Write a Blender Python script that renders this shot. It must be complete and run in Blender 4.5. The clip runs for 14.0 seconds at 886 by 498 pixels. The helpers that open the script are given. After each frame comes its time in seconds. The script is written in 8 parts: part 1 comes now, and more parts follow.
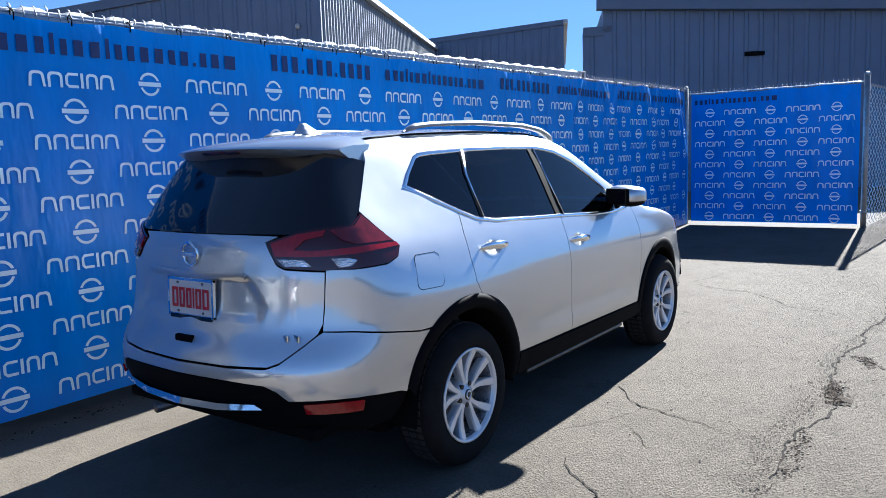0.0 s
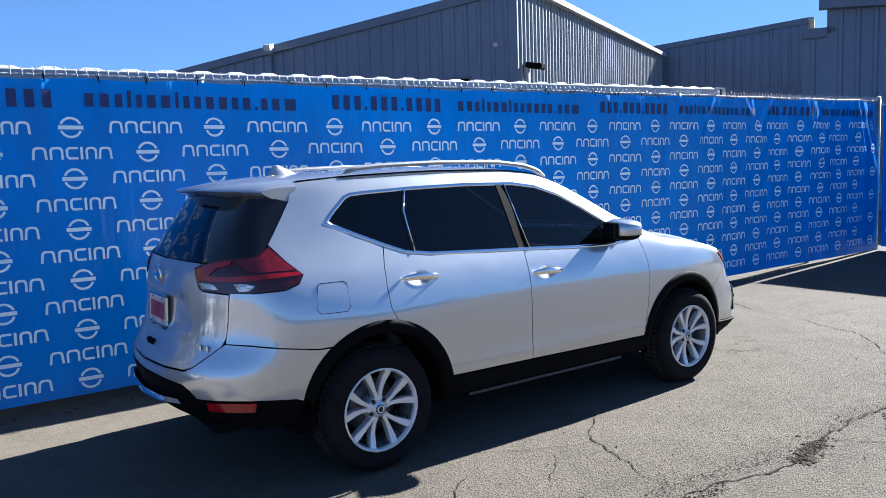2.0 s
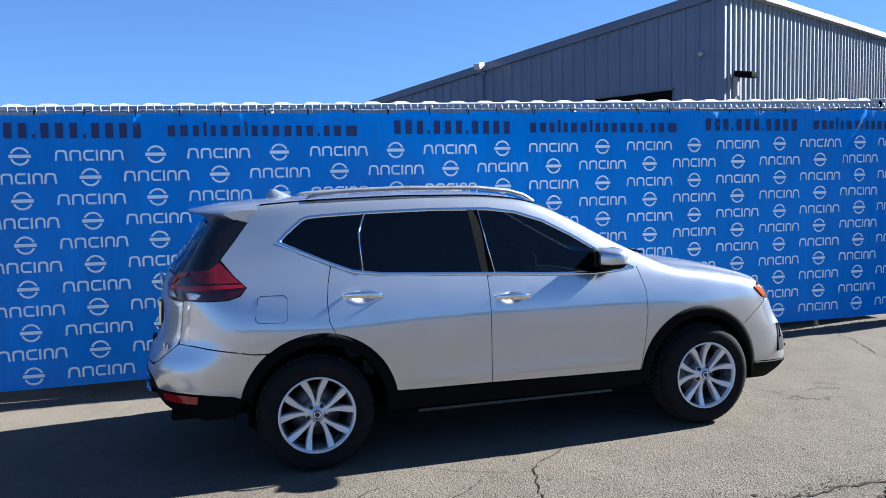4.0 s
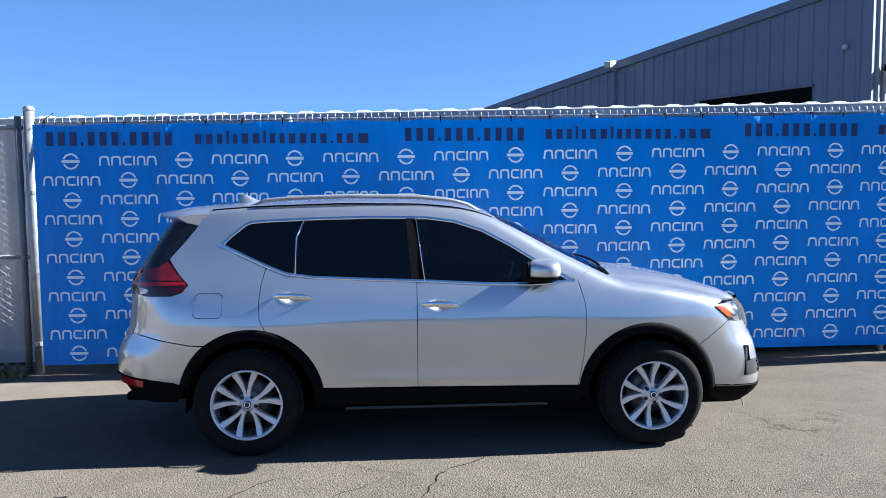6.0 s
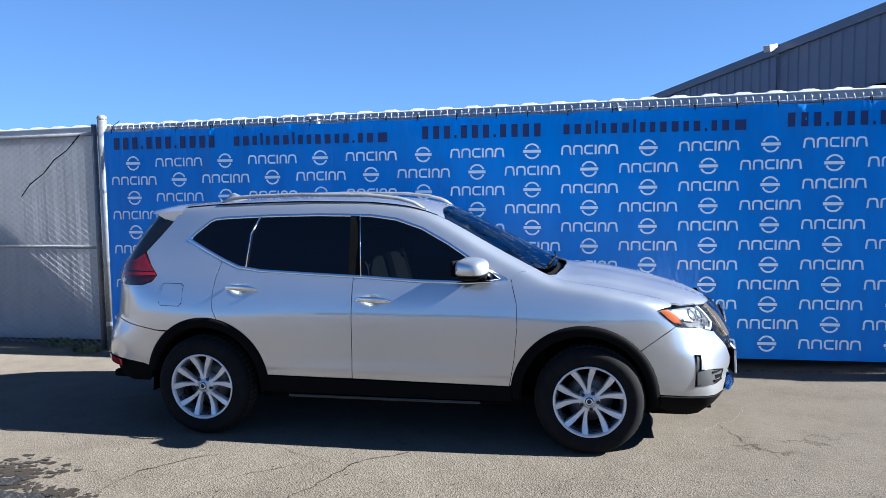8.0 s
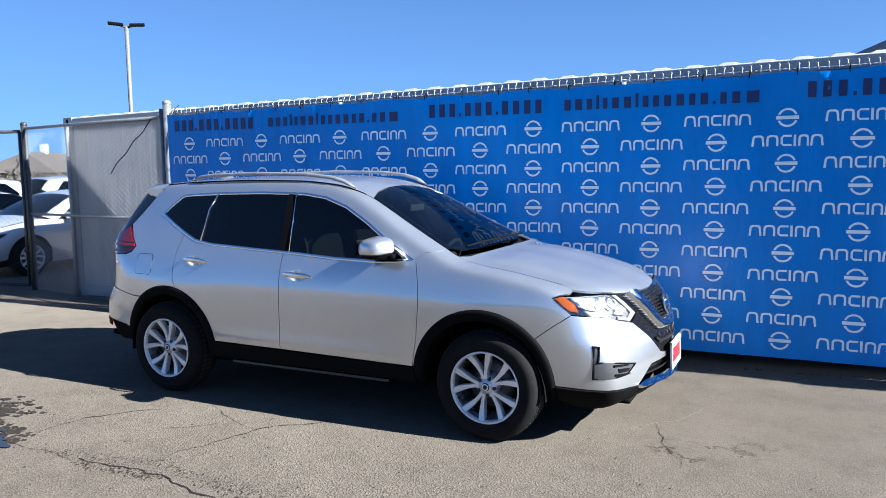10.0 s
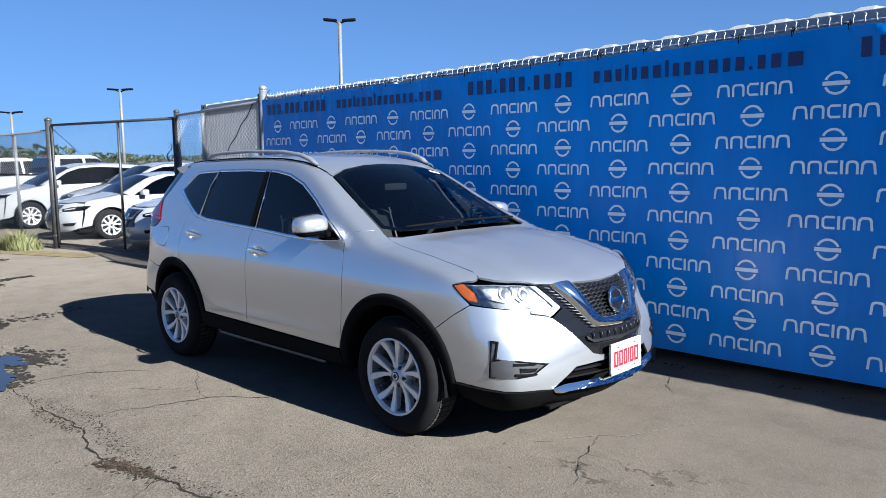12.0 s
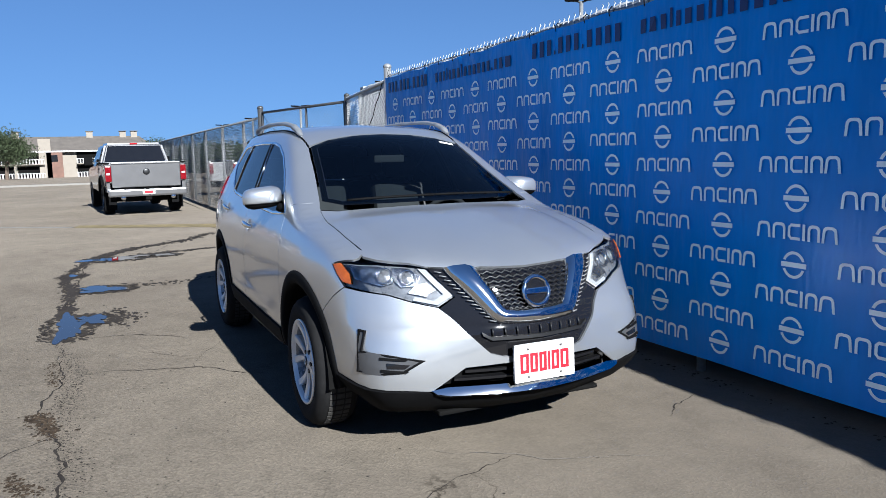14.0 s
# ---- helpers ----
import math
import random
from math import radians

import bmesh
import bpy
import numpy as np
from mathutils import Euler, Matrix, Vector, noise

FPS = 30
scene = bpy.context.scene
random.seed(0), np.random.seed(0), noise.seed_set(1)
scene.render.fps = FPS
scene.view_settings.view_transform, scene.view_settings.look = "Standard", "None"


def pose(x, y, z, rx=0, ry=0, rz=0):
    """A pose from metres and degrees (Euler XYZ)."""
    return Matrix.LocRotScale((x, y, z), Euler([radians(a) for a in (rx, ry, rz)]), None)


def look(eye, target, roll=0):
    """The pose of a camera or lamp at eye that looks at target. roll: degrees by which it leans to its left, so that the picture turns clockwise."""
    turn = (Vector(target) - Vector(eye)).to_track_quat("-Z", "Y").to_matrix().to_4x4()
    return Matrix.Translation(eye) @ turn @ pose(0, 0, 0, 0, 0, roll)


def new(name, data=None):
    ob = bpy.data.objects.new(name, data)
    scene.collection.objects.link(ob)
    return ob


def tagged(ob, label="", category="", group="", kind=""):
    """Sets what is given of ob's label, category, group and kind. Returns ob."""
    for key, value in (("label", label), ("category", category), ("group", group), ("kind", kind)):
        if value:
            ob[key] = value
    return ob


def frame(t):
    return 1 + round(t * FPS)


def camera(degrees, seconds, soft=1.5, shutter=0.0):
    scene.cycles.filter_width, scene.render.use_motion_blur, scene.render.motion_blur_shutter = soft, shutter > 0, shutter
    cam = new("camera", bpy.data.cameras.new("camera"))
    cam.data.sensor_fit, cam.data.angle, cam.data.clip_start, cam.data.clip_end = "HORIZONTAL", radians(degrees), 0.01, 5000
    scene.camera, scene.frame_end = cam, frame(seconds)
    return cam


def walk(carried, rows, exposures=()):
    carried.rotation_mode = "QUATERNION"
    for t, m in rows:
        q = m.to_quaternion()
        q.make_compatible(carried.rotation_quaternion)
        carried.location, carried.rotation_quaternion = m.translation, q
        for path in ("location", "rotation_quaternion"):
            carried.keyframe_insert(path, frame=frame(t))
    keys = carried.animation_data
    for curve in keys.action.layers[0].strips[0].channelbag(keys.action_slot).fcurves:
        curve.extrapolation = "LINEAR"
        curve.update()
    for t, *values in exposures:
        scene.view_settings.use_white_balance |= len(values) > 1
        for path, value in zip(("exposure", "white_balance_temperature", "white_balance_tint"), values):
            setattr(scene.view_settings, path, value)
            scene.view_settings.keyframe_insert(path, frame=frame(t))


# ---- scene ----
cam = camera(60.4, 14.0, 0.5)
PATH = [
    (0, (-4.36, -2.921, 1.52), (-2.752, -1.757, 1.28), -2.0),
    (0.5, (-4.21, -3.352, 1.562), (-2.697, -2.064, 1.332), -2.2),
    (1, (-3.99, -3.746, 1.599), (-2.589, -2.336, 1.374), -2.0),
    (1.5, (-3.734, -4.125, 1.62), (-2.454, -2.603, 1.404), -2.0),
    (2, (-3.414, -4.422, 1.644), (-2.263, -2.798, 1.443), -1.9),
    (2.5, (-3.042, -4.751, 1.662), (-2.042, -3.03, 1.47), -1.8),
    (3, (-2.666, -4.952, 1.669), (-1.813, -3.152, 1.486), -1.8),
    (3.5, (-2.276, -5.213, 1.67), (-1.574, -3.348, 1.496), -1.6),
    (4, (-1.86, -5.402, 1.682), (-1.303, -3.487, 1.529), -1.3),
    (4.2, (-1.716, -5.493, 1.692), (-1.216, -3.563, 1.54), -1.1),
    (6.3, (-0.147, -5.833, 1.74), (-0.087, -3.839, 1.588), -0.6),
    (6.5, (0.0, -5.845, 1.737), (0.015, -3.851, 1.586), -0.7),
    (7, (0.445, -5.862, 1.744), (0.333, -3.872, 1.586), -0.5),
    (7.5, (0.882, -5.807, 1.735), (0.641, -3.828, 1.572), -0.6),
    (8, (1.351, -5.779, 1.744), (0.973, -3.822, 1.583), -0.7),
    (8.2, (1.534, -5.734, 1.777), (1.097, -3.79, 1.601), -1.0),
    (10.3, (3.431, -5.031, 1.728), (2.483, -3.284, 1.511), -0.6),
    (10.5, (3.593, -4.91, 1.7), (2.591, -3.193, 1.483), -0.6),
    (11, (3.975, -4.604, 1.69), (2.846, -2.968, 1.47), -0.5),
    (11.5, (4.351, -4.268, 1.673), (3.1, -2.725, 1.441), -0.3),
    (12, (4.617, -3.841, 1.646), (3.24, -2.41, 1.406), -0.6),
    (12.5, (4.899, -3.396, 1.616), (3.4, -2.096, 1.364), -0.9),
    (13, (5.057, -2.891, 1.563), (3.45, -1.728, 1.309), -1.3),
    (13.5, (5.248, -2.377, 1.518), (3.542, -1.364, 1.271), -1.3),
    (14, (5.355, -1.883, 1.489), (3.556, -1.047, 1.228), -1.3),
]
walk(cam, [(t, look(eye, target, roll)) for t, eye, target, roll in PATH], [(0, 2.50, 5200, 10), (7, 2.46, 5200, 10), (11, 2.20, 5200, 10), (14, 1.74, 5200, 10)])

# ---- world, sun, exposure ----
SUN_TO = Vector((1.0, 0.072, 0.60)).normalized()      # towards the sun
world = bpy.data.worlds.new("world")
scene.world = world
world.use_nodes = True
wn = world.node_tree.nodes
sky = wn.new("ShaderNodeTexSky")
sky.sky_type = "NISHITA"
sky.sun_disc = False
sky.sun_elevation = math.asin(SUN_TO.z)
sky.sun_rotation = math.atan2(SUN_TO.x, SUN_TO.y)
sky.air_density, sky.dust_density, sky.ozone_density, sky.altitude = 1.0, 0.0, 3.0, 4500
wn["Background"].inputs["Strength"].default_value = 0.050
deep = wn.new("ShaderNodeGamma")                      # a dry, clear, saturated sky
deep.inputs["Gamma"].default_value = 1.0
world.node_tree.links.new(sky.outputs[0], deep.inputs["Color"])
K_SKY = (2.0, 3.7, 6.6)                             # clear air: the horizon stays nearly as deep as the rest
wl = world.node_tree.links
top = wn.new("ShaderNodeVectorMath")
top.operation = "MULTIPLY"
top.inputs[1].default_value = K_SKY
low = wn.new("ShaderNodeVectorMath")
low.operation = "ADD"
low.inputs[1].default_value = K_SKY
even = wn.new("ShaderNodeVectorMath")
even.operation = "DIVIDE"
wl.new(deep.outputs[0], top.inputs[0])
wl.new(deep.outputs[0], low.inputs[0])
wl.new(top.outputs[0], even.inputs[0])
wl.new(low.outputs[0], even.inputs[1])
wl.new(even.outputs[0], wn["Background"].inputs["Color"])
sun_data = bpy.data.lights.new("sun", "SUN")
sun_data.energy, sun_data.angle, sun_data.color = 5.0, radians(0.53), (1.0, 0.88, 0.70)
sun = new("sun", sun_data)
sun.matrix_world = look(SUN_TO * 60, (0, 0, 0))


# ---- materials ----
def nodes_of(name):
    m = bpy.data.materials.new(name)
    m.use_nodes = True
    nt = m.node_tree
    return m, nt, nt.nodes["Principled BSDF"]


def setin(node, **kw):
    for k, v in kw.items():
        node.inputs[k.replace("_", " ")].default_value = v


def noise_node(nt, scale, detail=4.0, rough=0.6, coord="Object", stretch=(1, 1, 1)):
    tc = nt.nodes.new("ShaderNodeTexCoord")
    mp = nt.nodes.new("ShaderNodeMapping")
    mp.inputs["Scale"].default_value = stretch
    n = nt.nodes.new("ShaderNodeTexNoise")
    setin(n, Scale=scale, Detail=detail, Roughness=rough)
    nt.links.new(tc.outputs[coord], mp.inputs[0])
    nt.links.new(mp.outputs[0], n.inputs["Vector"])
    return n


def ramp(nt, src, stops):
    r = nt.nodes.new("ShaderNodeValToRGB")
    els = r.color_ramp.elements
    while len(els) < len(stops):
        els.new(0.5)
    for e, (p, c) in zip(els, stops):
        e.position, e.color = p, (*c, 1)
    nt.links.new(src, r.inputs[0])
    return r


def bump(nt, bsdf, src, strength, dist=0.01, prev=None):
    b = nt.nodes.new("ShaderNodeBump")
    setin(b, Strength=strength, Distance=dist)
    nt.links.new(src, b.inputs["Height"])
    if prev:
        nt.links.new(prev.outputs[0], b.inputs["Normal"])
    nt.links.new(b.outputs[0], bsdf.inputs["Normal"])
    return b


def surf(name, color, rough=0.5, metal=0.0, var=0.12, scale=6.0, fine=60.0, bumps=0.15, dist=0.004, coat=0.0, spec=0.5):
    """A surface with colour variation at two scales, uneven gloss and fine relief."""
    m, nt, b = nodes_of(name)
    a, f = noise_node(nt, scale), noise_node(nt, fine, 6)
    lo, hi = [max(0, c * (1 - var)) for c in color], [min(1, c * (1 + var)) for c in color]
    ra = ramp(nt, a.outputs["Fac"], [(0.3, lo), (0.7, hi)])
    rf = ramp(nt, f.outputs["Fac"], [(0.3, (1 - var * 0.7,) * 3), (0.7, (1, 1, 1))])
    mx = nt.nodes.new("ShaderNodeMix")
    mx.data_type, mx.blend_type = "RGBA", "MULTIPLY"
    mx.inputs["Factor"].default_value = 1
    nt.links.new(ra.outputs[0], mx.inputs["A"])
    nt.links.new(rf.outputs[0], mx.inputs["B"])
    nt.links.new(mx.outputs["Result"], b.inputs["Base Color"])
    rr = nt.nodes.new("ShaderNodeMapRange")
    setin(rr, **{"To_Min": max(0.02, rough * 0.85), "To_Max": min(1, rough * 1.15)})
    nt.links.new(a.outputs["Fac"], rr.inputs["Value"])
    nt.links.new(rr.outputs[0], b.inputs["Roughness"])
    setin(b, Metallic=metal)
    b.inputs["Specular IOR Level"].default_value = spec
    b.inputs["Coat Weight"].default_value = coat
    b.inputs["Coat Roughness"].default_value = 0.04
    if bumps:
        bump(nt, b, f.outputs["Fac"], bumps, dist)
    return m


def paint(name, color, metal=0.75, rough=0.3, coat_ior=1.5):
    """Automotive paint: metallic flake base under a clear coat, with a trace of dust."""
    m, nt, b = nodes_of(name)
    fl = noise_node(nt, 2.5, 5)
    r = ramp(nt, fl.outputs["Fac"], [(0.3, [c * 0.975 for c in color]), (0.7, [min(1, c * 1.015) for c in color])])
    nt.links.new(r.outputs[0], b.inputs["Base Color"])
    d = noise_node(nt, 5.0, 5)
    rr = nt.nodes.new("ShaderNodeMapRange")
    setin(rr, To_Min=rough * 0.9, To_Max=rough * 1.12)
    nt.links.new(d.outputs["Fac"], rr.inputs["Value"])
    nt.links.new(rr.outputs[0], b.inputs["Roughness"])
    setin(b, Metallic=metal)
    b.inputs["Coat Weight"].default_value = 1.0
    b.inputs["Coat Roughness"].default_value = 0.09
    b.inputs["Coat IOR"].default_value = coat_ior
    wob = noise_node(nt, 2.6, 2, 0.4)                  # pressed steel is never quite even
    bp = bump(nt, b, wob.outputs["Fac"], 1.0, 0.0035)
    nt.links.new(bp.outputs[0], b.inputs["Coat Normal"])
    return m


def glass(name, tint, gloss=0.0, ior=1.5):
    """A tinted pane: darkened see-through with a clean reflection."""
    m = bpy.data.materials.new(name)
    m.use_nodes = True
    nt = m.node_tree
    nt.nodes.remove(nt.nodes["Principled BSDF"])
    t, g = nt.nodes.new("ShaderNodeBsdfTransparent"), nt.nodes.new("ShaderNodeBsdfGlossy")
    t.inputs[0].default_value = (*tint, 1)
    g.inputs["Roughness"].default_value = 0.015
    fr = nt.nodes.new("ShaderNodeFresnel")
    fr.inputs[0].default_value = ior
    mx = nt.nodes.new("ShaderNodeMixShader")
    nt.links.new(fr.outputs[0], mx.inputs[0])
    nt.links.new(t.outputs[0], mx.inputs[1])
    nt.links.new(g.outputs[0], mx.inputs[2])
    nt.links.new(mx.outputs[0], nt.nodes["Material Output"].inputs[0])
    return m


def asphalt_mat(name="old_asphalt", tone=1.0):
    """Old pale asphalt: exposed aggregate, dusty patches, darker stains and a web of hair cracks."""
    m, nt, b = nodes_of(name)
    big, mid, web = noise_node(nt, 0.35, 5, 0.65), noise_node(nt, 3.2, 6, 0.7), noise_node(nt, 0.55, 3, 0.6)
    tc = nt.nodes.new("ShaderNodeTexCoord")
    stones = nt.nodes.new("ShaderNodeTexVoronoi")
    stones.inputs["Scale"].default_value = 85
    nt.links.new(tc.outputs["Object"], stones.inputs["Vector"])
    grit = noise_node(nt, 210, 3, 0.75)
    # hair cracks between uneven plates
    wob = noise_node(nt, 2.4, 5, 0.7)
    shift = nt.nodes.new("ShaderNodeVectorMath")
    shift.operation = "MULTIPLY_ADD"
    shift.inputs[1].default_value = (0.75, 0.75, 0.0)
    nt.links.new(wob.outputs["Color"], shift.inputs[0])
    nt.links.new(tc.outputs["Object"], shift.inputs[2])
    plates = nt.nodes.new("ShaderNodeTexVoronoi")
    plates.feature = "DISTANCE_TO_EDGE"
    plates.inputs["Scale"].default_value = 1.15
    nt.links.new(shift.outputs[0], plates.inputs["Vector"])
    line = ramp(nt, plates.outputs["Distance"], [(0.0, (0.30, 0.29, 0.28)), (0.006, (0.45, 0.44, 0.43)), (0.014, (1, 1, 1))])
    where = ramp(nt, web.outputs["Fac"], [(0.62, (0, 0, 0)), (0.72, (0.8, 0.8, 0.8))])
    c1 = ramp(nt, big.outputs["Fac"], [(0.32, (0.094, 0.081, 0.065)), (0.55, (0.116, 0.101, 0.081)), (0.75, (0.134, 0.117, 0.094))])
    c2 = ramp(nt, mid.outputs["Fac"], [(0.25, (0.76, 0.76, 0.76)), (0.5, (0.96, 0.96, 0.96)), (0.8, (1.08, 1.07, 1.06))])
    c3 = ramp(nt, stones.outputs["Color"], [(0.15, (0.60, 0.59, 0.58)), (0.5, (0.97, 0.97, 0.97)), (0.85, (1.4, 1.38, 1.35))])
    c4 = ramp(nt, grit.outputs["Fac"], [(0.32, (0.66, 0.66, 0.66)), (0.5, (0.98, 0.98, 0.98)), (0.68, (1.26, 1.26, 1.24))])
    # the yard is paler and more worn towards the far drive
    sep = nt.nodes.new("ShaderNodeSeparateXYZ")
    nt.links.new(shift.outputs[0], sep.inputs[0])
    worn = nt.nodes.new("ShaderNodeMapRange")
    setin(worn, From_Min=-9.0, From_Max=-1.0, To_Min=1.35 * tone, To_Max=tone)
    nt.links.new(sep.outputs["X"], worn.inputs["Value"])
    c0 = nt.nodes.new("ShaderNodeVectorMath")
    c0.operation = "SCALE"
    nt.links.new(c1.outputs[0], c0.inputs[0])
    nt.links.new(worn.outputs[0], c0.inputs["Scale"])
    last = c0.outputs[0]
    # the driven lane has lost its fines: coarse there, smooth and dusty along the fence
    lane = nt.nodes.new("ShaderNodeMapRange")
    setin(lane, From_Min=0.3, From_Max=-1.5, To_Min=0.16, To_Max=0.50)
    nt.links.new(sep.outputs["Y"], lane.inputs["Value"])
    for c, k in ((c2, 1.0), (c3, lane), (c4, lane), (line, where)):
        mx = nt.nodes.new("ShaderNodeMix")
        mx.data_type, mx.blend_type = "RGBA", "MULTIPLY"
        if isinstance(k, float):
            mx.inputs["Factor"].default_value = k
        else:
            nt.links.new(k.outputs[0], mx.inputs["Factor"])
        nt.links.new(last, mx.inputs["A"])
        nt.links.new(c.outputs[0], mx.inputs["B"])
        last = mx.outputs["Result"]
    nt.links.new(last, b.inputs["Base Color"])
    setin(b, Roughness=0.9, Diffuse_Roughness=0.22)
    b.inputs["Specular IOR Level"].default_value = 0.09
    b1 = bump(nt, b, stones.outputs["Distance"], 0.9, 0.011)
    b2 = bump(nt, b, grit.outputs["Fac"], 0.8, 0.008, b1)
    nt.links.new(lane.outputs[0], b1.inputs["Strength"])
    nt.links.new(lane.outputs[0], b2.inputs["Strength"])
    bump(nt, b, mid.outputs["Fac"], 0.3, 0.02, b2)
    return m


def reflector_mat():
    """A faceted bright lamp bowl: small metal cells, with bright and dark reflections put into the colour."""
    m, nt, b = nodes_of("lamp_reflector")
    tc = nt.nodes.new("ShaderNodeTexCoord")
    v = nt.nodes.new("ShaderNodeTexVoronoi")
    v.inputs["Scale"].default_value = 120
    nt.links.new(tc.outputs["Object"], v.inputs["Vector"])
    big = noise_node(nt, 22, 3)
    # bright and dark patches stand in for what the bowl reflects
    r = ramp(nt, big.outputs["Fac"], [(0.34, (0.14, 0.145, 0.15)), (0.5, (0.42, 0.43, 0.445)), (0.66, (0.74, 0.75, 0.77))])
    nt.links.new(r.outputs[0], b.inputs["Base Color"])
    setin(b, Roughness=0.26, Metallic=1.0)
    bump(nt, b, v.outputs["Distance"], 0.28, 0.006)
    return m


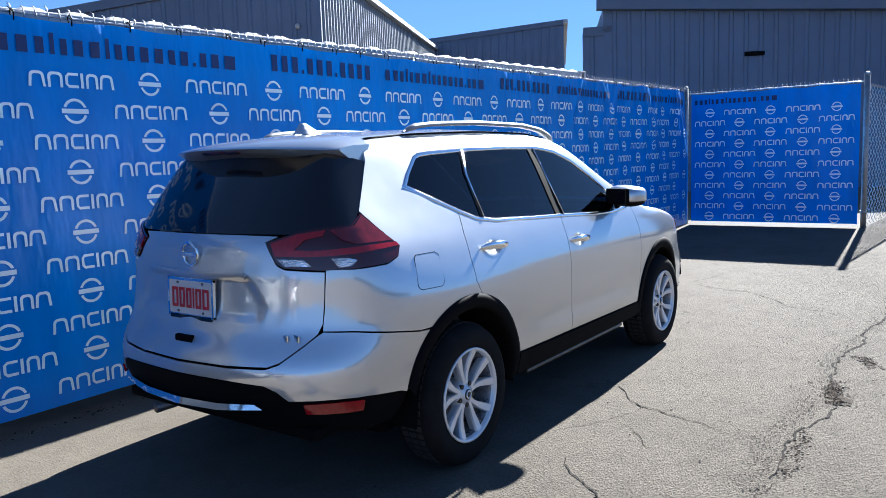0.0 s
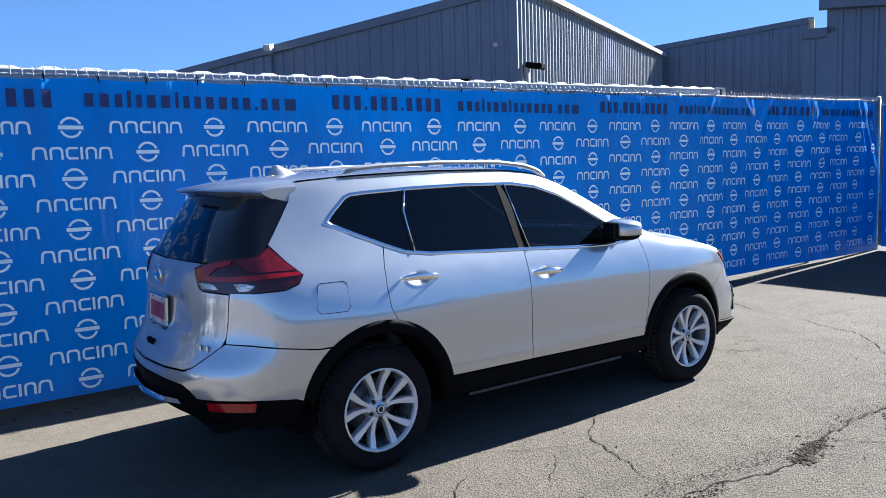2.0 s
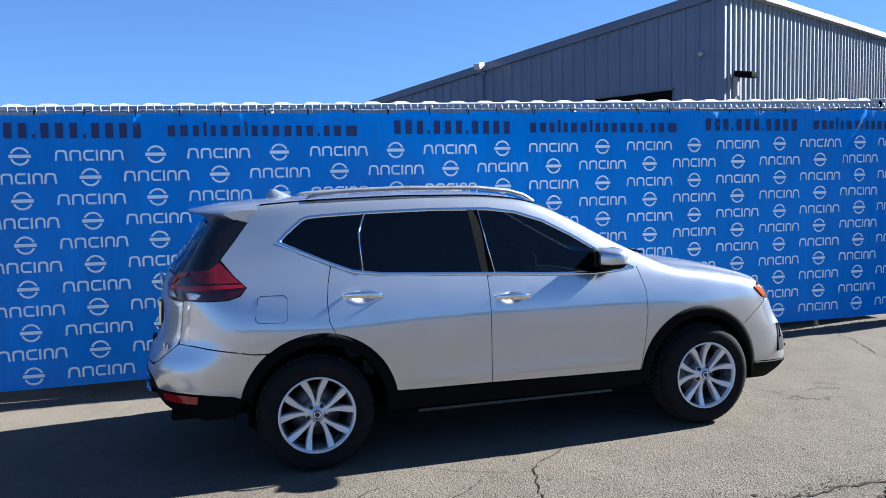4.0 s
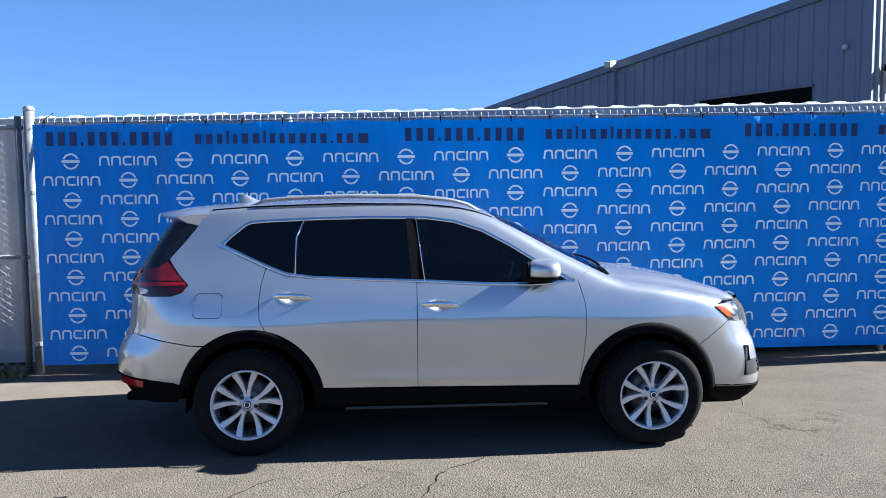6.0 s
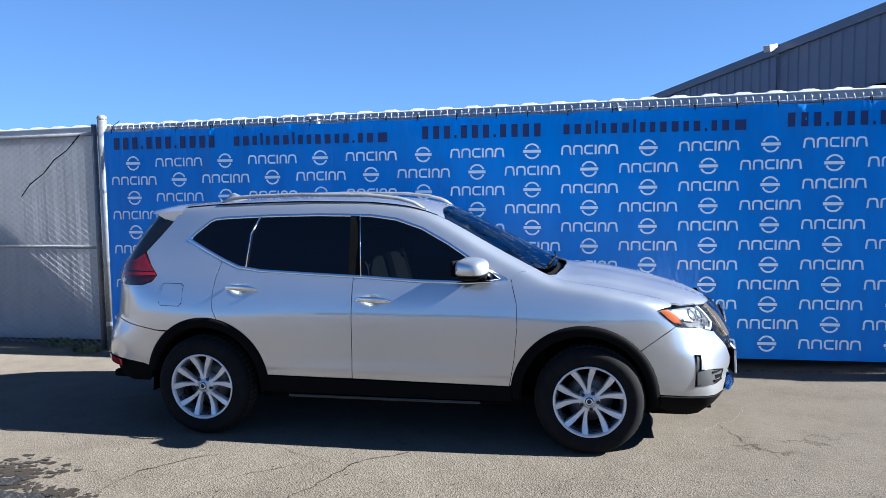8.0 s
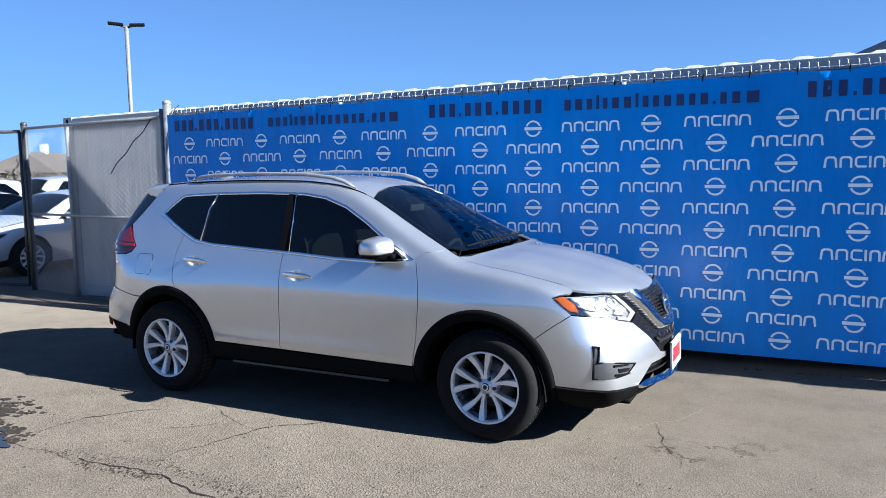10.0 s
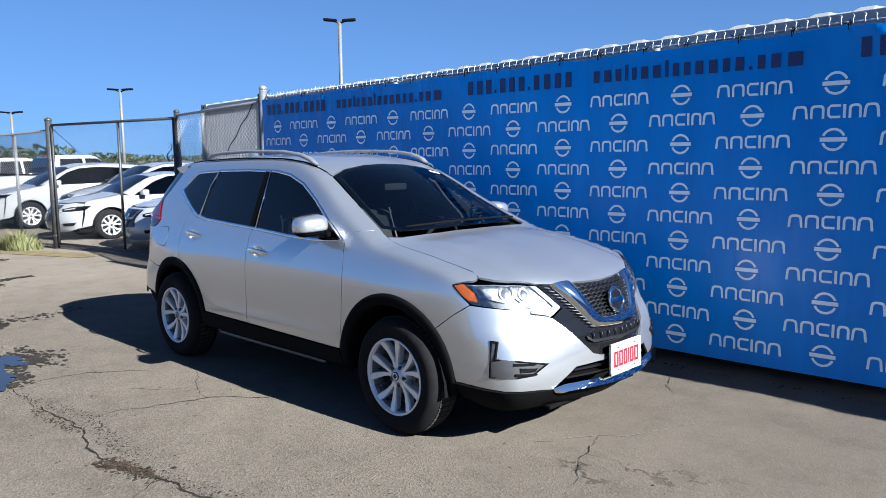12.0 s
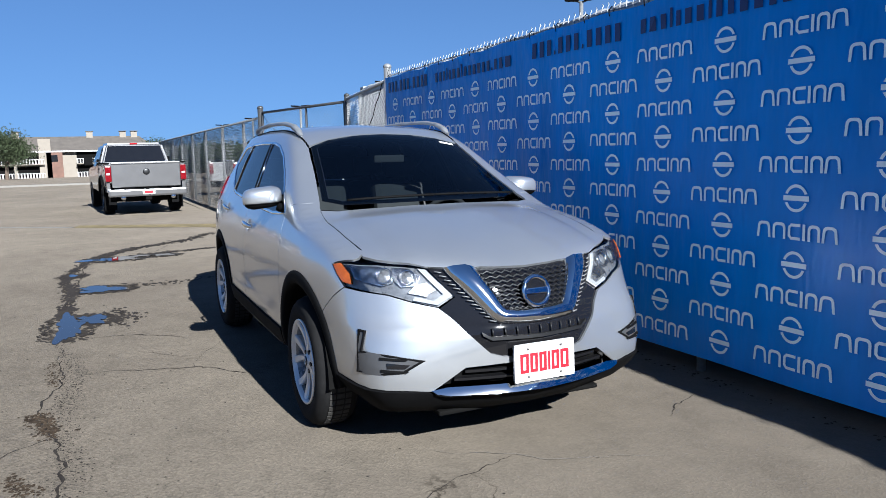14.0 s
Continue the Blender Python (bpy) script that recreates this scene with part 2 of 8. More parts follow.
M = {
    "asphalt": asphalt_mat(),
    "crack": surf("crack_tar", (0.034, 0.030, 0.027), 0.9, spec=0.03, bumps=0.8, var=0.4, scale=9, dist=0.01),
    "palecrack": surf("dusty_crack", (0.17, 0.155, 0.135), 0.9, spec=0.05, bumps=0.5, var=0.2, scale=9),
    "wet": surf("wet_asphalt", (0.036, 0.031, 0.026), 0.7, spec=0.05, bumps=0.5, var=0.35, scale=3, fine=120),
    "yellow": surf("worn_yellow_paint", (0.165, 0.13, 0.055), 0.75, var=0.35, scale=4, fine=45, bumps=0.3),
    "concrete": surf("pale_concrete", (0.165, 0.157, 0.14), 0.8, var=0.15, scale=2, fine=80, bumps=0.3),
    "silver": paint("silver_paint", (0.405, 0.425, 0.45), 0.72, 0.36, 3.0),
    "white": paint("white_paint", (0.30, 0.305, 0.31), 0.0, 0.35),
    "grey_paint": paint("pale_silver_blue_paint", (0.50, 0.52, 0.56), 0.4, 0.35),
    "greysilver": paint("truck_silver_paint", (0.12, 0.12, 0.124), 0.6, 0.35),
    "truckred": surf("truck_lamp_red", (0.14, 0.004, 0.007), 0.15, var=0.3, scale=20, bumps=0, coat=0.5),
    "steelgrey": surf("weathered_grey_steel", (0.17, 0.175, 0.18), 0.5, 0.3, var=0.2, scale=14, bumps=0.1),
    "lamphouse": surf("lamp_housing_grey", (0.22, 0.225, 0.235), 0.28, 0.6, var=0.3, scale=25, bumps=0.1),
    "step": surf("ribbed_step_metal", (0.010, 0.0105, 0.0115), 0.25, 0.0, var=0.1, fine=120, bumps=0.3),
    "chrome": surf("chrome", (0.78, 0.79, 0.8), 0.07, 1.0, var=0.03, bumps=0),
    "alloy": surf("alloy_wheel", (0.66, 0.67, 0.68), 0.35, 0.4, var=0.05, fine=200, bumps=0.03, coat=0.5),
    "alloy_dark": surf("dark_alloy", (0.03, 0.031, 0.033), 0.4, 0.7, var=0.1, bumps=0.05),
    "brake": surf("brake_iron", (0.16, 0.15, 0.145), 0.45, 0.8, var=0.2, bumps=0.1),
    "rubber": surf("tyre_rubber", (0.011, 0.011, 0.0115), 0.85, spec=0.10, var=0.3, scale=12, bumps=0.3),
    "satin": surf("satin_grey_plastic", (0.042, 0.043, 0.046), 0.34, spec=0.6, var=0.15, scale=9, fine=300, bumps=0.15, dist=0.001),
    # dusty tread, paled further so that it reads as sunlit
    "tread": surf("dusty_sunlit_tread", (0.035, 0.034, 0.032), 0.9, spec=0.15, var=0.3, scale=14, bumps=0.4),
    "plastic": surf("black_plastic", (0.0035, 0.0036, 0.004), 0.75, spec=0.06, var=0.2, scale=9, fine=400, bumps=0.2, dist=0.001),
    "gloss_black": surf("gloss_black", (0.007, 0.007, 0.008), 0.06, var=0.1, bumps=0),
    "dark": surf("dark_void", (0.005, 0.005, 0.005), 0.95, spec=0.05, var=0.2, bumps=0.1),
    "interior": surf("charcoal_fabric", (0.018, 0.018, 0.02), 0.85, var=0.25, fine=500, bumps=0.3),
    "seat": surf("grey_seat_fabric", (0.05, 0.05, 0.053), 0.85, var=0.2, fine=500, bumps=0.3),
    "beige": surf("beige_headliner", (0.38, 0.37, 0.33), 0.85, var=0.1, fine=300, bumps=0.2),
    "glass_dark": glass("privacy_glass", (0.018, 0.019, 0.02)),
    "glass_side": glass("front_side_glass", (0.06, 0.068, 0.07)),
    "glass_front": glass("windscreen_glass", (0.32, 0.37, 0.39)),
    "glass_clear": glass("clear_lens", (0.9, 0.92, 0.94)),
    "red": surf("red_lens", (0.26, 0.003, 0.006), 0.10, var=0.15, scale=30, bumps=0, coat=0.3),
    "darkred": surf("smoked_red_lens", (0.040, 0.0025, 0.004), 0.10, var=0.2, scale=30, bumps=0, coat=0.3),
    "amber": surf("amber_lens", (0.24, 0.055, 0.007), 0.20, var=0.25, scale=40, bumps=0.15, coat=0.3),
    "reflector": reflector_mat(),
    "lampwhite": surf("light_guide", (0.27, 0.275, 0.285), 0.4, 0.0, var=0.06, bumps=0),
    "plate": surf("plate_white", (0.50, 0.50, 0.50), 0.4, var=0.04, bumps=0.05),
    "platered": surf("plate_red", (0.40, 0.008, 0.018), 0.4, var=0.08, bumps=0),
    "galv": surf("galvanised_steel", (0.30, 0.31, 0.32), 0.45, 0.6, var=0.2, scale=14, bumps=0.12),
    "wire": surf("bright_wire", (0.40, 0.41, 0.42), 0.4, 0.3, var=0.08, bumps=0),
    "blackpost": surf("dark_steel_post", (0.06, 0.062, 0.065), 0.5, 0.4, var=0.3, scale=14, bumps=0.15),
    "container": surf("white_container_paint", (0.34, 0.35, 0.355), 0.5, var=0.1, scale=2.5, fine=40, bumps=0.15, coat=0.1),
    # shed cladding in a shaded and a sunlit tone: light put into the colour
    "navyshade": surf("navy_shaded_cladding", (0.11, 0.138, 0.20), 0.45, 0.15, var=0.1, scale=0.6, bumps=0.05),
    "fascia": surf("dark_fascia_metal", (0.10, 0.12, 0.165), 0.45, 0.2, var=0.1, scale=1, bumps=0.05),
    "ribsunlit": surf("sunlit_ribbed_metal", (0.22, 0.235, 0.255), 0.45, 0.2, var=0.08, scale=0.8, bumps=0.05),
    "whitetrim": surf("white_trim", (0.40, 0.40, 0.40), 0.5, var=0.06, bumps=0.05),
    "banner_white": surf("banner_white_ink", (0.82, 0.95, 1.0), 0.42, var=0.04, bumps=0.02),
    "banner_navy": surf("banner_navy_ink", (0.008, 0.024, 0.12), 0.45, var=0.1, bumps=0.02),
    "bark": surf("bark", (0.10, 0.075, 0.055), 0.9, var=0.3, scale=8, bumps=0.6, dist=0.02),
    "leaf": surf("leaf_green", (0.045, 0.062, 0.028), 0.6, var=0.45, scale=1.5, fine=9, bumps=0.1),
    "leafdry": surf("dry_brush", (0.11, 0.10, 0.08), 0.7, var=0.4, scale=1.2, fine=9, bumps=0.1),
    "weed": surf("weed_green", (0.125, 0.13, 0.045), 0.6, var=0.4, scale=9, fine=40, bumps=0.1),
    "brickwall": surf("tan_brick", (0.12, 0.068, 0.05), 0.85, var=0.2, scale=1, fine=12, bumps=0.3),
    "siding": surf("beige_siding", (0.19, 0.168, 0.138), 0.75, var=0.1, scale=1, bumps=0.1),
    "roofing": surf("grey_brown_shingle", (0.085, 0.075, 0.065), 0.9, var=0.2, scale=1, fine=8, bumps=0.5),
    "orange": surf("orange_panel", (0.42, 0.095, 0.02), 0.6, var=0.1, bumps=0.1),
    "leaflitter": surf("leaf_litter", (0.045, 0.034, 0.024), 0.9, spec=0.05, var=0.5, scale=20, bumps=0.8),
}


def banner_mat():
    """Printed vinyl mesh: strong blue, a little light passing through, soft sheen, fold light streaked into the colour.
    """
    m, nt, b = nodes_of("blue_vinyl")
    a, w = noise_node(nt, 0.8, 4), noise_node(nt, 1.6, 5, stretch=(3.0, 3.0, 0.30))
    r = ramp(nt, a.outputs["Fac"], [(0.3, (0.010, 0.215, 0.70)), (0.7, (0.017, 0.265, 0.82))])
    # lighter and darker streaks: light on the wrinkles put into the colour
    r2 = ramp(nt, w.outputs["Fac"], [(0.30, (0.84, 0.86, 0.88)), (0.72, (1.10, 1.09, 1.08))])
    mx = nt.nodes.new("ShaderNodeMix")
    mx.data_type, mx.blend_type = "RGBA", "MULTIPLY"
    mx.inputs["Factor"].default_value = 1
    nt.links.new(r.outputs[0], mx.inputs["A"])
    nt.links.new(r2.outputs[0], mx.inputs["B"])
    nt.links.new(mx.outputs["Result"], b.inputs["Base Color"])
    setin(b, Roughness=0.38)
    b.inputs["Specular IOR Level"].default_value = 0.45
    wv = noise_node(nt, 900, 2)
    fold = noise_node(nt, 1.5, 4, stretch=(1.6, 1.6, 0.5))
    b1 = bump(nt, b, fold.outputs["Fac"], 0.7, 0.07)
    bump(nt, b, wv.outputs["Fac"], 0.08, 0.001, b1)
    tr = nt.nodes.new("ShaderNodeBsdfTranslucent")
    nt.links.new(mx.outputs["Result"], tr.inputs["Color"])
    ms = nt.nodes.new("ShaderNodeMixShader")
    ms.inputs[0].default_value = 0.10
    nt.links.new(b.outputs[0], ms.inputs[1])
    nt.links.new(tr.outputs[0], ms.inputs[2])
    nt.links.new(ms.outputs[0], nt.nodes["Material Output"].inputs[0])
    return m


M["banner"] = banner_mat()


# ---- mesh helpers ----
def mesh_ob(name, verts, faces, mat, parent=None, label="", smooth=False, normals=None):
    me = bpy.data.meshes.new(name)
    me.from_pydata([tuple(map(float, v)) for v in verts], [], [tuple(map(int, f)) for f in faces])
    if smooth or normals is not None:
        me.polygons.foreach_set("use_smooth", [True] * len(me.polygons))
    me.materials.append(M[mat] if isinstance(mat, str) else mat)
    me.update()
    if normals is not None:
        me.normals_split_custom_set_from_vertices([tuple(map(float, n)) for n in normals])
    ob = new(name, me)
    if parent:
        ob.parent = parent
    if label:
        tagged(ob, label)
    return ob


def part(name, bm, mat, parent=None, label="", smooth=False):
    me = bpy.data.meshes.new(name)
    bm.to_mesh(me)
    bm.free()
    if smooth:
        me.polygons.foreach_set("use_smooth", [True] * len(me.polygons))
    me.materials.append(M[mat] if isinstance(mat, str) else mat)
    ob = new(name, me)
    if parent:
        ob.parent = parent
    if label:
        tagged(ob, label)
    return ob


def add_box(bm, x0, x1, y0, y1, z0, z1, bevel=0.0, m=None):
    """A box between two corners, its edges bevelled, under the matrix m."""
    t = Matrix.Translation(((x0 + x1) / 2, (y0 + y1) / 2, (z0 + z1) / 2)) @ Matrix.Diagonal((x1 - x0, y1 - y0, z1 - z0, 1))
    vs = bmesh.ops.create_cube(bm, size=1, matrix=t)["verts"]
    if bevel:
        es = list({e for v in vs for e in v.link_edges})
        got = bmesh.ops.bevel(bm, geom=es, offset=bevel, segments=2, affect="EDGES", profile=0.6)
        vs = list({v for f in got["faces"] for v in f.verts} | {v for v in vs if v.is_valid})
    if m is not None:
        bmesh.ops.transform(bm, matrix=m, verts=vs)
    return vs


def box(name, x0, x1, y0, y1, z0, z1, mat, parent=None, bevel=0.0, label="", m=None):
    bm = bmesh.new()
    add_box(bm, x0, x1, y0, y1, z0, z1, bevel, m)
    return part(name, bm, mat, parent, label)


def rod_data(paths, r, sides=8, closed=False, cap=True):
    """Round bars along polylines: vertices and faces."""
    V, Fc = [], []
    for pts in paths:
        pts = [Vector(p) for p in pts]
        n = len(pts)
        base = len(V)
        for i, p in enumerate(pts):
            a = pts[(i - 1) % n] if closed else pts[max(i - 1, 0)]
            c = pts[(i + 1) % n] if closed else pts[min(i + 1, n - 1)]
            d = (c - a).normalized()
            u = d.cross(Vector((0, 0, 1)) if abs(d.z) < 0.9 else Vector((1, 0, 0))).normalized()
            w = d.cross(u)
            for k in range(sides):
                ang = 2 * math.pi * k / sides
                V.append(p + u * (r * math.cos(ang)) + w * (r * math.sin(ang)))
        for i in range(n if closed else n - 1):
            j = (i + 1) % n
            for k in range(sides):
                k2 = (k + 1) % sides
                Fc.append((base + i * sides + k, base + i * sides + k2, base + j * sides + k2, base + j * sides + k))
        if cap and not closed:
            Fc.append(tuple(base + k for k in reversed(range(sides))))
            Fc.append(tuple(base + (n - 1) * sides + k for k in range(sides)))
    return V, Fc


def rod(name, paths, r, mat, parent=None, sides=8, closed=False, label=""):
    V, Fc = rod_data(paths, r, sides, closed)
    return mesh_ob(name, V, Fc, mat, parent, label, smooth=True)


def empty(name, m=None):
    ob = new(name)
    ob.empty_display_size = 0.2
    if m is not None:
        ob.matrix_world = m
    return ob


def lerp(a, b, t):
    return a + (b - a) * t

# ---- ground ----
def ground_z(x):
    """The yard falls a little one way and rises the other."""
    x = np.asarray(x, float)
    return np.where(x > 2, 0.018 * (x - 2) * np.minimum(1, (x - 2) / 3), np.where(x < -5, 0.006 * (np.maximum(x, -25) + 5) + 0.016 * np.minimum(np.maximum(x, -150) + 25, 0), 0.0))


def build_ground():
    g = np.concatenate([[-900, -300, -150, -90], np.arange(-60, -14, 3), np.arange(-14, 14, 0.5), np.arange(14, 40, 4), [60, 120, 300, 900]])
    h = np.concatenate([[-900, -300, -120, -50], np.arange(-24, 24, 1.5), [30, 60, 120, 300, 900]])
    V = [(x, y, float(ground_z(min(max(x, -150), 14)))) for x in g for y in h]
    n = len(h)
    F = [(i * n + j, (i + 1) * n + j, (i + 1) * n + j + 1, i * n + j + 1) for i in range(len(g) - 1) for j in range(n - 1)]
    tagged(mesh_ob("ground", V, F, "asphalt", smooth=True), "pale weathered asphalt yard with worn aggregate and stains", "ground", kind="structure")


build_ground()


# ---- banners ----
PITCH, ROW = 1.066, 0.1832
LEAN_X = 0.0095                                       # the rows climb gently along the fence


def banner_fold(u, v):
    """Depth of the cloth's folds; u runs along, v from 0 at the hem to 1 at the top."""
    u, v = np.asarray(u, float), np.asarray(v, float)
    d = 0.006 * np.sin(2.1 * u + 1.3 * v) + 0.004 * np.sin(5.3 * u - 2.0 * v)
    loose = 1 / (1 + np.exp(-(u - 7.6) * 1.4))
    top = np.clip(v, 0, 1) ** 1.5
    tri = lambda a: 2 * np.abs(a - np.floor(a + 0.5))
    d = d + loose * (0.085 * top * (tri(0.62 * u + 0.9 * v) - 0.5) + 0.05 * top * (2 * tri(0.684 * u + 0.8 * v) - 1) + 0.02 * np.sin(1.7 * u))
    # creases that run down from the eyelets: start along the top, lean, depth, reach
    for c, lean, deep, reach in ((2.04, 1.86, 0.010, 0.15), (2.34, 2.95, 0.006, 0.5), (3.30, 2.2, 0.006, 0.6), (1.2, 0.25, 0.010, 0.0), (5.1, -1.5, 0.012, 0.6), (6.9, 1.9, 0.012, 0.5), (8.2, 1.6, 0.026, 0.4), (8.9, -1.4, 0.024, 0.5), (9.6, 1.8, 0.028, 0.35), (10.3, -1.7, 0.024, 0.5), (11.1, 1.2, 0.026, 0.4), (11.9, -1.1, 0.024, 0.4), (12.5, 1.0, 0.022, 0.5)):
        w = 0.05 + 0.05 * (1 - v)
        d = d + deep * np.exp(-((u - c - lean * (1 - v)) / w) ** 2) * np.clip((v - reach) / (1 - reach), 0, 1) ** 0.6
    return d


class Banner:
    def __init__(self, length, place, z0, z1, fold=1.0, sag=0.03):
        self.length, self.place, self.z0, self.z1, self.fold, self.sag = length, place, z0, z1, fold, sag

    def at(self, u, z, off=0.0):
        lo, hi = self.z0(u), self.z1(u)
        v = (z - lo) / (hi - lo)
        d = self.fold * float(banner_fold(u, v)) + off
        return self.place(u, z, d)

    def cloth(self, thing):
        nu, nv = int(self.length * 34), 50
        for side, off in (("front", 0.0),):
            V, F = [], []
            for layer in (0.0, -0.003):
                for i in range(nu + 1):
                    u = self.length * i / nu
                    drop = self.sag * abs(math.sin(math.pi * u / 0.74)) ** 1.5
                    for j in range(nv + 1):
                        z = lerp(self.z0(u), self.z1(u) - drop, j / nv)
                        V.append(self.at(u, z, layer))
            n, k = nv + 1, (nu + 1) * (nv + 1)
            for i in range(nu):
                for j in range(nv):
                    a = i * n + j
                    F.append((a, a + n, a + n + 1, a + 1))
                    F.append((k + a, k + a + 1, k + a + n + 1, k + a + n))
            mesh_ob("cloth", V, F, "banner", thing, smooth=True)

    def prints(self, name, shapes, u0, z0, mat, thing, off=0.007):
        """Flat printed shapes, each an outline ring or a filled outline, laid on the cloth."""
        V, F = [], []
        for outer, inner in shapes:
            b = len(V)
            n = len(outer)
            V += [self.at(u0 + x, z0 + z, off) for x, z in outer]
            if inner is None:
                F.append(tuple(range(b, b + n)))
            else:
                V += [self.at(u0 + x, z0 + z, off) for x, z in inner]
                F += [(b + i, b + i + 1, b + n + i + 1, b + n + i) for i in range(n - 1)]
        return mesh_ob(name, V, F, mat, thing)


def cell_ring(x0, x1, h, s, lean=0.0):
    o = [(x0, -h / 2), (x1, -h / 2), (x1 - lean, h / 2), (x0 + lean, h / 2)]
    i = [(x0 + s, -h / 2 + s), (x1 - s, -h / 2 + s), (x1 - lean - s, h / 2 - s), (x0 + lean + s, h / 2 - s)]
    return o, i


def arch_block(x0, x1, h, s, lean=0.0, r=0.028):
    """A round-shouldered block, open below, as one filled outline."""
    def shoulder(xa, xb, top, q):
        left = [(xa + q - q * math.cos(t), top - q + q * math.sin(t)) for t in (0.0, 0.4, 0.8, 1.2, 1.571)]
        right = [(xb - q + q * math.sin(t), top - q + q * math.cos(t)) for t in (0.0, 0.4, 0.8, 1.2, 1.571)]
        return left + right
    out = [(x0, -h / 2)] + shoulder(x0 + lean, x1 - lean, h / 2, r) + [(x1, -h / 2)]
    inn = [(x0 + s, -h / 2)] + shoulder(x0 + s + lean, x1 - s - lean, h / 2 - s, r - s * 0.7) + [(x1 - s, -h / 2)]
    return out, inn


def side_block(x0, x1, h, s):
    """A bracket block, open on one side."""
    out = [(x1, -h / 2), (x0 + 0.02, -h / 2), (x0, -h / 2 + 0.02), (x0, h / 2 - 0.02), (x0 + 0.02, h / 2), (x1, h / 2)]
    inn = [(x1, -h / 2 + s), (x0 + 0.024, -h / 2 + s), (x0 + s, -h / 2 + 0.026), (x0 + s, h / 2 - 0.026), (x0 + 0.024, h / 2 - s), (x1, h / 2 - s)]
    return out, inn


def wordmark():
    """The repeated white mark, as six plain blocks: each an open strip or a bar."""
    h, s = 0.090, 0.0165
    out = [arch_block(-0.265, -0.165, h, s, 0.006), arch_block(-0.152, -0.062, h, s), side_block(-0.046, 0.036, h, s)]
    out.append(([(0.050, -h / 2), (0.068, -h / 2), (0.068, h / 2), (0.050, h / 2)], None))
    out += [arch_block(0.084, 0.162, h, s), arch_block(0.170, 0.268, h, s, 0.006)]
    return out


def roundel():
    """The repeated round mark: two bowed strips over and under a bar."""
    out = []
    for sgn in (1, -1):
        t0 = 0.34
        angs = [lerp(t0, math.pi - t0, k / 12) for k in range(13)]
        outer = [(0.076 * math.cos(t), sgn * 0.076 * math.sin(t)) for t in angs]
        inner = [(0.058 * math.cos(t), sgn * (0.004 + 0.055 * math.sin(t))) for t in angs]
        out.append((outer, inner))
    bar = [(-0.084, -0.014), (0.084, -0.014), (0.084, 0.014), (-0.084, 0.014)]
    return out + [(bar, None)]


def char_bars(widths, h, gap, tall=()):
    """A row of plain bars, one for each sign of a line of writing."""
    x, out = 0.0, []
    for k, w in enumerate(widths):
        hh = h * 0.26 if w < 0.033 else h * 1.3 if k in tall else h
        e = w * 0.13
        out.append(([(x + e, 0), (x + w - e, 0), (x + w - e, hh), (x + e, hh)], None))
        x += w + gap
    return out


NUMBER = char_bars([0.080] * 3 + [0.028] + [0.080] * 3 + [0.028] + [0.080] * 4, 0.125, 0.029)
ADDRESS = char_bars([0.078, 0.082, 0.066, 0.034, 0.054, 0.078, 0.082, 0.034, 0.064, 0.064, 0.078, 0.082, 0.064, 0.078, 0.030, 0.066, 0.082, 0.128], 0.095, 0.025, (3, 7))
WORD, ROUND = wordmark(), roundel()


FENCE_Y = 1.66
X0, X1 = -3.76, 9.62
MARKS = (-3.419, -2.372, -1.330, -0.262, 0.806, 1.885, 2.962, 4.036)     # the cloth is gathered unevenly


def dress(banner, thing, u_first, z_first, climb, rows=11, margin=0.1, u_text=None, marks=None, pitch=PITCH, size=1.0):
    for r in range(rows):
        k = 0
        while True:
            u = u_first + k * pitch / 2
            if marks and k / 2 < len(marks) - 1:
                u = float(np.interp(k / 2, range(len(marks)), marks)) - X0
            elif marks:
                u = marks[-1] - X0 + (k / 2 - len(marks) + 1) * PITCH
            if u > banner.length - margin:
                break
            is_round = (k + r) % 2 == 0
            half = 0.085 if is_round else 0.27
            if u - half > 0.02 and u + half < banner.length - 0.02:
                z = z_first + climb * (u - u_first) - r * ROW
                if is_round:
                    banner.prints("roundel", ROUND, u, z, "banner_white", thing)
                else:
                    banner.prints("wordmark", WORD, u, z, "banner_white", thing)
            k += 1
    u = u_text
    while u < banner.length:
        for shapes, du, width in ((NUMBER, 0.0, 1.16 * size), (ADDRESS, 1.372 * size, 1.72 * size)):
            if u + du > 0.02 and u + du + width < banner.length - 0.02:
                for outline, _ in shapes:
                    shape = ([(a * size, b * size) for a, b in outline], None)
                    banner.prints("dark_bar", [shape], u + du, z_first + 0.150 + climb * (u + du - u_first), "banner_navy", thing)
        u += 3.37 * size




def main_banner():
    thing = empty("banner", pose(X0, FENCE_Y - 0.05, 0))
    b = Banner(X1 - X0, lambda u, z, d: (u, -d, z), lambda u: 0.095 + 0.004 * u, lambda u: 2.385 + 0.0115 * u, sag=0.015)
    b.cloth(thing)
    dress(b, thing, -3.419 - X0, 2.040, LEAN_X, u_text=-3.648 - X0, marks=MARKS)
    tagged(thing, "long blue vinyl banner with repeated white marks hung on the fence", "banner", "blue fence banners")


def end_banner():
    thing = empty("banner", pose(9.60, FENCE_Y - 0.12, 0))
    b = Banner(2.70, lambda u, z, d: (-d, -u, z), lambda u: 0.20, lambda u: 2.47, 0.8, 0.02)
    b.cloth(thing)
    dress(b, thing, 0.33, 2.13, -0.008, u_text=-1.10, pitch=1.015, size=0.84)
    tagged(thing, "short blue vinyl banner with white marks on the end fence", "banner", "blue fence banners")


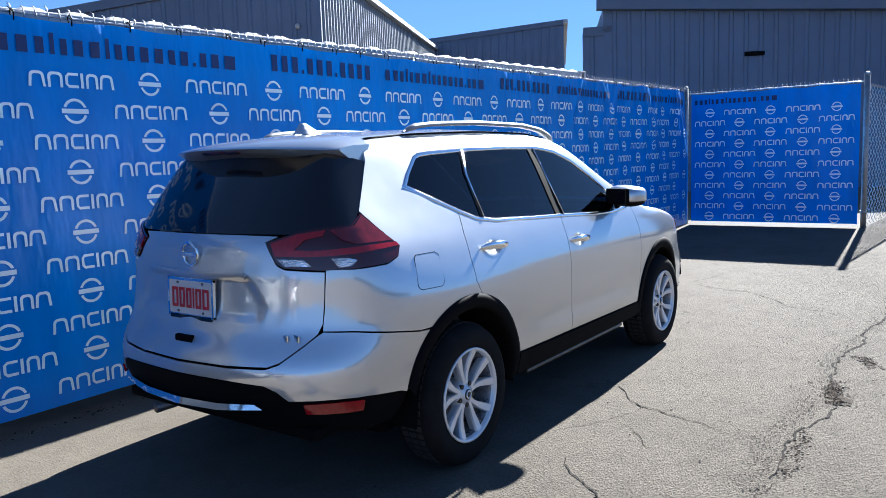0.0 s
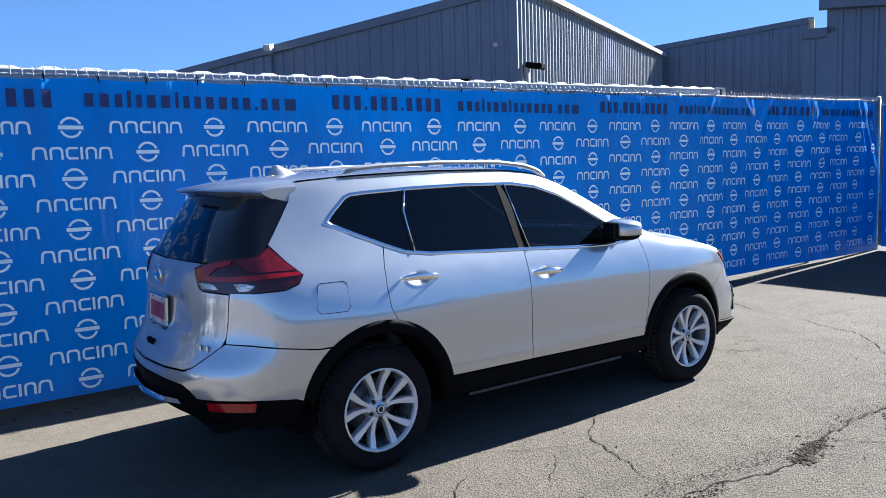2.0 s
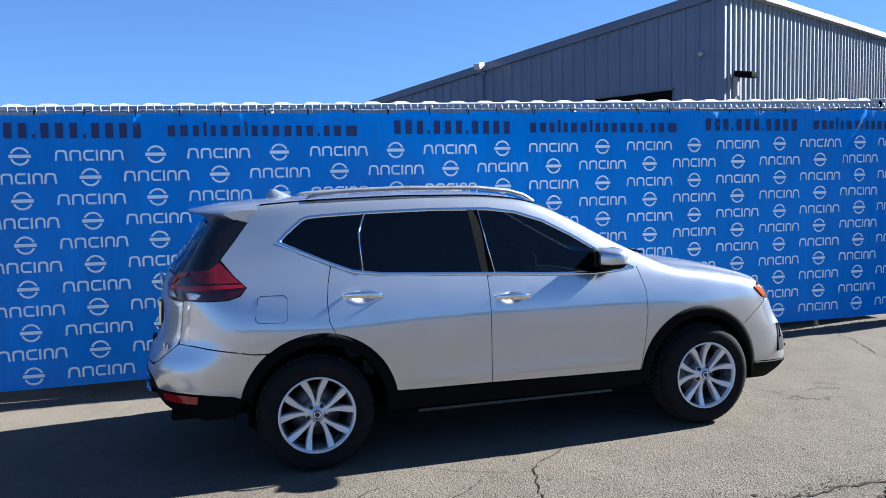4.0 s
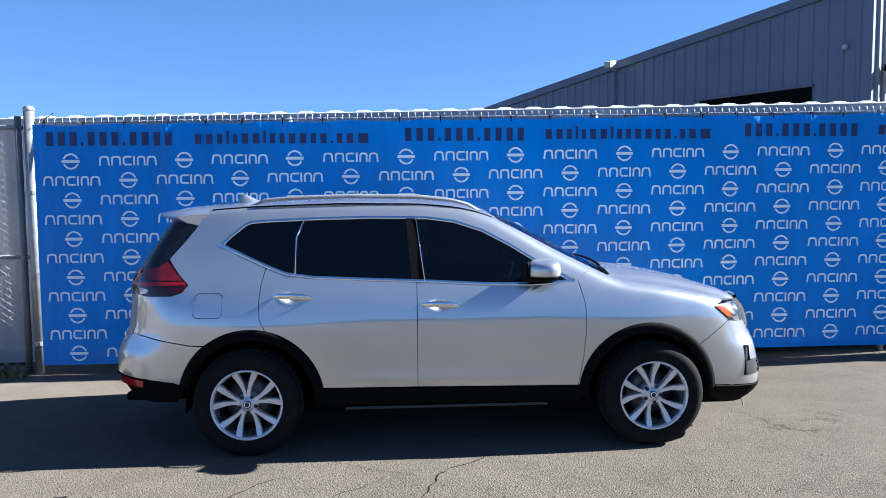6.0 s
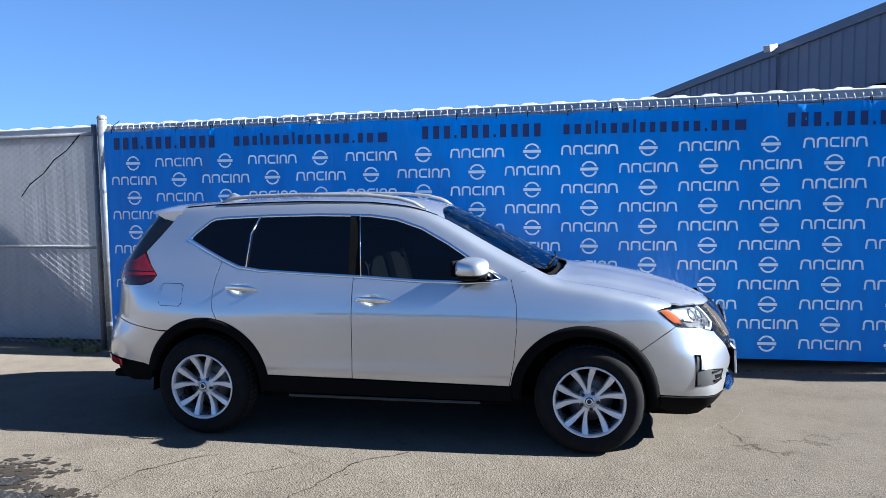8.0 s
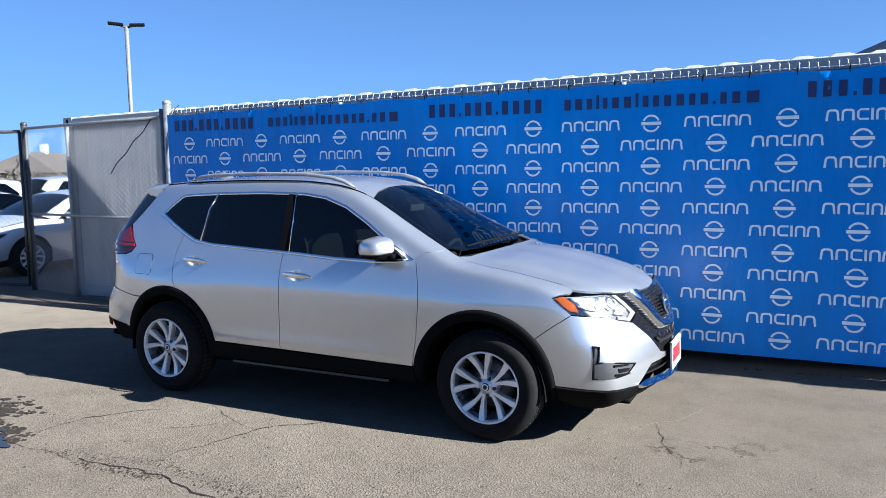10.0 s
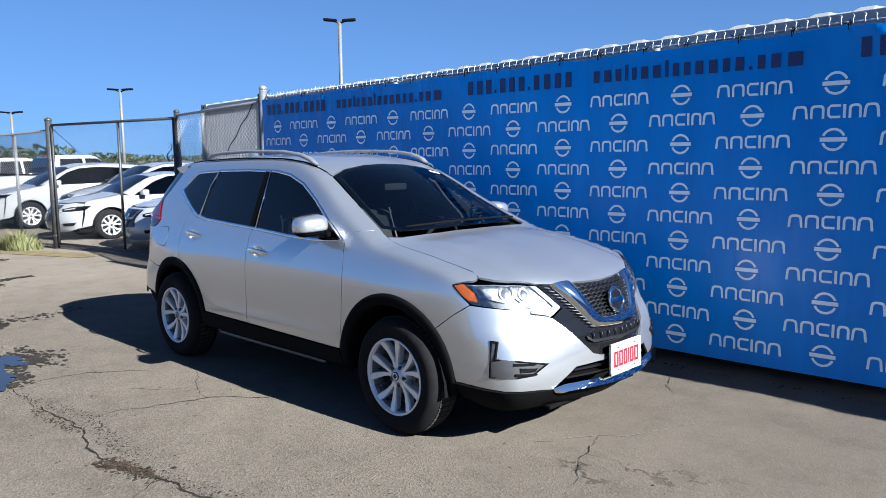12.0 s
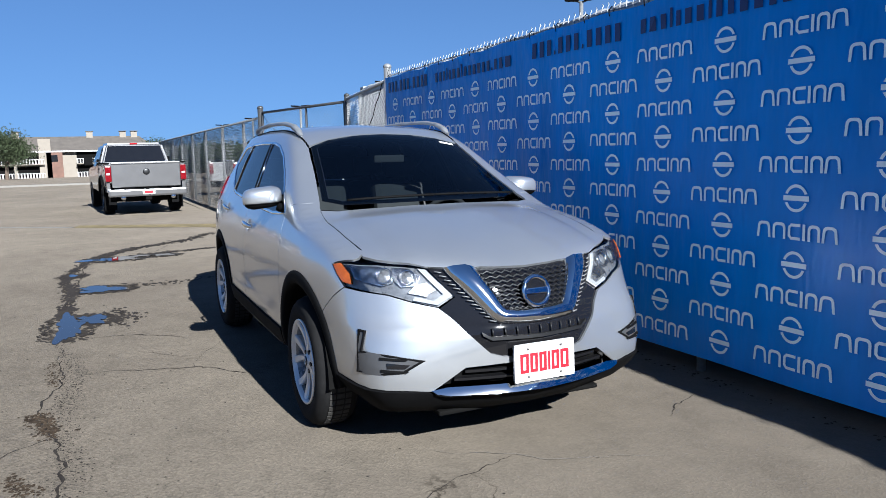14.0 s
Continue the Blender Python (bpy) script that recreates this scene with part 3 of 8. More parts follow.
# ---- chain-link fences ----
def link_mesh(length, z0, z1, pitch=0.055, r=0.003, sides=4):
    """Zigzag strands of a chain-link net in the plane y = 0."""
    paths = []
    n = int(length / pitch)
    steps = max(2, int((z1 - z0) / (pitch * 0.62)))
    for i in range(n):
        x = i * pitch
        pts = []
        for j in range(steps + 1):
            s = (j + i) % 2
            pts.append((x + (pitch * 1.02 if s else -0.02 * pitch), 0.0025 if j % 2 else -0.0025, lerp(z0, z1, j / steps)))
        paths.append(pts)
    return rod_data(paths, r, sides, cap=False)


def hook_row(length, z, pitch, r):
    """The upper edge of a net: twisted wire ends that stand over the tension wire, with short tails below it."""
    rng = random.Random(5)
    paths = []
    for i in range(int(length / pitch)):
        x, k = i * pitch, rng.uniform(0.85, 1.15)
        lean = rng.uniform(-0.006, 0.006)
        paths.append([(x + 0.006, -0.004, z - 0.024), (x + 0.002, -0.010, z), (x + lean, -0.004, z + 0.026 * k), (x + 0.004 + lean, 0.004, z + 0.040 * k), (x - 0.010 + lean, 0.006, z + 0.052 * k)])
    return rod_data(paths, r, 5)


def fence_run(a, b, za, zb, height, posts, net=(0.03, None), mat="galv", label="", top_rail=True, mid=False, pitch=0.055, r=0.003, post_r=0.03, group="chain-link fences", hooks=False):
    """A stretch of chain-link fence from a to b (plan), with its own posts, rails and net."""
    d = Vector((b[0] - a[0], b[1] - a[1], 0))
    L = d.length
    m = Matrix.Translation((a[0], a[1], za)) @ Matrix.Rotation(math.atan2(d.y, d.x), 4, "Z") @ Matrix.Rotation(-math.atan2(zb - za, L), 4, "Y")
    thing = empty("chain_link_fence", m)
    lo, hi = net[0], net[1] or height + 0.03
    V, F = link_mesh(L, lo, hi, pitch, r) if not hooks else hook_row(L, height, pitch, r)
    net_ob = mesh_ob("net", V, F, "wire" if mat == "galv" else mat, thing, smooth=True)
    if hooks:
        tagged(net_ob, kind="stuff")
        rod("tension_wire", [[(k * L / 40, 0.004, height + 0.004 * math.sin(1.7 * k)) for k in range(41)]], 0.0085, "wire", thing)
    elif top_rail:
        rod("rail", [[(0, 0.012, height), (L, 0.012, height)]], 0.021, mat, thing)
    if mid:
        rod("rail", [[(0, 0.012, height * 0.48), (L, 0.012, height * 0.48)]], 0.018, mat, thing)
    for x in posts:
        rod("post", [[(x, 0.045, -0.1), (x, 0.045, height + 0.02)]], post_r, mat, thing, sides=12)
    tagged(thing, label, "fence", group)
    return thing


def cap_post(x, y, z0, z1, r, label, mat="galv"):
    thing = empty("fence_post", pose(x, y, z0))
    rod("tube", [[(0, 0, -0.05), (0, 0, z1 - z0)]], r, mat, thing, sides=16)
    bm = bmesh.new()
    bmesh.ops.create_uvsphere(bm, u_segments=16, v_segments=8, radius=r * 1.12, matrix=pose(0, 0, z1 - z0) @ Matrix.Diagonal((1, 1, 0.75, 1)))
    part("cap", bm, mat, thing, smooth=True)
    for z in (0.3, 1.0, 1.75):
        bm = bmesh.new()
        bmesh.ops.create_cone(bm, cap_ends=True, segments=16, radius1=r * 1.12, radius2=r * 1.12, depth=0.035, matrix=pose(0, 0, z))
        part("clamp", bm, mat, thing, smooth=False)
    tagged(thing, label, "fence post", "fence posts")


def fences():
    fence_run((X0, FENCE_Y), (9.66, FENCE_Y), -0.02, 0.13, 2.43, [k * 3.0 + 2.4 for k in range(4)], net=(2.22, 2.52), label="galvanised chain-link fence carrying the blue banner", hooks=True, pitch=0.071, r=0.0036)
    fence_run((9.66, FENCE_Y), (9.66, -1.2), 0.13, 0.13, 2.36, [], net=(2.2, 2.44), label="galvanised chain-link end fence with a banner", hooks=True, pitch=0.071, r=0.0036)
    fence_run((9.72, -1.25), (26, -2.6), 0.14, 0.2, 2.3, [3, 6, 9, 12, 15], mat="galv", label="galvanised chain-link fence along the far yard", pitch=0.11, r=0.004)
    fence_run((-7.15, 2.20), (X0 - 0.12, FENCE_Y + 0.02), -0.02, -0.01, 2.38, [1.05], label="galvanised chain-link fence before the white container", mid=True, r=0.0038, pitch=0.056)
    fence_run((-46, 1.25), (-10.95, 1.52), -0.25, -0.06, 2.28, [k * 2.95 + 0.6 for k in range(12)], mat="steelgrey", label="long grey chain-link fence along the parking lot", pitch=0.06, r=0.0042, post_r=0.035)
    cap_post(X0 - 0.05, FENCE_Y, 0.0, 2.53, 0.048, "thick galvanised corner post of the banner fence")
    rod_thing = empty("fence_post", pose(X0 - 0.17, FENCE_Y + 0.03, 0))
    rod("tube", [[(0, 0, 0), (0, 0, 2.47)]], 0.03, "steelgrey", rod_thing, sides=12)
    tagged(rod_thing, "thin grey steel post beside the banner", "fence post", "fence posts")
    cap_post(9.66, FENCE_Y, 0.1, 2.60, 0.04, "galvanised corner post where the fence turns")
    cap_post(9.66, -1.24, 0.1, 2.60, 0.045, "galvanised end post of the banner fence")
    cap_post(-10.95, 1.54, -0.08, 2.42, 0.06, "dark steel gate post", "blackpost")
    cap_post(-7.2, 2.22, -0.06, 2.42, 0.045, "dark steel hinge post with a chain", "blackpost")
    # gate leaf
    a, b = Vector((-10.85, 1.56, -0.02)), Vector((-7.28, 2.2, -0.02))
    L = (b - a).length
    gate = empty("metal_gate", Matrix.Translation(a) @ Matrix.Rotation(math.atan2(b.y - a.y, b.x - a.x), 4, "Z"))
    for p in ([(0, 0, 0.08), (L, 0, 0.08)], [(0, 0, 2.34), (L, 0, 2.34)], [(0, 0, 0.08), (0, 0, 2.34)], [(L, 0, 0.08), (L, 0, 2.34)], [(L * 0.58, 0, 0.08), (L * 0.58, 0, 2.34)]):
        rod("frame_bar", [p], 0.024, "blackpost", gate)
    rod("brace", [[(0.05, 0.0, 2.26), (L * 0.3, 0, 1.7)]], 0.006, "blackpost", gate)
    V, F = link_mesh(L, 0.08, 2.36, 0.06, 0.0028)
    mesh_ob("net", V, F, "blackpost", gate, smooth=True)
    tagged(gate, "closed dark chain-link gate leaf before parked cars", "gate")
    # chain and drop rods at the hinge post
    ch = empty("gate_chain", pose(-7.28, 2.12, 1.75))
    for k in range(9):
        ang = k * 0.7
        c = Vector((0.05 * math.cos(ang) - 0.03, 0.04 * math.sin(ang), 0.16 - 0.035 * k))
        ring = [c + Vector((0.014 * math.cos(s), 0.006 * (k % 2), 0.024 * math.sin(s))) for s in [2 * math.pi * i / 10 for i in range(10)]]
        rod("link", [ring], 0.004, "blackpost", ch, sides=6, closed=True)
    tagged(ch, "loose steel chain hanging on the gate post", "chain")
    dr = empty("drop_rod", pose(-7.05, 2.1, 0))
    rod("bar", [[(0, 0, 0.05), (0, 0, 1.7)]], 0.014, "blackpost", dr)
    rod("hook", [[(0, 0, 1.7), (0.06, 0, 1.76), (0.1, 0, 1.7)]], 0.01, "blackpost", dr)
    tagged(dr, "thin dark drop rod standing at the gate", "gate rod")


# ---- shipping container ----
def wave(n, step, depth, run):
    """A trapezoid corrugation: (along, depth) points."""
    out = []
    for i in range(n):
        x = i * step
        out += [(x, 0), (x + step * run, 0), (x + step * 0.5, depth), (x + step * (0.5 + run), depth)]
    out.append((n * step, 0))
    return out


def corrugated(name, wv, place, z0, z1, mat, parent, label=""):
    V, F = [], []
    for a, d in wv:
        V += [place(a, d, z0), place(a, d, z1)]
    for i in range(len(wv) - 1):
        F.append((2 * i, 2 * i + 2, 2 * i + 3, 2 * i + 1))
    return mesh_ob(name, V, F, mat, parent, label)


def container():
    L, W, H = 11.87, 2.44, 2.50
    thing = empty("shipping_container", Matrix.Translation((-6.2, 2.13, -0.03)) @ Matrix.Rotation(-0.0318, 4, "Z") @ Matrix.Rotation(-0.0135, 4, "Y"))
    w = wave(40, (L - 0.36) / 40, 0.016, 0.32)
    for y, s in ((0.02, 1), (W - 0.02, -1)):
        corrugated("side_wall", w, lambda a, d, z: (a + 0.18, y + s * d, z), 0.16, H - 0.11, "container", thing)
    wr = wave(40, (L - 0.36) / 40, 0.013, 0.32)
    V, F = [], []
    for a, d in wr:
        V += [(a + 0.18, 0.0, H - 0.020), (a + 0.18, 0.045, H - 0.002 + d * 1.3), (a + 0.18, W - 0.06, H - 0.004 + d), (a + 0.18, W, H - 0.012 + d)]
    for i in range(len(wr) - 1):
        for j in range(3):
            F.append((4 * i + j, 4 * i + 4 + j, 4 * i + 5 + j, 4 * i + 1 + j))
    mesh_ob("roof", V, F, "container", thing)
    for y in (0.0, W - 0.08):
        box("top_rail", 0.17, L - 0.17, y, y + 0.08, H - 0.115, H - 0.014, "container", thing, 0.006)
        box("bottom_rail", 0.17, L - 0.17, y, y + 0.08, 0.03, 0.17, "container", thing, 0.006)
    for x in (0.0, L - 0.17):
        for y in (0.0, W - 0.16):
            box("corner_post", x, x + 0.17, y, y + 0.16, 0.12, H - 0.12, "container", thing, 0.01)
            for z in (0.0, H - 0.118):
                bm = bmesh.new()
                add_box(bm, x - 0.004, x + 0.174, y - 0.006, y + 0.162, z, z + 0.122, 0.008)
                c = part("corner_casting", bm, "container", thing)
                yy = y - 0.009 if y == 0 else y + 0.165
                hole = [(x + 0.085 + 0.026 * math.cos(t), yy, z + 0.06 + 0.04 * math.sin(t)) for t in [2 * math.pi * i / 14 for i in range(14)]]
                mesh_ob("hole", hole, [tuple(range(14))], "dark", c)
    for x in (0.05, L - 0.05):
        we = wave(9, (W - 0.32) / 9, 0.03, 0.32)
        corrugated("end_wall", we, lambda a, d, z: (x + (d if x < 1 else -d), a + 0.16, z), 0.12, H - 0.1, "container", thing)
    tagged(thing, "long white corrugated steel shipping container behind the fence", "container")


# ---- metal buildings ----
U, W_ = Vector((0.8885, 0.4590, 0)), Vector((0.4590, -0.8885, 0))   # the buildings' own grid


def ribbed_wall(name, p, d, out, length, zt, mat, parent, step, depth, z0=-0.3):
    """Ribbed cladding from p along d; zt gives the top at a distance along it."""
    V, F = [], []
    s = 0.0
    prof = []
    while s < length:
        for a, k in ((0.0, 0), (0.62, 0), (0.70, 1), (0.90, 1), (0.98, 0)):
            if s + a * step <= length:
                prof.append((s + a * step, k * depth))
        s += step
    prof.append((length, 0))
    for a, k in prof:
        q = p + d * a + out * k
        V += [(q.x, q.y, z0), (q.x, q.y, zt(a))]
    for i in range(len(prof) - 1):
        F.append((2 * i, 2 * i + 2, 2 * i + 3, 2 * i + 1))
    return mesh_ob(name, V, F, mat, parent)


def slab_along(name, p, d, out, length, zt, h, depth, mat, parent, drop=0.0):
    """A long trim piece that follows a roof edge."""
    V = []
    for s in (0.0, length):
        q = p + d * s
        for o in (0.0, depth):
            for z in (zt(s) - h - drop, zt(s) - drop):
                V.append((q.x + out.x * o, q.y + out.y * o, z))
    F = [(0, 1, 3, 2), (4, 6, 7, 5), (0, 4, 5, 1), (2, 3, 7, 6), (1, 5, 7, 3), (0, 2, 6, 4)]
    return mesh_ob(name, V, F, mat, parent)


def metal_building(corner, left_len, right_len, z_left, z_right, label, roof_back=14.0, dark_step=0.42, lit=True):
    """A clad shed seen at one corner: a shaded wall running back along -W_ and a sunlit wall along U."""
    p = Vector((*corner, 0))
    thing = empty("metal_building", Matrix.Translation(p))
    o = Vector((0, 0, 0))
    # the sun's side takes the paler tone, the shaded side the darker one
    ribbed_wall("shaded_wall", o, -W_, -U, left_len, z_left, "navyshade", thing, dark_step, 0.035)
    ribbed_wall("sunlit_wall", o, U, W_, right_len, z_right, "ribsunlit" if lit else "navyshade", thing, 0.30, 0.05)
    slab_along("fascia", o - U * 0.10, -W_, U, left_len, lambda s: z_left(s) + 0.14, 0.26, 0.09, "fascia", thing)
    slab_along("gutter", o + W_ * 0.24, U, -W_, right_len, lambda s: z_right(s) + 0.16, 0.17, 0.26, "whitetrim", thing)
    bk = -W_ * left_len
    rt = U * right_len
    c = [o, rt, rt + bk, bk]
    zs = [z_left(0) + 0.02, z_right(right_len) + 0.02, z_right(right_len) - z_left(0) + z_left(left_len) + 0.02, z_left(left_len) + 0.02]
    V = [(q.x, q.y, z) for q, z in zip(c, zs)] + [(q.x, q.y, z - 0.12) for q, z in zip(c, zs)]
    mesh_ob("roof", V, [(0, 1, 2, 3), (7, 6, 5, 4)], "fascia", thing)
    V = [(bk.x, bk.y, -0.3), (bk.x, bk.y, zs[3]), (bk.x + rt.x, bk.y + rt.y, zs[2]), (bk.x + rt.x, bk.y + rt.y, -0.3), (rt.x, rt.y, -0.3), (rt.x, rt.y, zs[1])]
    mesh_ob("back_wall", V, [(0, 1, 2, 3), (3, 2, 5, 4)], "navyshade", thing)
    tagged(thing, label, "building", "metal sheds behind the fence")
    return thing


def buildings():
    metal_building((11.1, 12.1), 30.0, 24.0, lambda s: 6.72 - 0.098 * s, lambda s: 6.72 + 0.02 * s, "navy metal shed with a darkened shaded wall and a paled sunlit ribbed side")
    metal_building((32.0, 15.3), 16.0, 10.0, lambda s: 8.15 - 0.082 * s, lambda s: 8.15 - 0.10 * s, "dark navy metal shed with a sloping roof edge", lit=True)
    # the near shed with its level eave
    thing = metal_building((17.7, 6.8), 0.6, 0.5, lambda s: 5.1, lambda s: 5.1, "large dark navy metal shed with a wide eave")
    o = Vector((0, 0, 0))
    ribbed_wall("shaded_wall", o, W_, -U, 18.0, lambda s: 5.75 - 0.06 * s, "navyshade", thing, 0.42, 0.035)
    slab_along("fascia", o - U * 0.35 - W_ * 0.2, W_, U, 18.4, lambda s: 6.02 - 0.06 * s, 0.30, 0.36, "fascia", thing)
    q = [o, W_ * 18.0, W_ * 18.0 + U * 14, U * 14]
    mesh_ob("roof", [(v.x, v.y, z) for v, z in zip(q, (5.8, 4.7, 4.7, 5.8))], [(0, 1, 2, 3)], "fascia", thing)
    mesh_ob("side_wall", [(0, 0, 0), (0, 0, 5.75), (U.x * 14, U.y * 14, 5.75), (U.x * 14, U.y * 14, 0)], [(0, 1, 2, 3)], "navyshade", thing)
    # vent slot on that wall
    v = W_ * 4.35 - U * 0.06
    box("vent", -0.28, 0.28, -0.05, 0.05, -0.06, 0.06, "dark", thing, 0.01, "dark vent slot", Matrix.Translation((v.x, v.y, 4.22)) @ Matrix.Rotation(math.atan2(W_.y, W_.x), 4, "Z"))
    # dark doorway in the long shaded wall, with its thin lintel
    q = Vector((11.1, 12.1, 0)) - W_ * 1.52 - U * 0.06
    door = empty("doorway", Matrix.Translation(q) @ Matrix.Rotation(math.atan2(-W_.y, -W_.x), 4, "Z"))
    box("opening", 0.0, 3.6, -0.03, 0.0, -0.2, 4.33, "dark", door, 0.004, "dark open doorway")
    box("lintel", -0.06, 3.66, -0.03, 0.05, 4.33, 4.40, "fascia", door, 0.008)
    tagged(door, "dark doorway with a thin metal lintel in the shed wall", "doorway")
    # security camera on the long shaded wall
    c = Vector((11.1, 12.1, 5.95)) - W_ * 8.6 - U * 0.05
    cam_ob = empty("security_camera", Matrix.Translation(c) @ Matrix.Rotation(math.atan2(-U.y, -U.x), 4, "Z"))
    rod("arm", [[(0, 0, -0.25), (0.25, 0, -0.25), (0.45, 0, -0.1)]], 0.03, "whitetrim", cam_ob)
    bm = bmesh.new()
    add_box(bm, 0.3, 0.75, -0.11, 0.11, -0.08, 0.12, 0.02, pose(0, 0, 0, 0, 12, 20))
    part("housing", bm, "whitetrim", cam_ob)
    rod("conduit", [[(0.02, -0.1, -0.3), (0.02, -0.1, -1.6)]], 0.02, "fascia", cam_ob)
    tagged(cam_ob, "small white security camera on the shed wall", "camera")
    # small white fixture and a wall lamp near the corner
    k = Vector((11.1, 12.1, 5.2)) - W_ * 0.65 - U * 0.06
    f = empty("wall_fixture", Matrix.Translation(k))
    bm = bmesh.new()
    bmesh.ops.create_uvsphere(bm, u_segments=12, v_segments=8, radius=0.075)
    part("globe", bm, "whitetrim", f, smooth=True)
    box("base", -0.05, 0.05, -0.05, 0.05, -0.03, 0.03, "whitetrim", f, 0.008)
    tagged(f, "tiny white round fixture on the dark wall", "fixture")
    k = Vector((11.1, 12.1, 4.55)) + U * 0.55 + W_ * 0.06
    f = empty("wall_lamp", Matrix.Translation(k) @ Matrix.Rotation(math.atan2(W_.y, W_.x), 4, "Z"))
    box("hood", 0.0, 0.5, -0.2, 0.2, 0.0, 0.16, "dark", f, 0.04, "dark lamp hood", pose(0, 0, 0, 0, 10, 0))
    box("bracket", -0.06, 0.06, -0.05, 0.05, -0.5, 0.05, "whitetrim", f, 0.008)
    tagged(f, "dark hooded wall lamp at the shed corner", "lamp")


def banner_ties():
    """Black cable ties that hold the cloth to the tension wire, some with long tails."""
    rng = random.Random(8)
    for k in range(36):
        u = 0.12 + 0.37 * k + rng.uniform(-0.04, 0.04)
        z = 2.41 + 0.0112 * u
        tie = empty("cable_tie", pose(X0 + u, FENCE_Y - 0.02, z))
        lean = rng.uniform(-0.03, 0.03)
        rod("loop", [[(0, -0.030, -0.055), (0, -0.036, -0.015), (0, -0.012, 0.014), (0, 0.012, 0.004), (0, 0.0, -0.05)]], 0.004, "plastic", tie, sides=5)
        tail = 0.10 if k == 0 else 0.03 * rng.random() + 0.01
        rod("tail", [[(0, -0.034, -0.02), (lean, -0.045, -0.02 + tail * 0.5), (lean * 2.2 + (0.05 if k == 0 else 0), -0.05, -0.02 + tail)]], 0.003, "plastic", tie, sides=5)
        tagged(tie, "small black cable tie on the banner's upper edge", "cable tie", "banner cable ties")
    c = rod("loose_cable", [[(-4.93, 1.76, 1.70), (-4.80, 1.75, 1.84), (-4.62, 1.74, 1.95), (-4.47, 1.73, 2.10), (-4.30, 1.72, 2.20), (-4.12, 1.70, 2.36)]], 0.006, "plastic", sides=6)
    tagged(c, "thin dark cable hanging across the chain-link net", "cable")


main_banner()
end_banner()
banner_ties()
fences()
container()
buildings()

# ---- the parked car ----
def table(pts, sig=0.05):
    """A smooth curve through rough key points, as a lookup."""
    px, py = zip(*pts)
    xs = np.linspace(px[0] - 0.4, px[-1] + 0.4, 1601)
    ys = np.interp(xs, px, py)
    st = xs[1] - xs[0]
    k = np.arange(-int(4 * sig / st), int(4 * sig / st) + 1)
    w = np.exp(-0.5 * (k * st / sig) ** 2)
    ys = np.convolve(np.pad(ys, len(k) // 2, mode="edge"), w / w.sum(), "valid")
    return lambda v: np.interp(v, xs, ys)


def sstep(a, b, v):
    t = np.clip((v - a) / (b - a), 0, 1)
    return t * t * (3 - 2 * t)


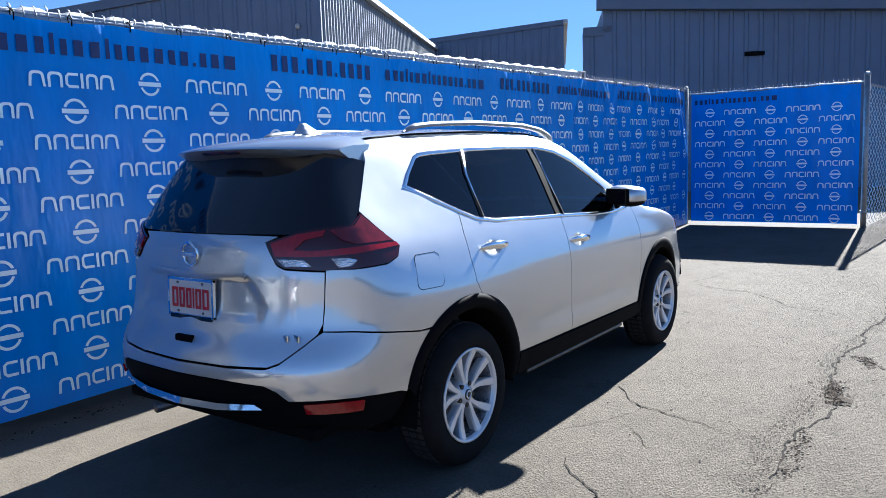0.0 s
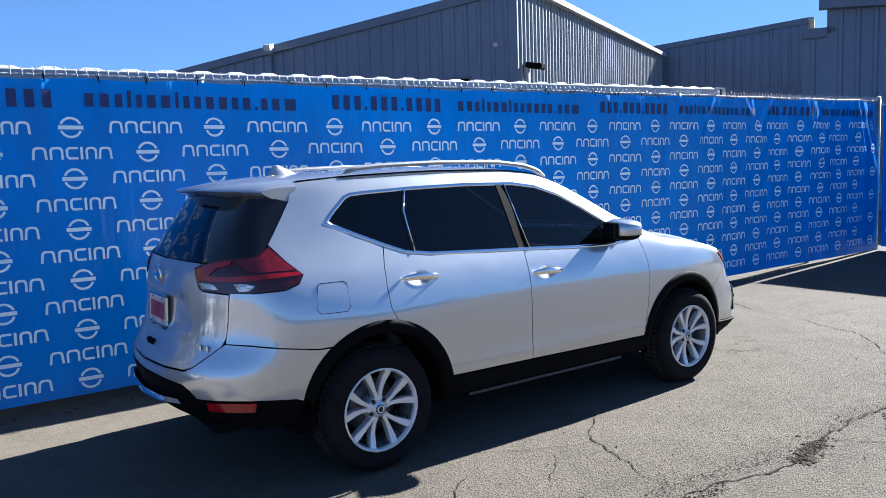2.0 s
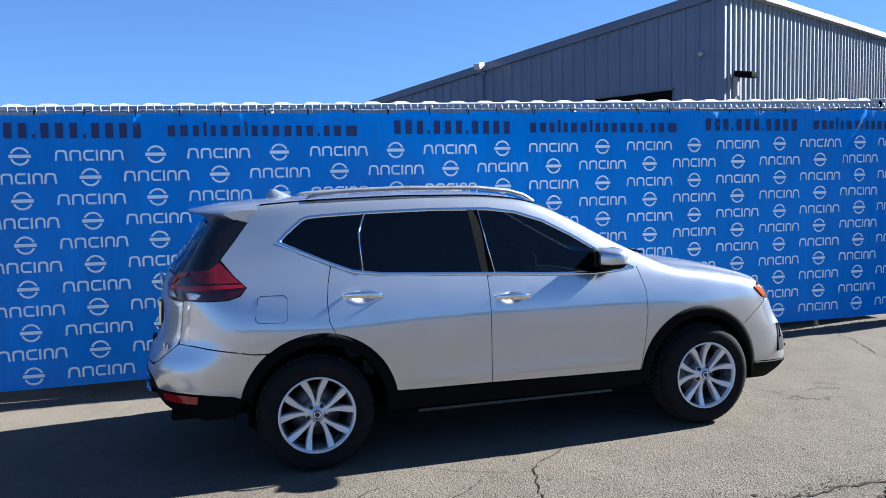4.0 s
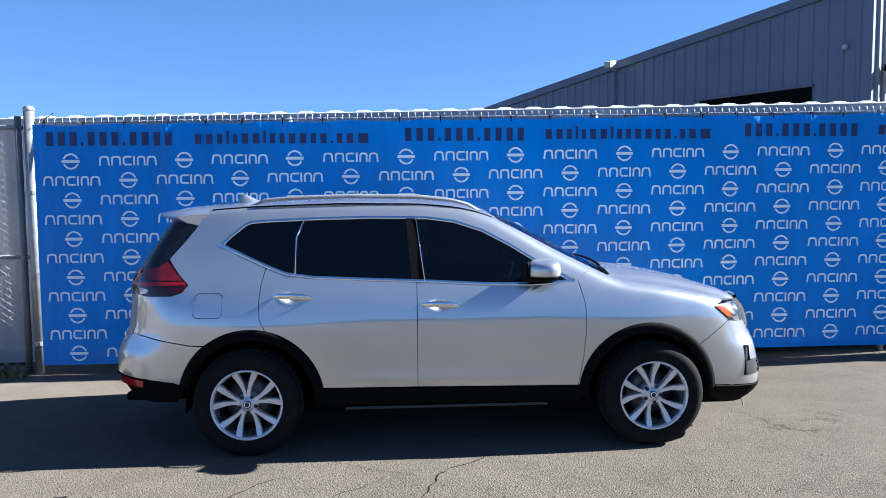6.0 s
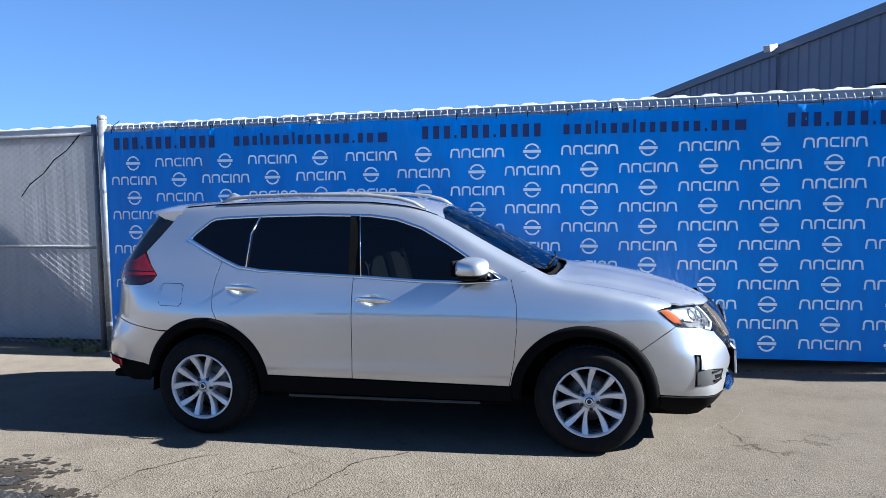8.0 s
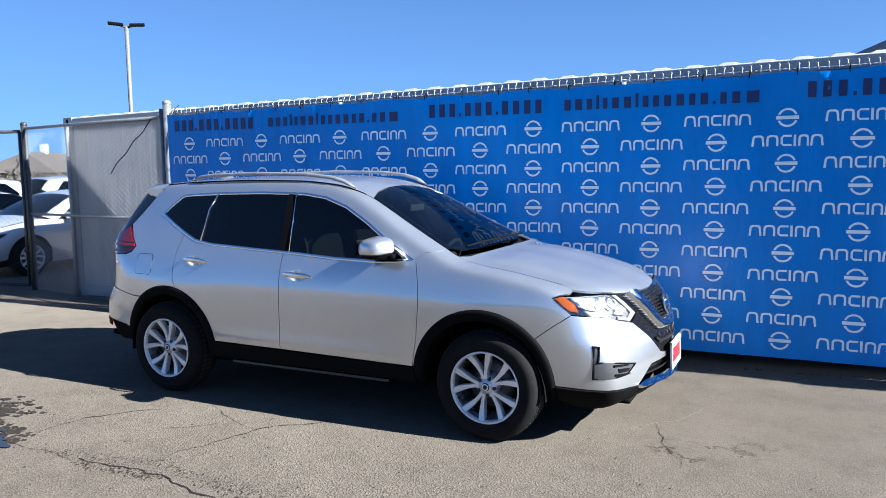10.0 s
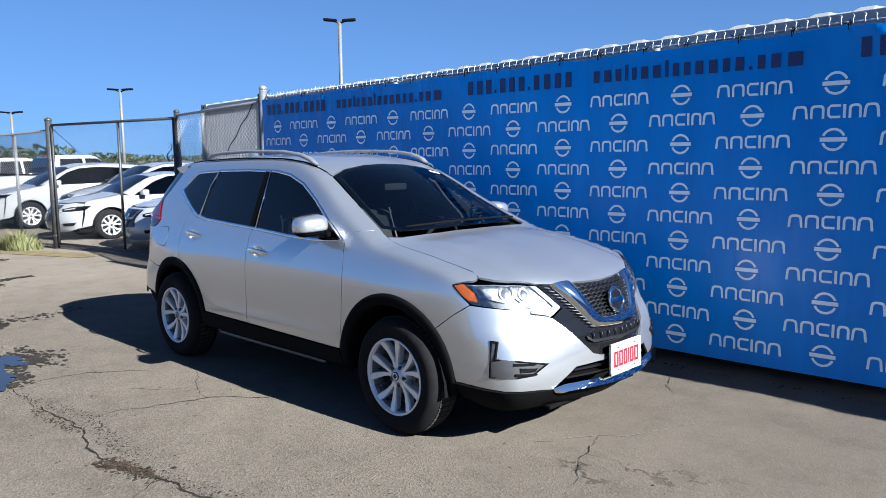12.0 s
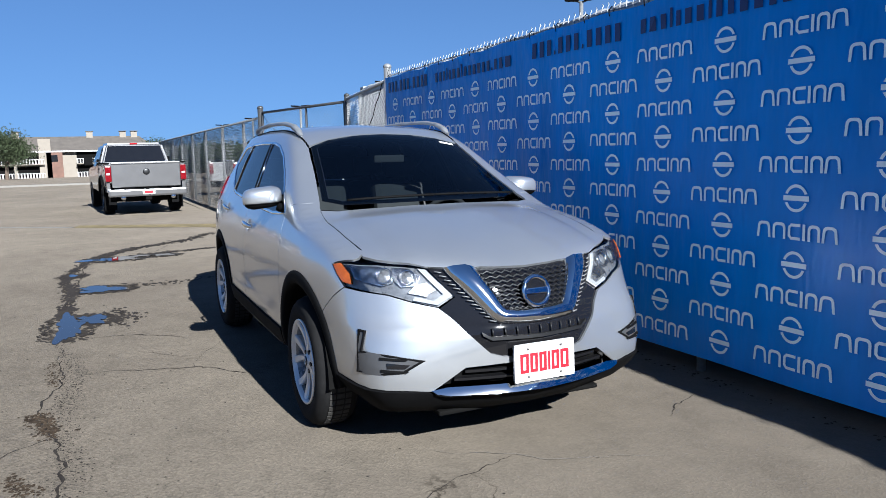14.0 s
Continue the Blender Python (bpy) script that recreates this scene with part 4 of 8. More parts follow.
class Body:
    """A car body as the rounded meeting of its side, top, front and rear surfaces."""

    def __init__(self, side, taper, gtaper, top, crown, front, plan_f, rear, plan_r, belt, k=0.020, bulge=((1.33, 0.008), (-1.33, 0.010)), wheel_z=0.80, hood=(0, 0), crease=0.0, recess=0.0):
        self.crease, self.recess = crease, recess
        self.side, self.taper, self.gtaper = table(side, 0.045), table(taper, 0.09), table(gtaper, 0.12)
        self.top, self.crown = table(top, 0.05), table(crown, 0.15)
        self.front, self.plan_f = table(front, 0.02), table(plan_f, 0.05)
        self.rear, self.plan_r = table(rear, 0.03), table(plan_r, 0.05)
        self.belt, self.k, self.bulge, self.wheel_z, self.hood = belt, k, bulge, wheel_z, hood

    def F(self, x, y, z):
        a = np.abs(y)
        w = self.side(z) - self.taper(x) - self.gtaper(x) * sstep(self.belt - 0.08, self.belt + 0.45, z)
        for c, h in self.bulge:
            w = w + h * np.exp(-((x - c) / 0.45) ** 2 - ((z - self.wheel_z) / 0.17) ** 2)
        if self.crease:
            w = w + self.crease * np.exp(-((z - 0.50) / 0.055) ** 2) * sstep(-1.0, -0.35, x) * sstep(0.95, 0.45, x)
        fs = (a - w) * 0.97
        e = 0.01
        sl = (self.top(x + e) - self.top(x - e)) / (2 * e)
        zt = self.top(x) - self.crown(x) * a * a
        h0, h1 = self.hood
        if h1:
            zt = zt + h1 * sstep(0.62, 0.50, a) * sstep(h0, h0 + 0.25, x) * (1 - 0.5 * sstep(0.25, 0.0, a))
        ft = (z - zt) / np.sqrt(1 + sl * sl)
        pf = self.plan_f(a) * (0.72 + 0.28 * sstep(0.40, 0.80, z))
        ps = (self.plan_f(a + e) - self.plan_f(a - e)) / (2 * e)
        ff = (x - (self.front(z) - pf)) / np.sqrt(1 + ps * ps)
        rs = (self.plan_r(a + e) - self.plan_r(a - e)) / (2 * e)
        rz = (self.rear(z + e) - self.rear(z - e)) / (2 * e)
        dent = 0.0
        if self.recess:                                # the pressing round the rear plate
            half = np.interp(z, [0.80, 0.86, 0.91, 1.03], [0.37, 0.415, 0.425, 0.345])
            dent = self.recess * sstep(1.040, 1.006, z) * sstep(0.825, 0.880, z) * sstep(half + 0.035, half - 0.035, a)
        fr = (self.rear(z) + self.plan_r(a) + dent - x) / np.sqrt(1 + rs * rs + rz * rz)
        k = self.k
        m = np.maximum(np.maximum(fs, ft), np.maximum(ff, fr))
        return m + k * np.log(np.exp((fs - m) / k) + np.exp((ft - m) / k) + np.exp((ff - m) / k) + np.exp((fr - m) / k))

    def solve(self, at, lo, hi):
        lo, hi = np.array(lo, float), np.array(hi, float)
        for _ in range(34):
            mid = (lo + hi) / 2
            inside = self.F(*at(mid)) < 0
            lo, hi = np.where(inside, mid, lo), np.where(inside, hi, mid)
        return (lo + hi) / 2

    def normal(self, P):
        e = 0.004
        x, y, z = P.T
        g = np.stack([self.F(x + e, y, z) - self.F(x - e, y, z), self.F(x, y + e, z) - self.F(x, y - e, z), self.F(x, y, z + e) - self.F(x, y, z - e)], 1)
        return g / np.linalg.norm(g, axis=1, keepdims=True)

    # the ways of laying a flat outline on the body
    def lay(self, proj, Q):
        a, b = np.asarray(Q, float).T
        z0, o = np.zeros_like(a), np.ones_like(a)
        if proj in ("right", "left"):
            s = -1 if proj == "right" else 1
            r = self.solve(lambda v: (a, s * v, b), z0, 1.3 * o)
            return np.stack([a, s * r, b], 1)
        if proj == "top":
            r = self.solve(lambda v: (a, b, v), 0.7 * o, 2.4 * o)
            return np.stack([a, b, r], 1)
        cx, s = (1.0, 1) if proj == "front" else (-1.0, -1)
        r = self.solve(lambda v: (cx + s * v * np.cos(a), v * np.sin(a), b), z0, 4.0 * o)
        return np.stack([cx + s * r * np.cos(a), r * np.sin(a), b], 1)

    def fy(self, y, z, proj="front"):
        """An outline point of the front or rear given by its y and z."""
        s = 1 if proj == "front" else -1
        r = float(self.solve(lambda v: (s * v, np.array([y * 1.0]), np.array([z * 1.0])), np.zeros(1), 4 * np.ones(1))[0])
        return (math.atan2(y, r - 1.0), z)

    def sx(self, x, z, side, proj="front"):
        """An outline point of the front or rear given by its x and z on one flank."""
        r = float(self.solve(lambda v: (np.array([x]), side * v, np.array([z])), np.zeros(1), 1.3 * np.ones(1))[0])
        s = 1 if proj == "front" else -1
        return (math.atan2(side * r, s * x - 1.0), z)

    def rx(self, y, z):
        return float(-self.solve(lambda v: (-v, np.array([y * 1.0]), np.array([z * 1.0])), np.zeros(1), 4 * np.ones(1))[0])

    def tz(self, x, y):
        return float(self.solve(lambda v: (np.array([x * 1.0]), np.array([y * 1.0]), v), 0.7 * np.ones(1), 2.4 * np.ones(1))[0])


def inset(poly, d):
    """The outline moved inwards by d."""
    n = len(poly)
    area = sum(poly[i][0] * poly[(i + 1) % n][1] - poly[(i + 1) % n][0] * poly[i][1] for i in range(n))
    s = 1 if area > 0 else -1
    out = []
    for i in range(n):
        p, a, b = Vector(poly[i]), Vector(poly[i - 1]), Vector(poly[(i + 1) % n])
        d1, d2 = (p - a), (b - p)
        if d1.length < 1e-6 or d2.length < 1e-6:
            out.append(tuple(p))
            continue
        d1.normalize(), d2.normalize()
        n1, n2 = Vector((-d1.y, d1.x)) * s, Vector((-d2.y, d2.x)) * s
        m = n1 + n2
        if m.length < 0.2:
            m = n1
        m.normalize()
        out.append(tuple(p + m * (d / max(0.35, m.dot(n1)))))
    return out


def dense(poly, step):
    out = []
    for i, p in enumerate(poly):
        q = poly[(i + 1) % len(poly)]
        n = max(1, int(math.hypot(q[0] - p[0], q[1] - p[1]) / step))
        out += [(lerp(p[0], q[0], k / n), lerp(p[1], q[1], k / n)) for k in range(n)]
    return out


def panel(body, name, poly, proj, mat, parent, label="", step=(0.05, 0.04), thick=0.014, off=0.0, gap=0.0, tilt=None):
    """A body panel: its outline laid on the body, cut into small faces, with turned-in edges."""
    poly = [tuple(p) for p in poly]
    if gap:
        poly = inset(poly, gap)
    bm = bmesh.new()
    bm.faces.new([bm.verts.new((p[0], p[1], 0)) for p in poly])
    for ax in (0, 1):
        lo, hi = min(p[ax] for p in poly), max(p[ax] for p in poly)
        n = max(1, int(math.ceil((hi - lo) / step[ax])))
        no = (1, 0, 0) if ax == 0 else (0, 1, 0)
        for i in range(1, n):
            v = lerp(lo, hi, i / n)
            bmesh.ops.bisect_plane(bm, geom=bm.verts[:] + bm.edges[:] + bm.faces[:], dist=1e-6, plane_co=(v, 0, 0) if ax == 0 else (0, v, 0), plane_no=no)
    bmesh.ops.triangulate(bm, faces=[f for f in bm.faces if len(f.verts) > 4])
    bm.verts.ensure_lookup_table()
    bm.verts.index_update()
    Q = np.array([v.co[:2] for v in bm.verts])
    P = body.lay(proj, Q)
    N = body.normal(P)
    if tilt:
        lo, hi, a, b = tilt                            # heights, and how far proud the outline stands at each
        k = np.clip((P[:, 2] - lo) / (hi - lo), 0, 1)[:, None]
        off = a + (b - a) * k
        N = N + np.array([[0, 0, (a - b) / (hi - lo)]])
        N = N / np.linalg.norm(N, axis=1, keepdims=True)
    P = P + N * off
    faces = [[v.index for v in f.verts] for f in bm.faces]
    rim = [(l.vert.index, l.link_loop_next.vert.index) for f in bm.faces for l in f.loops if l.edge.is_boundary]
    bm.free()
    f = faces[len(faces) // 2]
    g = np.cross(P[f[1]] - P[f[0]], P[f[2]] - P[f[1]])
    tot = sum(np.dot(np.cross(P[q[1]] - P[q[0]], P[q[2]] - P[q[1]]), N[q[0]]) for q in faces)
    if tot < 0:
        faces = [q[::-1] for q in faces]
        rim = [(b, a) for a, b in rim]
    V, NN = list(P), list(N)
    if thick:
        for a, b in rim:
            i = len(V)
            e = P[b] - P[a]
            o = np.cross(e, N[a])
            o = o / (np.linalg.norm(o) + 1e-9)
            V += [P[a], P[b], P[b] - N[b] * thick, P[a] - N[a] * thick]
            NN += [o] * 4
            faces.append([i + 3, i + 2, i + 1, i])
    ob = mesh_ob(name, V, faces, mat, parent, label, normals=NN)
    ob.cycles.shadow_terminator_geometry_offset = 0.25
    return ob


def ring(body, name, outer, inner, proj, mat, parent, label="", off=0.004, thick=0.01, closed=True):
    """A trim strip between two outlines of equal count, laid on the body."""
    n = len(outer)
    A, B = body.lay(proj, outer), body.lay(proj, inner)
    NA, NB = body.normal(A), body.normal(B)
    C, D = A * 0.7 + B * 0.3, A * 0.3 + B * 0.7
    rows = [A - NA * thick, A + NA * off * 0.35, C + NA * off, D + NB * off, B + NB * off * 0.35, B - NB * thick]
    V = np.concatenate(rows)
    F = []
    m = n if closed else n - 1
    for i in range(m):
        j = (i + 1) % n
        for r in range(5):
            F.append((r * n + i, r * n + j, (r + 1) * n + j, (r + 1) * n + i))
    g = np.cross(V[F[2][1]] - V[F[2][0]], V[F[2][2]] - V[F[2][1]])
    if np.dot(g, NA[0]) < 0:
        F = [f[::-1] for f in F]
    return mesh_ob(name, V, F, mat, parent, label, smooth=True)


def dish(body, name, outline, mid, proj, mat, parent, off):
    """A shallow hollow pressed into a panel."""
    rings, V, NN, F = 5, [], [], []
    n = len(outline)
    for k in range(rings + 1):
        t = 1 - k / rings
        Q = [(lerp(mid[0], a, max(t, 0.02)), lerp(mid[1], b, max(t, 0.02))) for a, b in outline]
        P = body.lay(proj, Q)
        N = body.normal(P)
        for i in range(n):
            d = np.array([Q[i][0] - mid[0], 0, Q[i][1] - mid[1]])
            d = d / (np.linalg.norm(d) + 1e-9)
            lean = 1.15 * math.sin(math.pi * min(1, 1.15 * t)) if t < 0.95 else 0.0
            m = N[i] - d * lean
            V.append(P[i] + N[i] * off)
            NN.append(m / np.linalg.norm(m))
    for k in range(rings):
        for i in range(n):
            j = (i + 1) % n
            F.append((k * n + i, k * n + j, (k + 1) * n + j, (k + 1) * n + i))
    a, b, c = (np.array(V[q]) for q in F[0][:3])
    if np.dot(np.cross(b - a, c - b), NN[0]) < 0:
        F = [f[::-1] for f in F]
    return mesh_ob(name, V, F, mat, parent, normals=NN)


def finer(q, k):
    """An open line with k steps for each of its own."""
    return [(lerp(a[0], b[0], j / k), lerp(a[1], b[1], j / k)) for a, b in zip(q, q[1:]) for j in range(k)] + [q[-1]]


def arc(cx, cz, r, a0, a1, n):
    """Points of an arc in side view; angles in degrees, 0 forward, 90 up."""
    return [(cx + r * math.cos(radians(lerp(a0, a1, i / n))), cz + r * math.sin(radians(lerp(a0, a1, i / n)))) for i in range(n + 1)]


# ---- wheels ----
def lathe(prof, n, mat, name, parent, label="", smooth=True):
    """A ring turned about the y axis from (radius, y) points."""
    V, F = [], []
    for i in range(n):
        a = 2 * math.pi * i / n
        for r, y in prof:
            V.append((r * math.cos(a), y, r * math.sin(a)))
    m = len(prof)
    for i in range(n):
        j = (i + 1) % n
        for k in range(m - 1):
            F.append((i * m + k, i * m + k + 1, j * m + k + 1, j * m + k))
    return mesh_ob(name, V, F, mat, parent, label, smooth)


def spoke_mesh(ang, sgn, r0, r1, w0, w1, y0, y1, thick):
    """One arm of a forked spoke: it leaves the hub beside its twin and bends away towards the rim (outside at -y)."""
    V, F = [], []
    n = 9
    for i in range(n + 1):
        t = i / n
        r = lerp(r0, r1, t)
        side = sgn * (0.008 + 0.063 * t ** 1.4)
        w = lerp(w0, w1, float(sstep(0.2, 0.85, t)))
        y = lerp(y0, y1, t) + 0.010 * math.sin(math.pi * t)
        lean = sgn * 0.30 * t
        c, s = math.cos(ang), math.sin(ang)
        for dw, dy in ((-1.0, 0.010), (-0.78, 0.0), (0.78, 0.0), (1.0, 0.010), (0.9, thick), (-0.9, thick)):
            q = side + dw * w / 2
            p = math.sqrt(max(r * r - side * side, 1e-6)) - dw * w / 2 * lean
            V.append((p * c - q * s, y + dy, p * s + q * c))
    for i in range(n):
        for k in range(6):
            F.append((i * 6 + k, (i + 1) * 6 + k, (i + 1) * 6 + (k + 1) % 6, i * 6 + (k + 1) % 6))
    return V, F


def wheel(m, car, R=0.354, width=0.225, rim=0.232, spokes=5, mat="alloy", turn=0.0, pair=True, lugs=True):
    """A wheel whose outer face looks to -y of its own frame."""
    w = empty("wheel")
    w.parent = car
    w.matrix_basis = m
    h = width / 2
    lathe([(rim - 0.012, -h + 0.022), (rim + 0.006, -h + 0.006), (rim + 0.03, -h), (R - 0.055, -h - 0.004), (R - 0.03, -h + 0.006), (R - 0.014, -h + 0.022), (R - 0.005, -h + 0.042), (R, -h + 0.07), (R, h - 0.07), (R - 0.003, h - 0.035), (R - 0.018, h - 0.012), (rim + 0.02, h), (rim - 0.02, h)], 64, "rubber", "tyre", w)
    # tread blocks
    V, F = [], []
    for i in range(56):
        a = 2 * math.pi * i / 56
        for y0, y1, tw in ((-h + 0.055, -h + 0.085, 0.5), (-0.02, 0.02, 0.3), (h - 0.085, h - 0.055, 0.5)):
            b = len(V)
            da = 2 * math.pi / 56 * 0.36
            for aa, yy in ((a - da, y0), (a + da, y0), (a + da, y1), (a - da, y1)):
                for r in (R - 0.01, R + 0.002):
                    V.append((r * math.cos(aa), yy, r * math.sin(aa)))
            F += [(b, b + 1, b + 3, b + 2), (b + 2, b + 3, b + 5, b + 4), (b + 4, b + 5, b + 7, b + 6), (b + 6, b + 7, b + 1, b), (b + 1, b + 7, b + 5, b + 3)]
    mesh_ob("tread", V, F, "tread", w)
    lathe([(rim + 0.001, -h + 0.008), (rim + 0.002, -h + 0.001), (rim - 0.008, -h - 0.001), (rim - 0.013, -h + 0.012), (rim - 0.017, -h + 0.024)], 64, mat, "rim", w)
    lathe([(rim - 0.015, -h + 0.022), (rim - 0.022, -h + 0.04), (rim - 0.03, 0.02), (rim - 0.03, h - 0.02)], 48, "lamphouse", "barrel", w)
    lathe([(rim - 0.03, 0.06), (0.03, 0.06)], 32, "dark", "backing", w)
    lathe([(0.155, 0.03), (0.155, 0.018), (0.075, 0.018)], 40, "brake", "brake_disc", w)
    hub = lathe([(0.0, -h + 0.024), (0.034, -h + 0.024), (0.037, -h + 0.033), (0.064, -h + 0.037), (0.070, -h + 0.050), (0.072, 0.02)], 40, mat, "hub", w)
    lathe([(0.0, -h + 0.019), (0.026, -h + 0.019), (0.0275, -h + 0.026)], 24, "alloy_dark", "cap", hub)
    lathe([(0.015, -h + 0.0185), (0.015, -h + 0.017), (0.022, -h + 0.017), (0.022, -h + 0.0185)], 24, "chrome", "cap_ring", hub)
    for s in range(spokes):
        a = turn + 2 * math.pi * s / spokes + math.pi / 2
        for sgn in ((-1, 1) if pair else (0,)):
            V, F = spoke_mesh(a, sgn, 0.050, rim - 0.006, 0.026, 0.043 if pair else 0.06, -h + 0.034, -h + 0.010, 0.045)
            mesh_ob("spoke", V, F, mat, w, smooth=False)
        if lugs:
            V, F = rod_data([[(0.056 * math.cos(a + 0.63), -h + 0.03, 0.056 * math.sin(a + 0.63)), (0.056 * math.cos(a + 0.63), -h + 0.055, 0.056 * math.sin(a + 0.63))]], 0.0125, 8)
            mesh_ob("lug_nut", V, F, "alloy_dark", w)
    return w


SUV = Body(
    side=[(0.20, 0.80), (0.30, 0.866), (0.42, 0.894), (0.55, 0.900), (0.72, 0.904), (0.86, 0.904), (0.93, 0.899), (1.0, 0.884), (1.07, 0.862), (1.13, 0.838), (1.20, 0.806), (1.40, 0.724), (1.55, 0.656), (1.66, 0.59), (1.8, 0.48)],
    taper=[(-2.5, 0.15), (-2.1, 0.070), (-1.9, 0.050), (-1.7, 0.034), (-1.4, 0.015), (-1.1, 0.006), (-0.8, 0.0), (0.9, 0.0), (1.4, 0.010), (1.7, 0.036), (2.0, 0.078), (2.4, 0.17)],
    gtaper=[(-2.4, 0.12), (-1.9, 0.070), (-1.5, 0.032), (-0.9, 0.012), (-0.3, 0.0), (0.2, 0.010), (0.6, 0.03), (1.0, 0.05), (2.4, 0.1)],
    top=[(-2.5, 1.50), (-2.1, 1.60), (-1.7, 1.648), (-1.3, 1.672), (-0.7, 1.690), (-0.2, 1.683), (0.10, 1.655), (0.30, 1.600), (0.50, 1.512), (0.85, 1.325), (1.06, 1.205), (1.14, 1.165), (1.25, 1.146), (1.5, 1.112), (1.75, 1.062), (1.95, 1.010), (2.10, 0.958), (2.22, 0.90), (2.4, 0.80)],
    crown=[(-2.3, 0.11), (-0.7, 0.10), (0.1, 0.115), (0.45, 0.19), (0.85, 0.17), (1.05, 0.07), (1.2, 0.075), (2.3, 0.10)],
    front=[(0.15, 2.20), (0.25, 2.305), (0.34, 2.345), (0.45, 2.352), (0.56, 2.356), (0.650, 2.352), (0.695, 2.322), (0.78, 2.298), (0.88, 2.262), (0.96, 2.215), (1.05, 2.10), (1.3, 1.7)],
    plan_f=[(0.0, 0.0), (0.2, 0.025), (0.4, 0.105), (0.5, 0.150), (0.6, 0.192), (0.7, 0.250), (0.8, 0.335), (0.9, 0.50), (1.1, 0.95)],
    rear=[(0.15, -2.18), (0.28, -2.28), (0.40, -2.345), (0.52, -2.372), (0.66, -2.368), (0.74, -2.325), (0.80, -2.288), (0.92, -2.268), (1.05, -2.258), (1.17, -2.235), (1.28, -2.165), (1.45, -2.04), (1.58, -1.945), (1.68, -1.86), (1.9, -1.6)],
    plan_r=[(0.0, 0.0), (0.3, 0.022), (0.5, 0.062), (0.6, 0.10), (0.7, 0.165), (0.8, 0.28), (0.9, 0.48), (1.1, 1.0)],
    belt=1.15, hood=(1.15, 0.016), crease=0.009, recess=0.012)

AF, AR, AZ, AO, AI = 1.318, -1.325, 0.372, 0.478, 0.408       # arches: centres, height, cladding outside and inside

DLO_TOP = [(-1.550, 1.385), (-1.490, 1.445), (-1.385, 1.530), (-1.345, 1.545), (-1.25, 1.553), (-0.935, 1.566), (-0.546, 1.573), (-0.16, 1.566), (0.03, 1.540), (0.22, 1.478), (0.41, 1.377), (0.60, 1.258), (0.83, 1.128)]
DLO_LOW = [(0.70, 1.112), (0.52, 1.104), (0.22, 1.111), (-0.156, 1.133), (-0.535, 1.149), (-0.92, 1.167), (-1.10, 1.192), (-1.224, 1.240), (-1.37, 1.304)]


def belt_z(x):
    p = sorted(DLO_LOW + [(-1.550, 1.385), (0.83, 1.128)])
    return float(np.interp(x, [a for a, _ in p], [b for _, b in p]))


def roof_edge(x):
    """Half width of the roof panel, windscreen and bonnet at x."""
    return float(np.interp(x, [-2.0, -1.6, -0.6, 0.1, 0.34, 0.7, 0.98, 1.08, 1.3, 1.6, 1.78, 1.9], [0.48, 0.515, 0.553, 0.550, 0.542, 0.604, 0.660, 0.690, 0.712, 0.712, 0.702, 0.675]))


def top_line(x0, x1, n):
    out = []
    for i in range(n + 1):
        x = lerp(x0, x1, i / n)
        out.append((x, SUV.tz(x, roof_edge(x) + 0.0035)))
    return out


